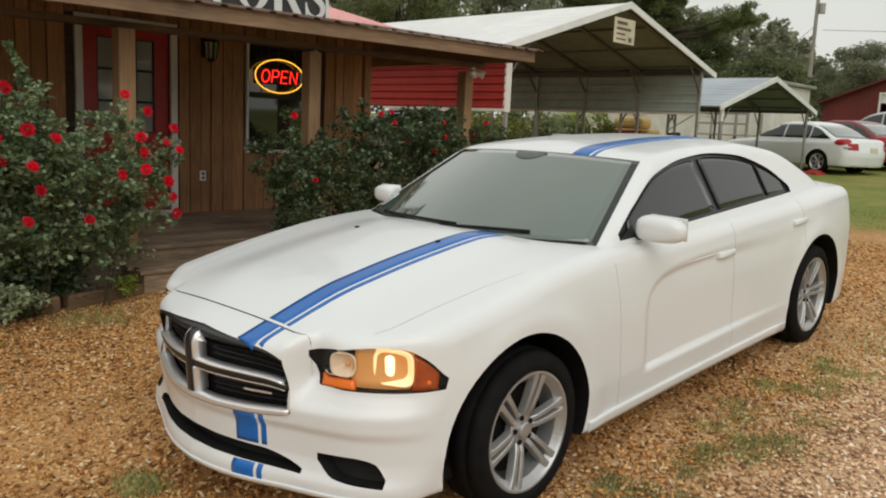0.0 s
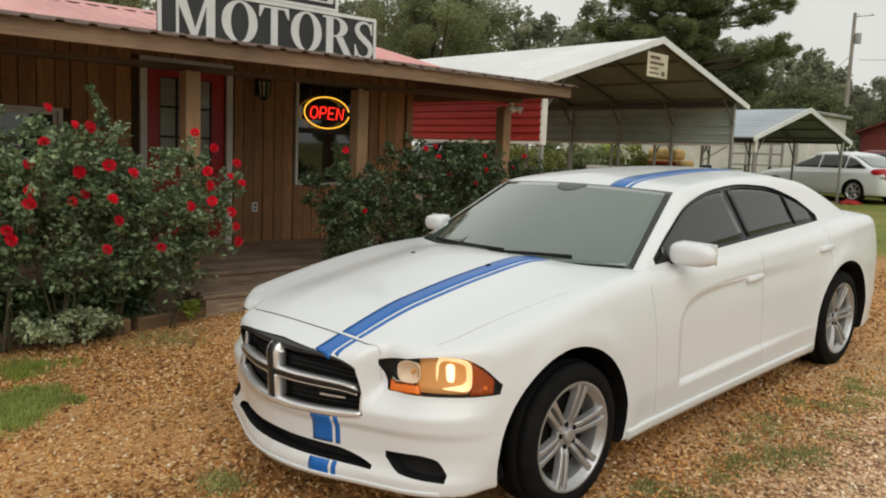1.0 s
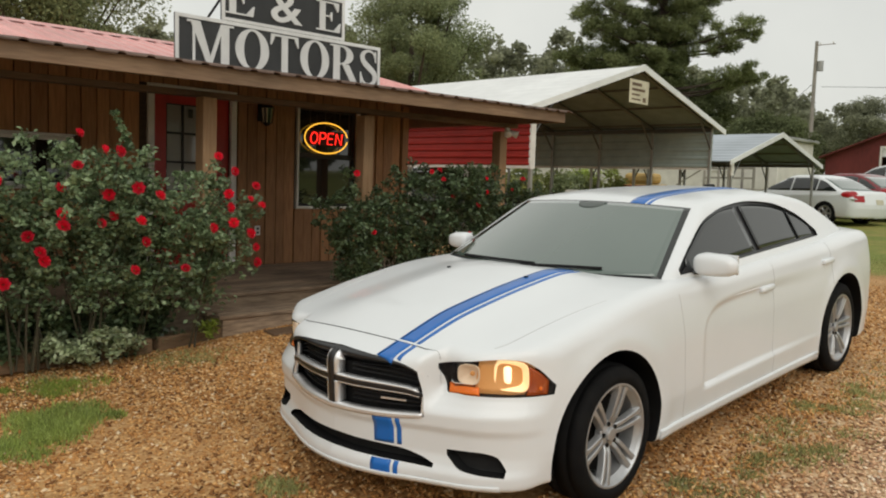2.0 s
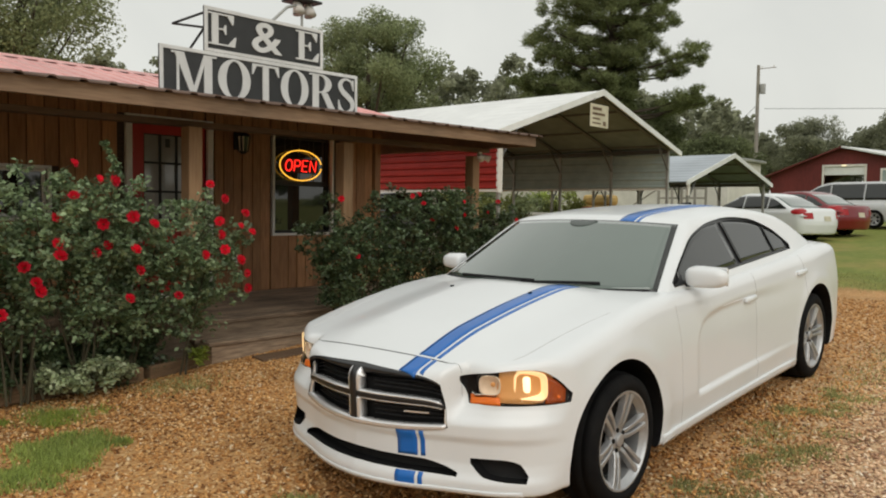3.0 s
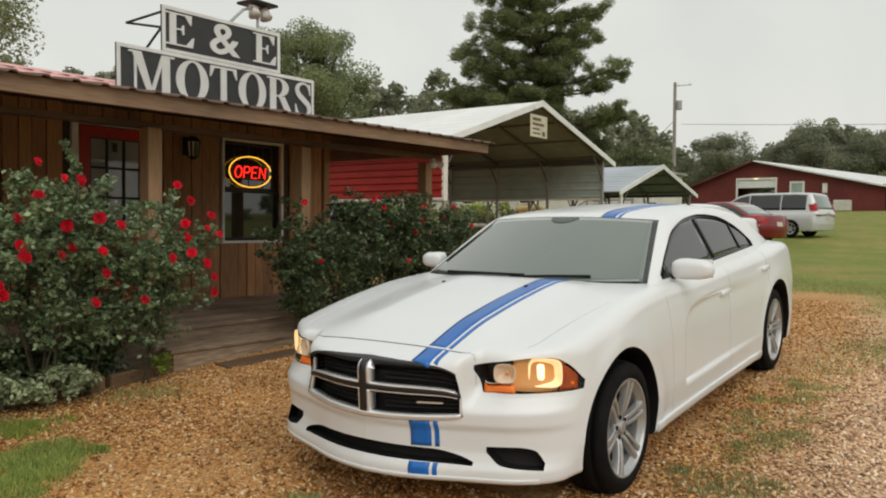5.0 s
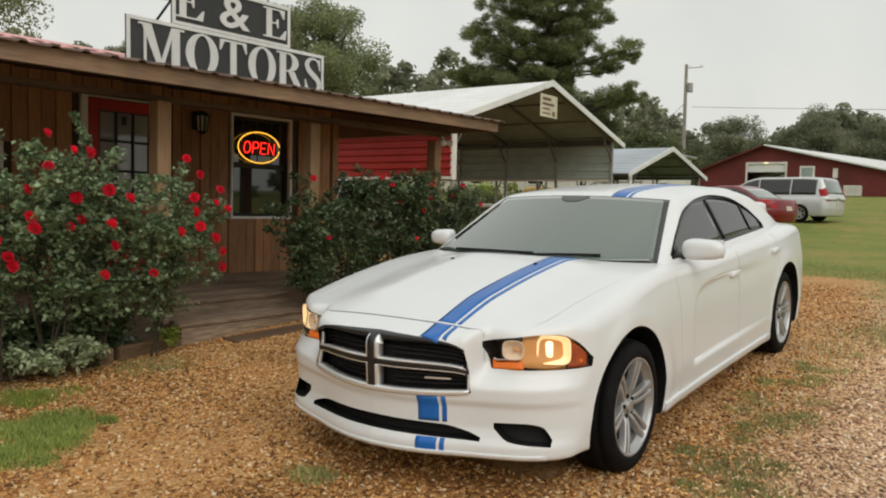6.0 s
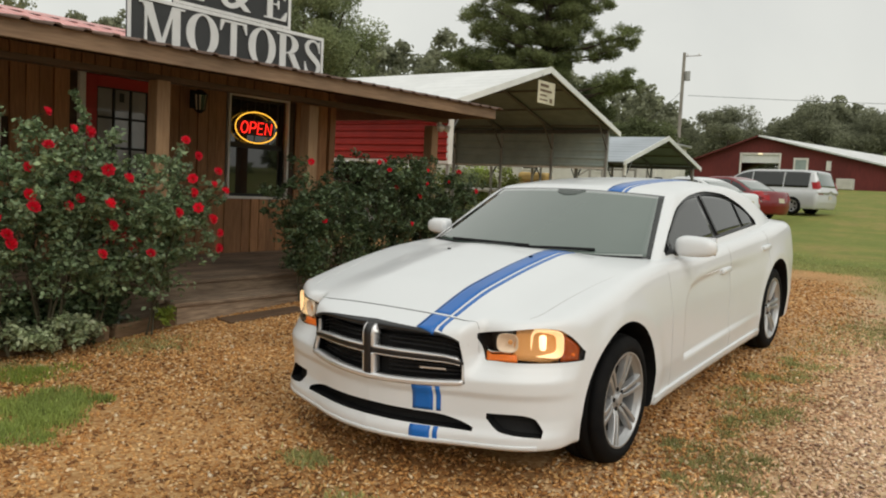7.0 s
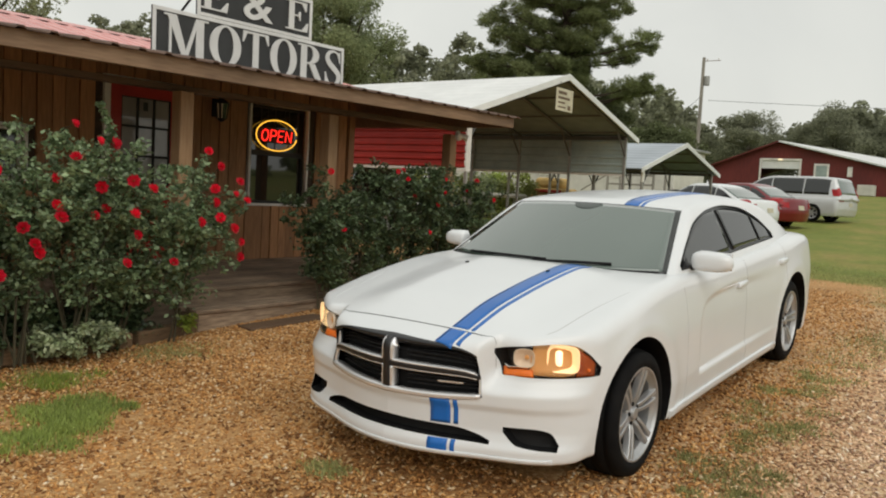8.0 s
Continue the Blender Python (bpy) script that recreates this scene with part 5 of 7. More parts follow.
        shape((0.06, 0.36), (0.10, 0.36), (0.18, 0.14), (0.12, 0.02), (0.08, 0.02))
    elif ch == "M":
        bar(0.115, 0.165, 0, 1)
        bar(0.72, 0.90, 0, 1)
        shape((0.06, 1), (0.27, 1), (0.545, 0.0), (0.42, 0.0))
        shape((0.44, 0.0), (0.52, 0.0), (0.79, 1), (0.72, 1))
        bar(0.03, 0.27, 0, 0.045)
        bar(0.63, 1.0, 0, 0.045)
        bar(0.0, 0.22, 0.955, 1)
        bar(0.78, 1.0, 0.955, 1)
    bmesh.ops.recalc_face_normals(bm, faces=bm.faces[:])
    return bm


def make_roof_sign():
    sign = thing("roof_sign", "two-tier black shop sign with white letters, standing on the roof", "sign", at=(-4.05, 1.5, 2.58), turn=(0.63, 0, 0))

    def board(y0, y1, z0, z1, name):
        bm = box(B(), (-0.02, y0, z0), (0.0, y1, z1), 0.002)
        b = part(name, bm, "sign_black", sign)
        for lo, hi in (((y0, z1 - 0.035), (y1, z1)), ((y0, z0), (y1, z0 + 0.03)), ((y0, z0 + 0.03), (y0 + 0.035, z1 - 0.035)), ((y1 - 0.035, z0 + 0.03), (y1, z1 - 0.035))):
            bm = box(B(), (0.001, lo[0], lo[1]), (0.012, hi[0], hi[1]), 0.002)
            part("sign_border", bm, "sign_white", b, "white border strip")
        return b
    low = board(-1.20, 1.25, -0.075, 0.387, "lower_board")
    high = board(-0.73, 0.74, 0.390, 0.818, "upper_board")

    def letter(b, ch, y, z, h, w):
        ob = part("letter", serif_letter(ch, h, w), "sign_white", b, "white letter " + ch)
        ob.matrix_basis = pose(0.008, y, z) @ FACE_X
    for ch, y, w in (("M", -0.845, 0.48), ("O", -0.397, 0.375), ("T", -0.023, 0.335), ("O", 0.352, 0.365), ("R", 0.745, 0.385), ("S", 1.083, 0.275)):
        letter(low, ch, y, -0.045, 0.385, w)
    for ch, y, w in (("E", -0.535, 0.315), ("&", 0.0, 0.375), ("E", 0.525, 0.315)):
        letter(high, ch, y, 0.462, 0.305, w)
    for y in (-0.62, 0.62):
        for pts in (((-0.03, y, 0.80), (-0.55, y - 0.12, 0.72)), ((-0.55, y - 0.12, 0.72), (-0.03, y, 0.62)), ((-0.03, y, 0.74), (-0.42, y - 0.25, 0.12))):
            part("strut", tube(B(), pts, 0.012, 6), "iron", sign, "thin steel strut")
    return sign


make_roof_sign()


def make_flood_light():
    lamp = thing("flood_light", "twin floodlight on an arm above the sign", "lamp", at=(-4.35, 2.19, 3.68))
    part("bracket", tube(B(), [(0.26, -0.62, -0.30), (0.12, -0.30, -0.06), (0, 0, 0.05)], 0.016, 8), "galv", lamp)
    part("hood", box(B(), (-0.14, -0.18, 0.06), (0.14, 0.18, 0.09), 0.01), "iron", lamp)
    for y in (-0.08, 0.08):
        bm = cyl(B(), (0, y, 0.06), (0.05, y, -0.07), 0.04, 0.07, 20)
        part("lamp_head", bm, "white_trim", lamp, "pale lamp head", True)
    part("foot", tube(B(), [(0, 0, 0.07), (0.0, 0.0, -1.12)], 0.016, 8), "galv", lamp)


make_flood_light()


def make_neon():
    sign = thing("open_sign", "lit red neon open sign with amber ring in the window", "sign", at=(WALL - 0.035, 3.47, 2.05))
    ring = [(0.0, 0.36 * math.cos(a), 0.205 * math.sin(a)) for a in np.linspace(0.15, 2 * math.pi - 0.15, 60)]
    part("ring", tube(B(), ring, 0.0075, 8), "neon_ring", sign, "amber glowing ring", True)
    part("backing", box(B(), (-0.03, -0.33, -0.10), (-0.02, 0.33, 0.10), 0.006), "iron", sign)
    letters = {"O": [[(0.055 * math.cos(a), 0.075 + 0.075 * math.sin(a)) for a in np.linspace(0, 2 * math.pi, 24)]],
               "P": [[(-0.045, 0), (-0.045, 0.15), (0.02, 0.15), (0.045, 0.135), (0.05, 0.11), (0.045, 0.085), (0.02, 0.07), (-0.04, 0.07)]],
               "E": [[(0.045, 0.0), (-0.045, 0.0), (-0.045, 0.15), (0.045, 0.15)], [(-0.04, 0.075), (0.03, 0.075)]],
               "N": [[(-0.05, 0), (-0.05, 0.15), (0.05, 0.0), (0.05, 0.15)]]}
    for ch, y in (("O", -0.21), ("P", -0.07), ("E", 0.065), ("N", 0.205)):
        bm = B()
        for line in letters[ch]:
            tube(bm, [(0.004, y + px + 0.12 * (pz - 0.07), pz - 0.08) for px, pz in line], 0.0065, 8)
        part("letter", bm, "neon_red", sign, "glowing red letter " + ch, True)
    for y in (-0.15, 0.15):
        part("hanger", tube(B(), [(-0.02, y, 0.2), (-0.02, y, 0.36)], 0.003, 6), "iron", sign)


make_neon()


def make_lantern():
    lamp = thing("wall_lantern", "black iron wall lantern by the door", "lamp", at=(WALL + 0.03, 2.40, 2.29))
    lamp.scale = (1.2, 1.2, 1.25)
    part("back_plate", box(B(), (-0.006, -0.05, -0.08), (0.012, 0.05, 0.10), 0.006), "iron", lamp)
    part("arm", tube(B(), [(0.01, 0, 0.05), (0.06, 0, 0.10), (0.10, 0, 0.09)], 0.009, 8), "iron", lamp)
    bm = cyl(B(), (0.10, 0, 0.055), (0.10, 0, 0.10), 0.085, 0.02, 6)
    part("cap", bm, "iron", lamp)
    for k in range(6):
        a = math.pi / 3 * k
        part("cage_bar", tube(B(), [(0.10 + 0.07 * math.cos(a), 0.07 * math.sin(a), 0.055), (0.10 + 0.05 * math.cos(a), 0.05 * math.sin(a), -0.10)], 0.006, 6), "iron", lamp)
    part("glass_body", cyl(B(), (0.10, 0, -0.095), (0.10, 0, 0.05), 0.044, 0.062, 6), "pane", lamp)
    part("base", cyl(B(), (0.10, 0, -0.125), (0.10, 0, -0.097), 0.02, 0.055, 6), "iron", lamp)


make_lantern()


def make_outlet():
    plate = thing("outdoor_outlet", "small pale outdoor outlet on the plank wall", "outlet", at=(WALL + 0.028, 2.36, 0.82))
    part("plate", box(B(), (-0.006, -0.04, -0.06), (0.012, 0.04, 0.06), 0.006), "white_trim", plate)
    for z in (-0.025, 0.025):
        part("socket", box(B(), (0.0122, -0.016, z - 0.014), (0.015, 0.016, z + 0.014), 0.002), "iron", plate)


make_outlet()


def make_porch_light():
    lamp = thing("security_light", "twin white security light under the porch beam", "lamp", at=(-3.90, 4.83, 2.20))
    part("base", cyl(B(), (0.0, 0, 0.0), (0.03, 0, 0), 0.045, n=20), "white_trim", lamp)
    for s in (-1, 1):
        part("head", cyl(B(), (0.03, s * 0.03, -0.01), (0.11, s * 0.10, -0.05), 0.03, 0.048, 18), "white_trim", lamp, "", True)
    part("sensor", box(B(), (0.03, -0.022, -0.08), (0.07, 0.022, -0.03), 0.008), "white_trim", lamp)


make_porch_light()


def make_chair():
    chair = thing("porch_chair", "dark iron porch chair standing on the deck", "chair", at=(-4.95, 0.30, DECK))
    part("seat", box(B(), (-0.24, -0.24, 0.40), (0.24, 0.24, 0.43), 0.01), "iron", chair)
    for x, y in ((-0.22, -0.22), (-0.22, 0.22), (0.22, -0.22), (0.22, 0.22)):
        part("leg", tube(B(), [(x * 0.95, y * 0.95, 0.40), (x * 1.08, y * 1.08, 0.0)], 0.012, 8), "iron", chair)
    part("backrest", tube(B(), [(-0.23, -0.23, 0.42), (-0.30, -0.24, 0.85), (-0.31, 0.0, 0.92), (-0.30, 0.24, 0.85), (-0.23, 0.23, 0.42)], 0.012, 8), "iron", chair)
    for y in (-0.12, 0.0, 0.12):
        part("back_slat", tube(B(), [(-0.235, y, 0.43), (-0.30, y, 0.88)], 0.007, 6), "iron", chair)
    for s in (-1, 1):
        part("armrest", tube(B(), [(-0.27, s * 0.24, 0.62), (0.0, s * 0.27, 0.64), (0.22, s * 0.25, 0.60), (0.22, s * 0.23, 0.42)], 0.011, 8), "iron", chair)


make_chair()


def make_bed():
    """Timber edge of the flower bed and a loose board where the steps end."""
    def log(a, b, label):
        bm = B()
        d = Vector(b) - Vector(a)
        box(bm, (-0.065, 0, -0.06), (0.065, d.length, 0.065), 0.018)
        for v in bm.verts:
            v.co += 0.006 * noise.noise_vector(v.co * 6)
        ob = part("landscape_timber", bm, "timber", None)
        ob.matrix_basis = Matrix.Translation(a) @ pose(0, 0, 0, math.degrees(math.asin(d.z / d.length)), 0, math.degrees(math.atan2(-d.x, d.y)))
        return tagged(ob, label, "edging timber", "bed edging")
    log((-3.40, -2.9, 0.04), (-3.49, -0.2, 0.055), "worn dark landscape timber edging the flower bed")
    log((-3.50, -0.14, 0.055), (-3.65, 0.86, 0.07), "worn dark landscape timber edging the flower bed")
    bm = box(B(), (-0.12, -0.43, 0.0), (0.12, 0.43, 0.024), 0.008)
    ob = part("loose_board", bm, "beam", None)
    ob.matrix_basis = pose(-3.23, 1.27, 0.082, 3.5, 0, -9)
    tagged(ob, "dark weathered board lying on gravel by the step", "board")
    bm = B()
    prism(bm, [(-3.44, -2.9), (-3.53, -0.15), (-3.68, 0.48), (-3.82, 0.48), (-3.82, -2.9)], "z", -0.12, 0.035)
    tagged(part("flower_bed", bm, "soil"), "dark soil of the flower bed by the porch", "soil", kind="structure")


make_bed()


# ---- metal carports ----
def make_carport(name, label, front, y0, y1, depth, eave, peak, over, leg, walls, rise=0.0, red=False, foot=None, sheet="white_metal"):
    """A gabled sheet-metal carport whose open end looks towards +x."""
    top = thing(name, label, "carport", at=(front, (y0 + y1) / 2, 0))
    h = (y1 - y0) / 2
    k = (peak - eave) / h

    def zt(y):
        return peak - k * abs(y) + rise * y
    lo = h + over
    n = max(3, round(depth / 1.5))
    for s in (-1, 1):
        # roof sheet with shallow ribs that run along the eaves
        bm = B()
        rows = []
        m = 30
        for i in range(m + 1):
            y = lo * i / m
            rib = 0.022 if i % 3 == 1 else 0.0
            rows.append([bm.verts.new((x, s * y, zt(s * y) + rib + dz)) for x in (0.12, -depth - 0.12) for dz in (0.03, 0.012)])
        for a, b in zip(rows, rows[1:]):
            bm.faces.new((a[0], b[0], b[2], a[2]))
            bm.faces.new((a[1], a[3], b[3], b[1]))
            bm.faces.new((a[0], a[1], b[1], b[0]))
            bm.faces.new((a[2], b[2], b[3], a[3]))
        bm.faces.new((rows[-1][0], rows[-1][1], rows[-1][3], rows[-1][2]))
        bmesh.ops.recalc_face_normals(bm, faces=bm.faces[:])
        part("roof_sheet", bm, sheet, top, "ribbed sheet-metal roof slope")
        # thin sheet added under the slope; its grey holds the roof's shade
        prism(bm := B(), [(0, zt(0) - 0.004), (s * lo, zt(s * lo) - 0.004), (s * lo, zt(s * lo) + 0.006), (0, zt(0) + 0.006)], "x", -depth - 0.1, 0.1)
        part("roof_lining", bm, "lining", top, "grey underside of the roof with shade in its colour")
        bm = B()
        prism(bm, [(0, zt(0) + 0.055), (s * (lo + 0.02), zt(s * lo) + 0.045), (s * (lo + 0.02), zt(s * lo) - 0.07), (0, zt(0) - 0.075)], "x", 0.125, 0.155)
        part("gable_trim", bm, "white_metal", top, "white gable trim")
        for i in range(n + 1):
            x = -depth * i / n
            f = ground_z(np.array(front + x), np.array((y0 + y1) / 2 + s * h)).item() if foot is None else foot
            part("leg", box(B(), (x - leg / 2, s * h - leg / 2, f - 0.02), (x + leg / 2, s * h + leg / 2, zt(s * h) - 0.02), 0.004), "galv", top)
            part("rafter", tube(B(), [(x, s * h, zt(s * h) - 0.04), (x, 0, zt(0) - 0.04)], 0.042, 4), "galv_shaded", top)
            part("brace", tube(B(), [(x, s * h, zt(s * h) - 0.55), (x, s * (h - 0.62), zt(s * (h - 0.62)) - 0.04)], 0.022, 4), "galv_shaded", top)
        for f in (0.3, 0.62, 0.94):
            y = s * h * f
            part("purlin", tube(B(), [(0, y, zt(y) - 0.01), (-depth, y, zt(y) - 0.01)], 0.03, 4), "galv_shaded", top)
        part("eave_rail", box(B(), (-depth, s * h - 0.04, zt(s * h) - 0.13), (0.0, s * h + 0.025, zt(s * h) - 0.04), 0.004), "galv_shaded", top)
        wb = walls[0 if s < 0 else 1]
        if wb is not None:
            z1 = zt(s * h) - 0.02
            rows = max(2, round((z1 - wb) / (0.125 if red and s < 0 else 0.19)))
            for i in range(rows):
                a, b = wb + (z1 - wb) * i / rows, wb + (z1 - wb) * (i + 1) / rows
                bm = B()
                prism(bm, [(s * (h + 0.03), a), (s * (h + 0.062), a + 0.004), (s * (h + 0.085), a + 0.018), (s * (h + 0.085), a + 0.036), (s * (h + 0.056), a + 0.055), (s * (h + 0.05), b), (s * (h + 0.03), b), (s * (h + 0.03), a + 0.075), (s * (h - 0.002), a + 0.055), (s * (h - 0.002), a + 0.022), (s * (h + 0.03), a)], "x", -depth, 0.02)
                part("siding_panel", bm, "red_siding" if red and s < 0 else "panel_inside", top, "red ribbed siding panel" if red and s < 0 else "")
            part("siding_trim", box(B(), (-depth, s * (h + 0.02), wb - 0.05), (0.0, s * (h + 0.06), wb), 0.004), "white_trim", top)
    part("corner_trim", box(B(), (0.0, -h - 0.07, (walls[0] or 2.0) - 0.06), (0.045, -h + 0.06, zt(-h) - 0.02), 0.004), "white_trim", top)
    return top


make_carport("carport", "large white metal carport with red side panels, open fronted", -5.85, 7.85, 14.6, 7.6, 2.98, 3.97, 0.42, 0.06, (1.86, 2.08), 0.02, True)
make_carport("small_carport", "low metal carport with a blue-grey roof on thin legs", -6.0, 16.1, 21.6, 5.5, 2.42, 3.14, 0.35, 0.06, (None, None), 0.02, sheet="blue_metal")


def make_notice():
    """The notice hung in the gable, with lines that cannot be read."""
    s = thing("gable_notice", "weathered cream notice hanging in the carport gable", "notice", at=(-5.68, 11.02, 3.22))
    part("board", box(B(), (-0.006, -0.36, 0.0), (0.006, 0.36, 0.46), 0.002), "paper", s)
    for y0, y1, z, t in ((-0.28, 0.08, 0.34, 0.06), (-0.28, 0.22, 0.24, 0.05), (-0.28, 0.02, 0.15, 0.035), (0.14, 0.26, 0.04, 0.09), (-0.28, 0.06, 0.06, 0.03)):
        part("print_bar", box(B(), (0.0065, y0, z), (0.008, y1, z + t)), "ink", s)
    for y in (-0.3, 0.3):
        part("tie", tube(B(), [(0, y, 0.46), (0.0, y * 0.6, 0.60)], 0.004, 6), "iron", s)


make_notice()


# ---- parked cars ----
def parked_car(name, label, paint, at, turn, dims, scale=1.0, van=False):
    """A plain car, front towards -y of its own: (front overhang, wheelbase, rear overhang, half width, bonnet, belt, roof height)."""
    fo, wb, ro, half, bon, belt, high = dims
    car = thing(name, label, "car", at=at, turn=turn)
    car.scale = (scale, scale, scale)
    if van:
        tops = [(-fo - 0.2, bon - 0.25), (-fo, bon - 0.15), (-0.3, bon), (0.1, belt), (wb + ro + 0.2, belt)]
        roofs = [(-0.4, bon), (0.2, bon + 0.25), (0.9, high - 0.08), (1.4, high), (wb, high), (wb + ro * 0.7, high - 0.06), (wb + ro + 0.1, high - 0.2)]
        f0, fs, b0, bs = -0.35, 1.45, wb + ro - 0.02, 0.42
    else:
        tops = [(-fo - 0.2, bon - 0.3), (-fo, bon - 0.18), (-0.3, bon - 0.03), (0.5, belt), (wb + 0.2, belt + 0.04), (wb + ro - 0.1, belt + 0.05), (wb + ro + 0.2, belt - 0.05)]
        roofs = [(0.2, belt), (0.7, belt + 0.25), (1.15, high - 0.05), (1.6, high), (2.1, high), (2.6, high - 0.10), (3.1, belt + 0.15), (3.5, belt)]
        f0, fs, b0, bs = 0.42, 2.0, wb + 0.62, 2.1
    hood, roof = smooth_curve(tops), smooth_curve(roofs)

    def body(x, y, z):
        ax = np.abs(x)
        f = smax(z - hood(y) + 0.05 * (ax / half) ** 3, ax - half + 0.30 * np.clip(z - 0.6, 0, 1) ** 2 + 0.15 * np.clip(0.4 - z, 0, 1), 0.11)
        f = smax(f, -fo + 0.25 * (ax / half) ** 2.4 - y, 0.10)
        f = smax(f, y - wb - ro + (0.12 if van else 0.30) * (ax / half) ** 2.6 + 0.25 * np.clip(0.5 - z, 0, 1) + (0.05 if van else 0.22) * np.clip(z - 0.62, 0, 1), 0.12)
        return smax(f, 0.22 - z, 0.06)

    def cabin(x, y, z):
        ax = np.abs(x)
        f = smax(z - roof(y) + 0.06 * (ax / half) ** 2.4, ax - half * 0.92 + (0.26 if van else 0.42) * (z - belt), 0.07)
        f = smax(f, (f0 + (z - belt) * fs + 0.1 * (ax / half) ** 2 - y) * 0.5, 0.04)
        f = smax(f, (y - b0 + (z - belt) * bs + 0.08 * (ax / half) ** 2) * 0.5, 0.04)
        return np.maximum(f, belt - 0.2 - z)
    low, up = Shell(body), Shell(cabin)
    phi = np.radians(np.linspace(0, 360, 112, endpoint=False))
    me = carve(low.solid(0.2, wb, 0.5, 60, 0, 30, phi), arch_cutter((0.0, wb), 0.37, 0.36, half - 0.3, 0.32, 0.0), M[paint], M["black"])
    for m, nm in ((me, "body"),):
        m.polygons.foreach_set("use_smooth", [True] * len(m.polygons))
        m.set_sharp_from_angle(angle=radians(40))
        new(nm, m).parent = car
    part("cabin", up.solid(1.0, wb - 0.2, belt, 40, 0, 14, phi), paint, car, "", True)
    zt = lambda y: np.maximum(roof(y) - 0.10, belt + 0.05)
    y_lo, y_hi = (f0 + 0.35, b0 - 0.46) if van else (f0 + 0.22, b0 - 0.30)

    def side(a, b):
        def f(u, v):
            y = a + (b - a) * u
            hi = np.minimum(np.minimum(zt(y), belt + 0.03 + np.maximum(y - f0 - 0.08, 0.02) / fs), belt + 0.03 + np.maximum(b0 - 0.08 - y, 0.02) / bs)
            return y, belt + 0.02 + (np.maximum(hi, belt + 0.03) - belt - 0.02) * v
        return f
    cuts = [y_lo, y_lo + (y_hi - y_lo) * 0.36, y_lo + (y_hi - y_lo) * 0.72, y_hi]
    for a, b in zip(cuts, cuts[1:]):
        pane = Patch(up, "side", side(a + 0.02, b - 0.02), 13, 6)
        for k in (False, True):
            part("side_window", pane.sheet(0.004, 0.006, k), "tint", car, "", True)
    hw = half * 0.78
    shield = Patch(up, "front", lambda u, v: ((u * 2 - 1) * (hw - 0.12 * v), belt + 0.03 + (high - 0.10 - belt) * v), 13, 7)
    part("windshield", shield.sheet(0.004, 0.006), "tint", car, "", True)
    back = Patch(up, "back", lambda u, v: ((u * 2 - 1) * (hw - 0.10 * v), belt + 0.06 + (high - 0.17 - belt) * v), 13, 7)
    part("rear_window", back.sheet(0.004, 0.006), "windshield", car, "", True)
    for k in (False, True):
        t0, t1 = (0.80, 1.12) if van else (0.68, 0.86)
        tail = Patch(low if not van else low, "back", lambda u, v: (half * (0.60 + 0.28 * u), t0 + (min(t1, belt - 0.03) - t0) * v), 6, 5)
        part("tail_light", tail.sheet(0.012, 0.02, k), "red_lens", car, "red tail light")
        head = Patch(low, "front", lambda u, v: (half * (0.45 + 0.35 * u), bon - 0.30 + 0.10 * v), 6, 4)
        part("headlight", head.sheet(0.006, 0.01, k), "reflector", car)
        if van:
            wrap = Patch(up, "side", lambda u, v: (b0 - 0.30 + 0.24 * u - 0.10 * v, belt - 0.02 + 0.26 * v), 7, 6)
            part("tail_light", wrap.sheet(0.015, 0.016, k), "red_lens", car)
            wrap = Patch(up, "back", lambda u, v: (half * (0.76 + 0.11 * u) - 0.03 * v, belt + 0.02 + 0.26 * v), 6, 6)
            part("tail_light", wrap.sheet(0.015, 0.016, k), "red_lens", car)
        else:
            wrap = Patch(low, "side", lambda u, v: (wb + ro - 0.62 + 0.40 * u, belt - 0.055 + 0.17 * (v - 0.5) * np.sqrt(1.02 - (2 * u - 1) ** 2)), 11, 6)
            part("tail_light", wrap.sheet(0.012, 0.016, k), "red_lens", car)
        for y in (1.35, 2.25):
            hn = Patch(low, "side", lambda u, v: (y + 0.18 * u, belt - 0.16 + 0.025 * v), 3, 2)
            part("door_handle", hn.sheet(0.015, 0.02, k), paint, car)
    plate = Patch(low, "back", lambda u, v: (-0.15 + 0.30 * u, 0.62 + 0.14 * v), 3, 3)
    part("licence_plate", plate.sheet(0.010, 0.012), "paper", car, "blank licence plate")
    add_wheels(car, (0.0, wb), half - 0.115, 0.325, 0.325, 0.225, 0.20, 6, False)
    return car


SEDAN, VAN = (0.9, 2.8, 1.12, 0.90, 0.92, 0.95, 1.46), (0.95, 3.03, 1.08, 0.97, 1.05, 1.02, 1.76)
parked_car("parked_sedan", "white parked sedan seen beyond the small carport", "white_paint", (-8.25, 24.0, 0.66), (0, 0, -109), SEDAN, 1.04)
parked_car("parked_sedan", "dark red parked sedan between white sedan and minivan", "red_paint", (-7.8, 26.4, 0.80), (0, 0, -110), SEDAN, 1.03)
parked_car("parked_minivan", "silver parked minivan with red tail lights on lawn", "silver_paint", (-7.15, 30.1, 1.06), (0, 0, -102), VAN, 0.97, True)
parked_car("parked_sedan", "dark car parked nose out inside the carport", "dark_paint", (-8.6, 10.0, 0.42), (0, 0, 80), SEDAN, 1.0)


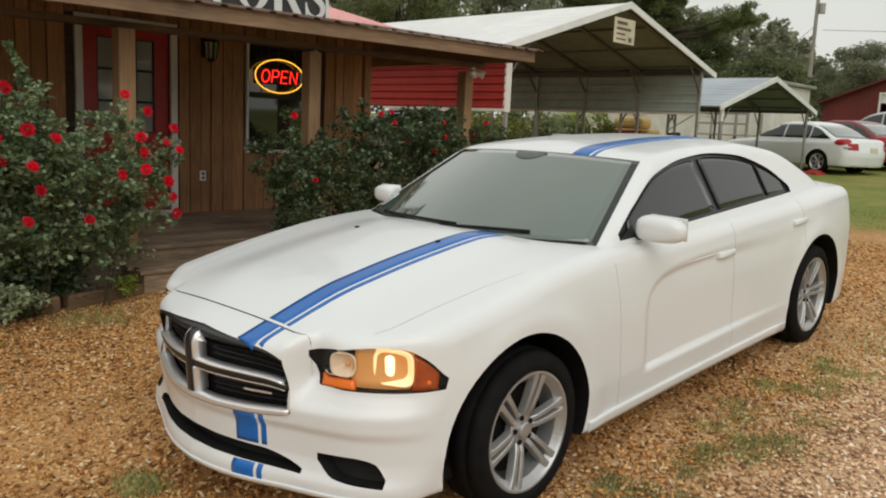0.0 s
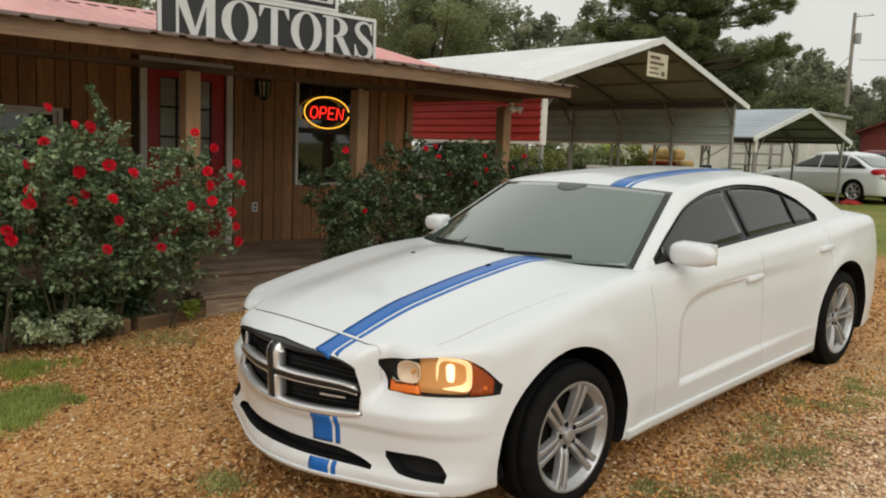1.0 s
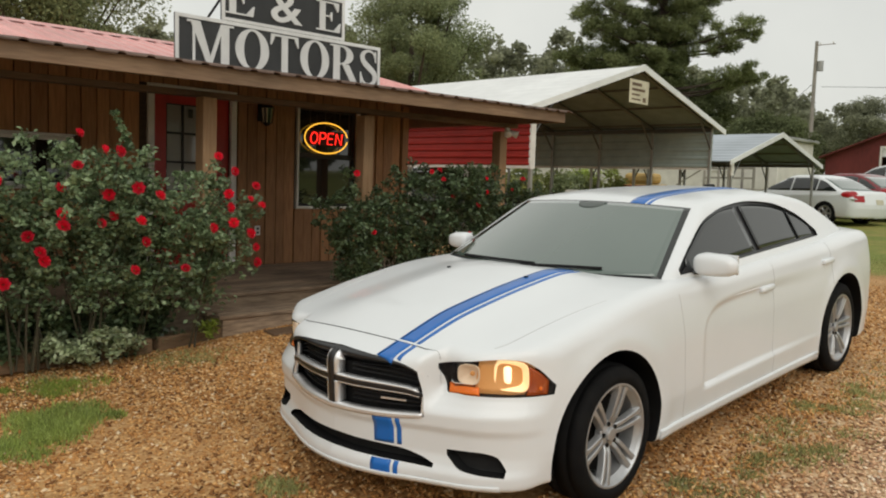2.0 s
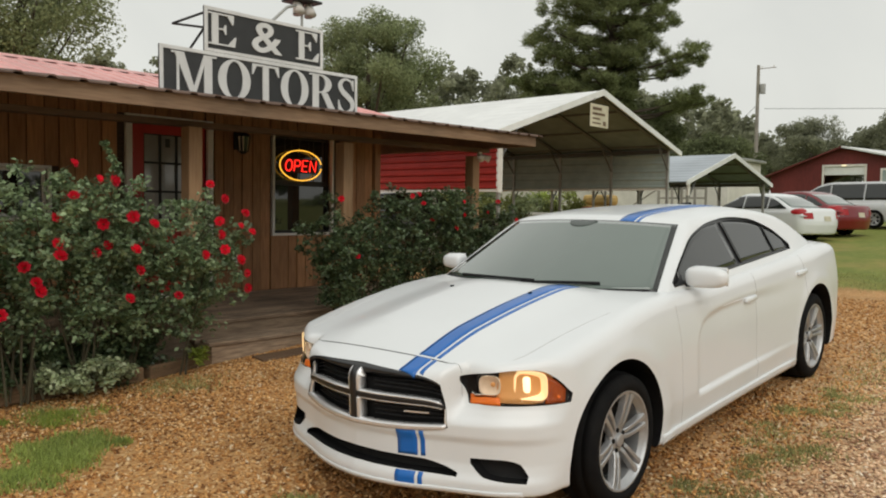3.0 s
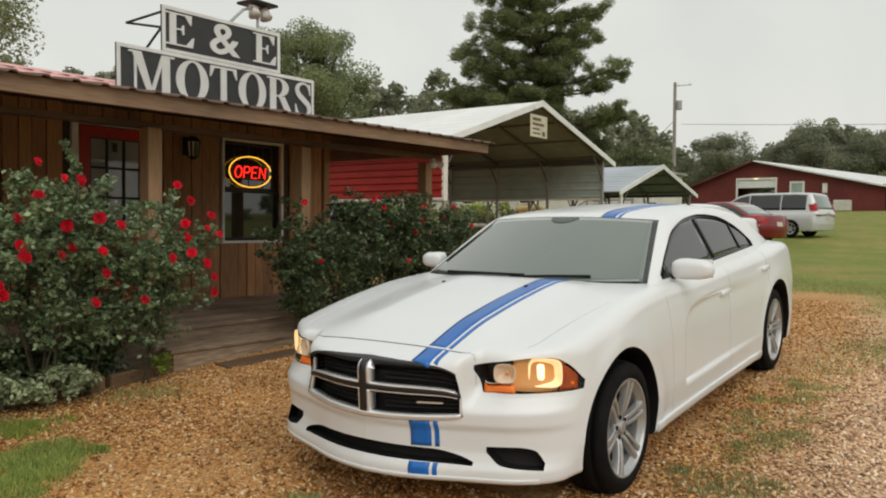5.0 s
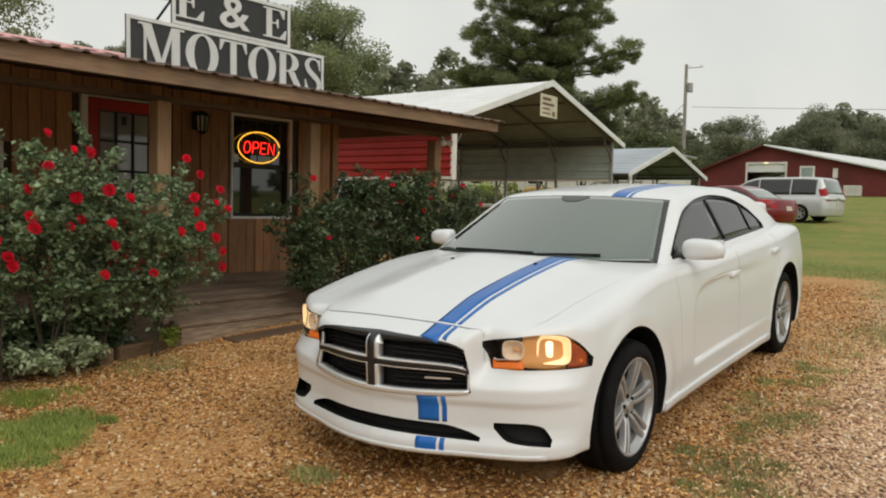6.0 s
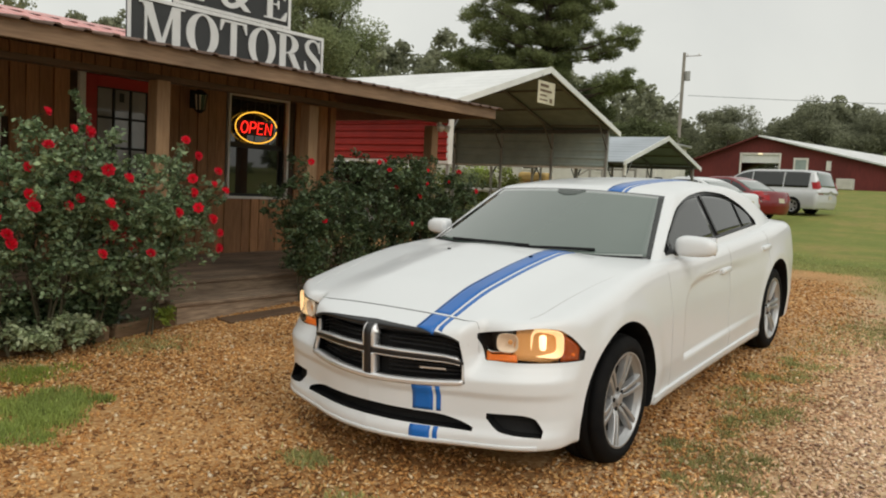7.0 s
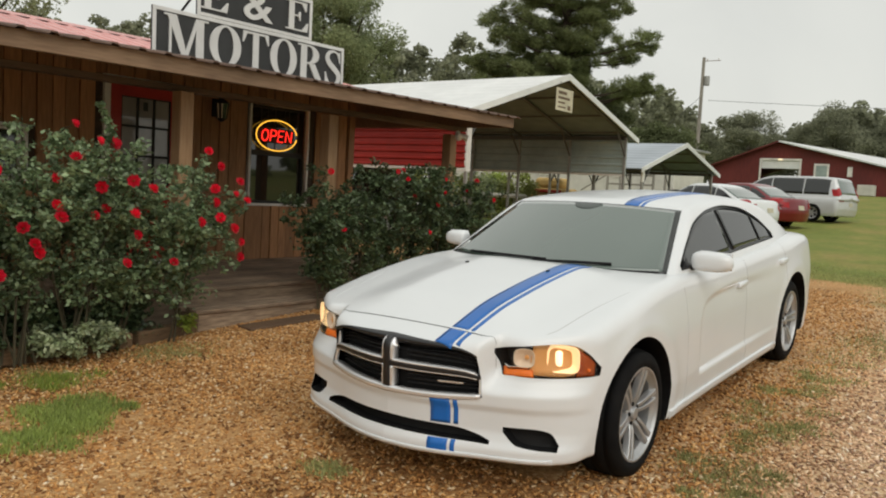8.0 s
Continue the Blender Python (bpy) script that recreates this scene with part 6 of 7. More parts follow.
# ---- barn, home and yard beyond ----
def make_barn():
    y0 = 64.0
    barn = thing("barn", "weathered red barn with white metal roof and open bay", "barn", at=(-12.0, y0, 2.2))
    x0, x1, xp, zp, ze0, ze1, d = -8.2, 10.5, -2.8, 4.6, 2.55, 1.45, 16.0
    base = -0.4
    o = (-4.1, -1.2, 3.15)
    bm = B()

    def zroof(x):
        return ze0 + (zp - ze0) * (x - x0) / (xp - x0) if x < xp else zp + (ze1 - zp) * (x - xp) / (x1 - xp)
    for a, b in ((x0, o[0]), (o[1], 6.6)):
        part("front_wall", prism(B(), [(a, base), (b, base), (b, zroof(b) - 0.05), (a, zroof(a) - 0.05)], "y", 0, 0.2), "barn_red", barn, "weathered red board front")
    prism(bm, [(o[0], o[2]), (o[1], o[2]), (o[1], zroof(o[1]) - 0.05), (xp, zp - 0.05), (o[0], zroof(o[0]) - 0.05)], "y", 0, 0.2)
    part("gable", bm, "barn_red", barn)
    for lo, hi in (((x0, 0.2, base), (x0 + 0.2, d, ze0 - 0.1)), ((x0 + 0.2, d - 0.2, base), (6.4, d, 2.4)), ((6.4, 0.2, base), (6.6, d, 2.6))):
        part("side_wall", box(B(), lo, hi), "barn_red", barn)
    for a, b, za, zb in ((x0 - 0.4, xp, zroof(x0) - 0.2, zp), (xp, x1 + 0.3, zp, zroof(x1) - 0.05)):
        bm = B()
        prism(bm, [(a, za), (b, zb), (b, zb + 0.12), (a, za + 0.12)], "y", -0.5, d + 0.3)
        if a > x0:
            # the white slope lifts towards its back edge, most at the low end
            for v in bm.verts:
                if v.co.y > 5:
                    v.co.z += 0.65 + 0.9 * (v.co.x - xp) / (x1 - xp)
        part("roof", bm, "white_metal" if a > x0 else "barn_red", barn, "white metal roof slope" if a > x0 else "")
    for a, b, z0, z1 in ((o[0] - 0.15, o[0], base, o[2] + 0.15), (o[1], o[1] + 0.15, base, o[2] + 0.15), (o[0], o[1], o[2], o[2] + 0.15)):
        part("bay_trim", box(B(), (a, -0.06, z0), (b, 0.02, z1), 0.01), "white_trim", barn)
    part("roller_door", box(B(), (o[0], 0.05, 2.5), (o[1], 0.12, o[2])), "white_metal", barn, "half-raised white roller door")
    part("bay_lamp", box(B(), (-2.8, -0.16, 3.17), (-2.5, -0.06, 3.27), 0.02), "bulb", barn, "small lit lamp")
    win = part("window", box(B(), (-0.1, -0.05, 1.75), (1.0, 0.01, 2.95), 0.01), "white_trim", barn)
    part("pane", box(B(), (0.05, -0.07, 1.9), (0.85, -0.052, 2.8)), "panel_inside", win)
    part("small_window", box(B(), (2.3, -0.05, 2.0), (2.65, 0.01, 2.75), 0.01), "white_trim", barn)
    for x in (8.4, 10.2):
        part("lean_to_post", box(B(), (x, 0.0, base), (x + 0.15, 0.15, 2.6)), "timber", barn)
    tub = box(B(), (0, 0, 0), (1.15, 0.9, 0.80), 0.04)
    ob = part("storage_bin", tub, "cream")
    ob.matrix_basis = pose(-8.6, 62.0, float(ground_z(np.array(-8.0), np.array(62.4))))
    tagged(ob, "pale storage bin standing before the barn", "bin")


make_barn()


def make_home():
    """Cream mobile home with wooden steps behind the small carport."""
    home = thing("mobile_home", "cream mobile home with a wooden railing", "house", at=(-17.0, 33.0, 1.0))
    part("wall", box(B(), (-7.0, -1.5, 0.3), (6.0, 2.5, 2.9), 0.02), "cream", home)
    part("roof", box(B(), (-7.2, -1.7, 2.92), (6.2, 2.7, 3.05), 0.03), "galv", home)
    part("skirt", box(B(), (-6.95, -1.45, -0.4), (5.95, 2.45, 0.298)), "timber", home)
    for x in (-4.5, -1.0, 3.0):
        w = part("window", box(B(), (x, -1.54, 1.5), (x + 1.0, -1.49, 2.4), 0.01), "white_trim", home)
        part("pane", box(B(), (x + 0.08, -1.56, 1.58), (x + 0.92, -1.542, 2.32)), "pane", w)
    porch = thing("wooden_steps", "grey wooden steps with handrail by the home", "steps", at=(-13.5, 28.5, 0.95))
    for k in range(4):
        part("tread", box(B(), (-0.6 + 0.3 * k, 0, 0.18 * k), (-0.28 + 0.3 * k, 1.2, 0.18 * k + 0.05), 0.005), "grey_wood", porch)
    part("landing", box(B(), (0.6, 0, 0.72), (2.8, 1.4, 0.78), 0.005), "grey_wood", porch)
    for x in (0.65, 1.7, 2.75):
        for y in (0.04, 1.36):
            part("post", box(B(), (x - 0.045, y - 0.045, -0.1), (x + 0.045, y + 0.045, 1.65), 0.005), "grey_wood", porch)
    for z in (1.2, 1.6):
        part("rail", box(B(), (0.6, 0.0, z - 0.05), (2.8, 0.05, z + 0.03), 0.005), "grey_wood", porch)
    part("hand_rail", tube(B(), [(-0.6, 0.02, 0.85), (0.65, 0.02, 1.6)], 0.035, 4), "grey_wood", porch)


make_home()


def make_yard_things():
    cart = thing("yellow_machine", "faded yellow yard machine behind the carport", "machine", at=(-12.2, 22.4, 0.62))
    part("body", box(B(), (-0.9, -0.5, 0.45), (0.9, 0.5, 1.12), 0.12), "yellow", cart)
    part("bonnet", box(B(), (-0.5, -0.4, 1.12), (0.6, 0.4, 1.50), 0.12), "yellow", cart)
    for x in (-0.6, 0.6):
        for y in (-0.55, 0.55):
            part("tyre", cyl(B(), (x, y - 0.1, 0.33), (x, y + 0.1, 0.33), 0.33, n=24), "rubber", cart)
    part("bumper", box(B(), (-0.7, -0.56, 0.95), (0.7, -0.502, 1.06), 0.02), "red_siding", cart, "red bumper strip")
    table = thing("yard_table", "pale table with a thick rounded top in the yard", "table", at=(-12.45, 19.5, 0.55))
    part("tabletop", box(B(), (-0.74, -0.4, 0.76), (0.74, 0.4, 0.90), 0.06), "cream", table)
    for x in (-0.62, 0.62):
        for y in (-0.3, 0.3):
            part("leg", cyl(B(), (x, y, -0.02), (x, y, 0.77), 0.02, n=10), "galv", table)
    bm = B()
    bmesh.ops.create_icosphere(bm, subdivisions=3, radius=0.3)
    for v in bm.verts:
        v.co *= 1 + 0.35 * noise.noise(v.co * 7)
        v.co.z = max(v.co.z * 0.45, -0.06)
    ob = part("red_tarp", bm, "red_siding", smooth=True)
    ob.matrix_basis = pose(-5.75, 21.9, 0.625)
    tagged(ob, "crumpled red tarp at the carport leg", "tarp")


make_yard_things()


def make_pole():
    pole = thing("utility_pole", "tall wooden utility pole with a transformer", "pole", at=(-22.4, 66.5, 2.2))
    part("mast", cyl(B(), (0, 0, -0.3), (0, 0, 12.15), 0.19, 0.13, 14), "grey_wood", pole, "weathered grey pole")
    part("arm", box(B(), (-0.1, -0.03, 11.80), (1.5, 0.03, 11.85), 0.01), "timber", pole)
    part("transformer", cyl(B(), (0.40, 0, 9.7), (0.40, 0, 10.5), 0.24, n=18), "galv", pole, "grey transformer can")
    for x in (0.3, 1.3):
        part("insulator", cyl(B(), (x, 0, 11.86), (x, 0, 12.02), 0.05, n=10), "white_trim", pole)

    def wire(a, b, sag, label):
        pts = []
        for k in range(25):
            t = k / 24
            p = Vector(a).lerp(Vector(b), t)
            pts.append((p.x, p.y, p.z - sag * 4 * t * (1 - t)))
        tagged(part("power_line", tube(B(), pts, 0.018, 5), "iron"), label, "cable")
    wire((-21.8, 66.5, 10.6), (70, 95, 11.5), 1.2, "thin dark power line from the utility pole")
    wire((-22.4, 66.5, 11.0), (-27.0, 60.0, 4.8), 0.3, "thin dark service wire slanting down from the pole")


make_pole()


# ---- plants ----
def from_arrays(name, verts, faces, material, parent=None, label=""):
    """A mesh from vertex and face arrays, faces all of one size."""
    me = bpy.data.meshes.new(name)
    n, k = faces.shape
    me.vertices.add(len(verts))
    me.vertices.foreach_set("co", np.asarray(verts, np.float32).ravel())
    me.loops.add(n * k)
    me.loops.foreach_set("vertex_index", faces.astype(np.int32).ravel())
    me.polygons.add(n)
    me.polygons.foreach_set("loop_start", np.arange(0, n * k, k, dtype=np.int32))
    me.update(calc_edges=True)
    me.materials.append(M[material] if isinstance(material, str) else material)
    ob = new(name, me)
    ob.parent = parent
    return tagged(ob, label)


def unit(rng, n):
    v = rng.normal(size=(n, 3))
    return v / np.linalg.norm(v, axis=1, keepdims=True)


def leaves(rng, centres, long, wide, up=0.0):
    """Folded leaves, two triangles on each side of a middle rib, at the given places."""
    n = len(centres)
    a = unit(rng, n)
    a[:, 2] *= 0.6
    a /= np.linalg.norm(a, axis=1, keepdims=True)
    nrm = unit(rng, n)
    nrm[:, 2] = np.abs(nrm[:, 2]) + up
    b = np.cross(a, nrm)
    b /= np.maximum(np.linalg.norm(b, axis=1, keepdims=True), 1e-6)
    c = np.cross(b, a)
    s = rng.uniform(0.65, 1.3, (n, 1))
    L, W = long * s / 2, wide * s / 2
    v = np.stack([centres - a * L, centres + b * W + c * W * 0.35, centres + a * L, centres - b * W + c * W * 0.35], 1).reshape(-1, 3)
    i = np.arange(n)[:, None] * 4
    f = np.concatenate([i + np.array([[0, 1, 2]]), i + np.array([[0, 2, 3]])], 0)
    return v, f


def clumps(rng, middles, sizes, each):
    """Places scattered round the middles of clumps, denser at each clump's skin."""
    k = rng.integers(0, len(middles), each)
    d = unit(rng, each) * (rng.uniform(0, 1, (each, 1)) ** 0.45)
    return np.asarray(middles)[k] + d * np.asarray(sizes)[k][:, None] * np.array([1, 1, 0.8])


def blossom_mesh():
    """One open rose: three rings of cupped petals."""
    bm = B()
    for ring, (n, r, tilt, size) in enumerate(((7, 0.014, 0.30, 0.038), (7, 0.012, 0.75, 0.036), (5, 0.009, 1.1, 0.034), (4, 0.004, 1.4, 0.030))):
        for k in range(n):
            a = 2 * math.pi * (k + 0.5 * ring) / n
            d, t = Vector((math.cos(a), math.sin(a), 0)), Vector((-math.sin(a), math.cos(a), 0))
            out = (d * math.cos(tilt) + Vector((0, 0, 1)) * math.sin(tilt))
            base = d * r + Vector((0, 0, 0.006 * ring))
            p = [base - t * size * 0.25, base + t * size * 0.25, base + out * size * 0.6 + t * size * 0.5, base + out * size + t * size * 0.2 + Vector((0, 0, 0.004)),
                 base + out * size - t * size * 0.2 + Vector((0, 0, 0.004)), base + out * size * 0.6 - t * size * 0.5]
            vs = [bm.verts.new(q) for q in p]
            bm.faces.new((vs[0], vs[1], vs[2], vs[5]))
            bm.faces.new((vs[5], vs[2], vs[3], vs[4]))
    me = bpy.data.meshes.new("blossom")
    bm.to_mesh(me)
    bm.free()
    me.materials.append(M["petal"])
    return me


BLOSSOM = blossom_mesh()


def rose_bush(label, x, y0, y1, z1, fat, blooms, bloom_x, n, seed, stray, leaf="rose_leaf", open_=1.0, low=0.34):
    """Arching canes from a few feet in the bed, leafy along their upper parts and nearly bare below; sprays reach past the crown."""
    rng = np.random.default_rng(seed)
    bush = thing("rose_bush", label, "bush", at=(x, (y0 + y1) / 2, 0.02))
    h = (y1 - y0) / 2
    mids, size, weight = [], [], []
    feet = [(rng.uniform(-0.12, 0.12), h * f) for f in np.linspace(-0.75, 0.75, 6)]
    for k in range(stray):
        y = rng.uniform(-1, 1)
        crown = z1 * (0.95 - 0.24 * abs(y) ** 2.5) * rng.uniform(0.55, 1.04) ** 0.7
        reach = fat * math.sqrt(max(1 - 0.6 * abs(y) ** 3, 0.15)) * rng.uniform(-1, 1.05)
        fx, fy = min(feet, key=lambda q: abs(q[1] - y * h) + rng.uniform(0, 0.5))
        foot = Vector((fx + rng.normal() * 0.04, fy + rng.normal() * 0.06, 0))
        tip = Vector((reach, y * h, float(crown)))
        bend = foot.lerp(tip, 0.55) + Vector((0, 0, 0.22 * crown)) + Vector(rng.normal(size=3)) * 0.05
        line = [(1 - u) ** 2 * foot + 2 * u * (1 - u) * bend + u * u * tip for u in (i / 7 for i in range(8))]
        if k < 34:
            part("cane", tube(B(), line, [0.010, 0.009, 0.008, 0.007, 0.006, 0.005, 0.004, 0.002], 5), "stem", bush)
        for u in (0.3, 0.42, 0.54, 0.66, 0.78, 0.9, 1.0):
            q = (1 - u) ** 2 * foot + 2 * u * (1 - u) * bend + u * u * tip
            if q.z < low and rng.random() < 0.75:
                continue
            mids.append(tuple(q + Vector(rng.normal(size=3)) * 0.05))
            size.append(rng.uniform(0.06, 0.15) * (1.15 - 0.45 * u))
    # loose sprays past the outline
    for _ in range(16):
        a = Vector(mids[rng.integers(len(mids))])
        d = Vector((rng.normal() * 0.5, rng.normal(), abs(rng.normal()) * 0.8)).normalized()
        for j in range(4):
            mids.append(tuple(a + d * 0.07 * (j + 1)))
            size.append(0.05 - 0.006 * j)
        part("cane", tube(B(), [a, a + d * 0.16, a + d * 0.31], [0.004, 0.003, 0.002], 5), "stem", bush)
    # every bloom sits at the end of a leafy spray
    places = [(bloom_x - x + rng.uniform(-0.12, 0.08), y - (y0 + y1) / 2, z - 0.02) for y, z in blooms]
    for q in places:
        q = Vector(q)
        near = min((Vector(m) for m in mids[:stray * 5]), key=lambda m: (m - q).length + 0.8 * max(m.z - q.z, 0))
        part("cane", tube(B(), [near, near.lerp(q, 0.6) + Vector((0, 0, 0.02)), q - Vector((0.02, 0, 0.012))], [0.004, 0.003, 0.002], 5), "stem", bush)
        for u in (0.35, 0.6, 0.85):
            mids.append(tuple(near.lerp(q, u) + Vector(rng.normal(size=3)) * 0.03 - Vector((0.05, 0, 0.05))))
            size.append(0.085 - 0.02 * u)
    v, f = leaves(rng, clumps(rng, mids, size, n), 0.046, 0.029, 0.3)
    from_arrays("foliage", v, f, leaf, bush, "dense green rose leaves")
    for q in places:
        s = rng.uniform(0.75, 1.0) * open_
        m = pose(*q, rng.uniform(-35, 35), rng.uniform(35, 95), rng.uniform(-40, 40))
        share("blossom", BLOSSOM, bush, m @ Matrix.Diagonal((s, s, s, 1)))
    return bush


BLOOMS = [(-0.94, 1.76), (-0.79, 1.65), (-0.7, 1.64), (-1.01, 1.52), (-1.07, 1.37), (-0.72, 1.32), (-0.58, 1.38), (-0.4, 1.32), (-1.07, 1.18), (-1.12, 1.1), (-0.69, 1.16), (-0.56, 1.13),
          (-0.79, 1.11), (-0.49, 0.97), (-1.29, 1.02), (-1.22, 0.91), (-1.2, 0.85), (-0.16, 0.75), (-0.58, 0.76), (0.06, 1.07), (0.25, 1.34), (0.4, 1.3), (0.51, 1.41), (0.3, 1.53), (0.07, 1.64),
          (0.27, 1.23), (0.25, 1.11), (0.46, 1.01), (0.42, 0.91), (0.51, 0.77), (0.48, 1.25), (-1.5, 1.4), (-1.62, 1.1), (-1.75, 1.5), (-1.45, 0.7)]
FAR_BLOOMS = [(2.64, 1.61), (2.91, 1.63), (2.84, 1.53), (3.5, 1.56), (3.68, 1.41), (4.14, 1.45), (4.26, 1.57), (3.43, 1.26), (3.25, 0.95), (1.67, 1.56), (1.98, 0.98), (4.5, 1.35), (3.1, 1.35)]
rose_bush("large rose bush with many red blooms beside the porch", -3.36, -2.5, 0.50, 1.72, 0.42, BLOOMS, -2.95, 36000, 3, 135, low=0.38)
rose_bush("dense dark rose bush with few red blooms by the porch", -3.45, 1.62, 4.95, 1.74, 0.38, FAR_BLOOMS, -3.12, 36000, 5, 135, "dark_rose_leaf", 0.72, 0.2)


def low_plants():
    rng = np.random.default_rng(8)
    pale = thing("shrub", "low shrub with pale variegated leaves in the bed", "shrub", at=(-3.22, -0.72, 0.03))
    mids = [(rng.uniform(-0.17, 0.13), rng.uniform(-0.42, 0.34), rng.uniform(0.05, 0.24) * (1 - 0.4 * abs(rng.normal()) ** 2 * 0.3)) for _ in range(40)]
    v, f = leaves(rng, clumps(rng, mids, [0.075] * 40, 1900), 0.050, 0.026, 0.5)
    from_arrays("foliage", v, f, "pale_leaf", pale)
    for k in range(6):
        m = mids[k]
        part("stem", tube(B(), [(m[0] * 0.3, m[1] * 0.4, 0), m], 0.005, 5), "stem", pale)
    for k in range(8):
        y = -2.45 + 0.33 * k
        x = -3.50 - 0.16 * (k % 2)
        cover = thing("ground_cover", "dark leafy ivy covering the soil below the roses", "ivy", at=(x, y, 0.03), group="bed ivy")
        mids = [(rng.uniform(-0.18, 0.16), rng.uniform(-0.22, 0.22), rng.uniform(0.04, 0.36)) for _ in range(20)]
        v, f = leaves(rng, clumps(rng, mids, [0.10] * 20, 1300), 0.05, 0.032, 0.5)
        from_arrays("foliage", v, f, "dark_rose_leaf", cover)
        for j in range(3):
            part("stem", tube(B(), [(0, 0, 0), mids[j]], 0.004, 5), "stem", cover)
    weed = thing("weed", "small green weed growing at the timber edging", "weed", at=(-3.40, 0.30, 0.05))
    v, f = leaves(rng, clumps(rng, [(0, 0, 0.08), (0.03, 0.02, 0.16), (-0.02, -0.03, 0.12)], [0.08, 0.06, 0.07], 130), 0.06, 0.026, 0.4)
    from_arrays("foliage", v, f, "grass", weed)


low_plants()


def back_shrubs():
    """Untrimmed olive shrubs in the yard behind the carport."""
    rng = np.random.default_rng(17)
    for k in range(4, 12):
        a, r = math.radians(26.5 + 1.25 * k), 29.0 + 0.9 * (k % 2)
        x, y = 2.5 - r * math.sin(a), -3.9 + r * math.cos(a)
        z0 = float(ground_z(np.array(x), np.array(y)))
        bush = thing("shrub", "untrimmed olive green shrub in the yard behind the carport", "shrub", at=(x, y, z0), group="yard shrubs")
        h = rng.uniform(1.55, 2.05)
        mids = [(rng.uniform(-0.8, 0.8), rng.uniform(-0.9, 0.9), h * rng.uniform(0.15, 0.85)) for _ in range(26)]
        v, f = leaves(rng, clumps(rng, mids, [0.32] * 26, 1500), 0.14, 0.08, 0.3)
        from_arrays("foliage", v, f, "tuft" if k == 5 else "olive_leaf" if k % 3 else "oak", bush)
        for j in range(4):
            part("stem", tube(B(), [(mids[j][0] * 0.2, mids[j][1] * 0.2, 0), mids[j]], 0.015, 5), "stem", bush)


back_shrubs()


def blades(name, label, spots, n, height, seed, spread=0.02, material="grass"):
    """Grass blades scattered by a weight over patches (x, y, rx, ry)."""
    rng = np.random.default_rng(seed)
    pts = []
    for x, y, rx, ry, share_ in spots:
        m = int(n * share_)
        d = rng.normal(size=(m, 2)) * 0.5
        pts.append(np.stack([x + d[:, 0] * rx, y + d[:, 1] * ry], -1))
    p = np.concatenate(pts)
    z = ground_z(p[:, 0], p[:, 1]) + 0.0
    k = len(p)
    a = rng.uniform(0, 2 * math.pi, k)
    d = np.stack([np.cos(a), np.sin(a), np.zeros(k)], -1)
    lean = d[:, [1, 0, 2]] * np.array([-1, 1, 0]) * rng.normal(0, 0.45, (k, 1)) + d * rng.normal(0, 0.35, (k, 1))
    h = height * rng.uniform(0.4, 1.25, (k, 1))
    foot = np.concatenate([p, z[:, None]], 1)
    w = 0.0042 + 0.002 * rng.random((k, 1))
    tip = foot + (lean + np.array([0, 0, 1.0])) * h
    v = np.stack([foot - d * w, foot + d * w, tip], 1).reshape(-1, 3)
    f = np.arange(3 * k).reshape(-1, 3)
    ob = from_arrays(name, v, f, material)
    return tagged(ob, label, "grass", kind="stuff")


def ragged(seed, middle, rx, ry, n, share_):
    """Many small overlapping patches, which give a tuft an uneven outline."""
    rng = np.random.default_rng(seed)
    d = rng.normal(size=(n, 2))
    r = rng.uniform(0.07, 0.17, n)
    return [(middle[0] + d[i, 0] * rx * 0.62, middle[1] + d[i, 1] * ry * 0.62, r[i], r[i] * 0.8, share_ / n) for i in range(n)]


blades("grass_patch", "bright green grass tuft growing in the gravel",
       ragged(9, (-1.95, -1.50), 0.30, 0.22, 26, 0.70) + ragged(10, (-1.72, -1.86), 0.28, 0.20, 16, 0.30), 9500, 0.042, 11, material="tuft")
blades("grass_patch", "low thin grass growing at the bed edging", ragged(14, (-2.84, -1.18), 0.11, 0.17, 12, 1.0), 1500, 0.040, 15, material="grass")
blades("sparse_weeds", "sparse weeds and grass in the gravel drive",
       ragged(16, (1.36, 0.15), 0.20, 0.45, 12, 0.15) + ragged(17, (1.28, 1.25), 0.18, 0.65, 16, 0.20) + ragged(18, (1.22, 2.4), 0.16, 0.45, 10, 0.10) + [(1.2, 3.1, 0.3, 1.0, 0.05), (-2.95, -1.15, 0.35, 0.25, 0.07), (-0.33, -1.05, 0.13, 0.10, 0.06), (-3.1, -0.1, 0.35, 0.35, 0.10), (0.2, -1.3, 0.2, 0.1, 0.03), (2.3, 0.2, 0.4, 1.0, 0.04), (1.5, 4.1, 0.4, 0.7, 0.12)], 14000, 0.028, 12, material="weedy")
blades("lawn_edge", "short patchy lawn grass along the drive", [(2.15, 4.6, 0.45, 0.6, 0.2), (2.1, 6.0, 0.6, 1.0, 0.2), (1.6, 8.2, 0.8, 1.2, 0.25), (0.6, 10.0, 1.4, 1.0, 0.2), (-1.2, 11.2, 1.8, 1.2, 0.15)], 16000, 0.028, 13, material="weedy")


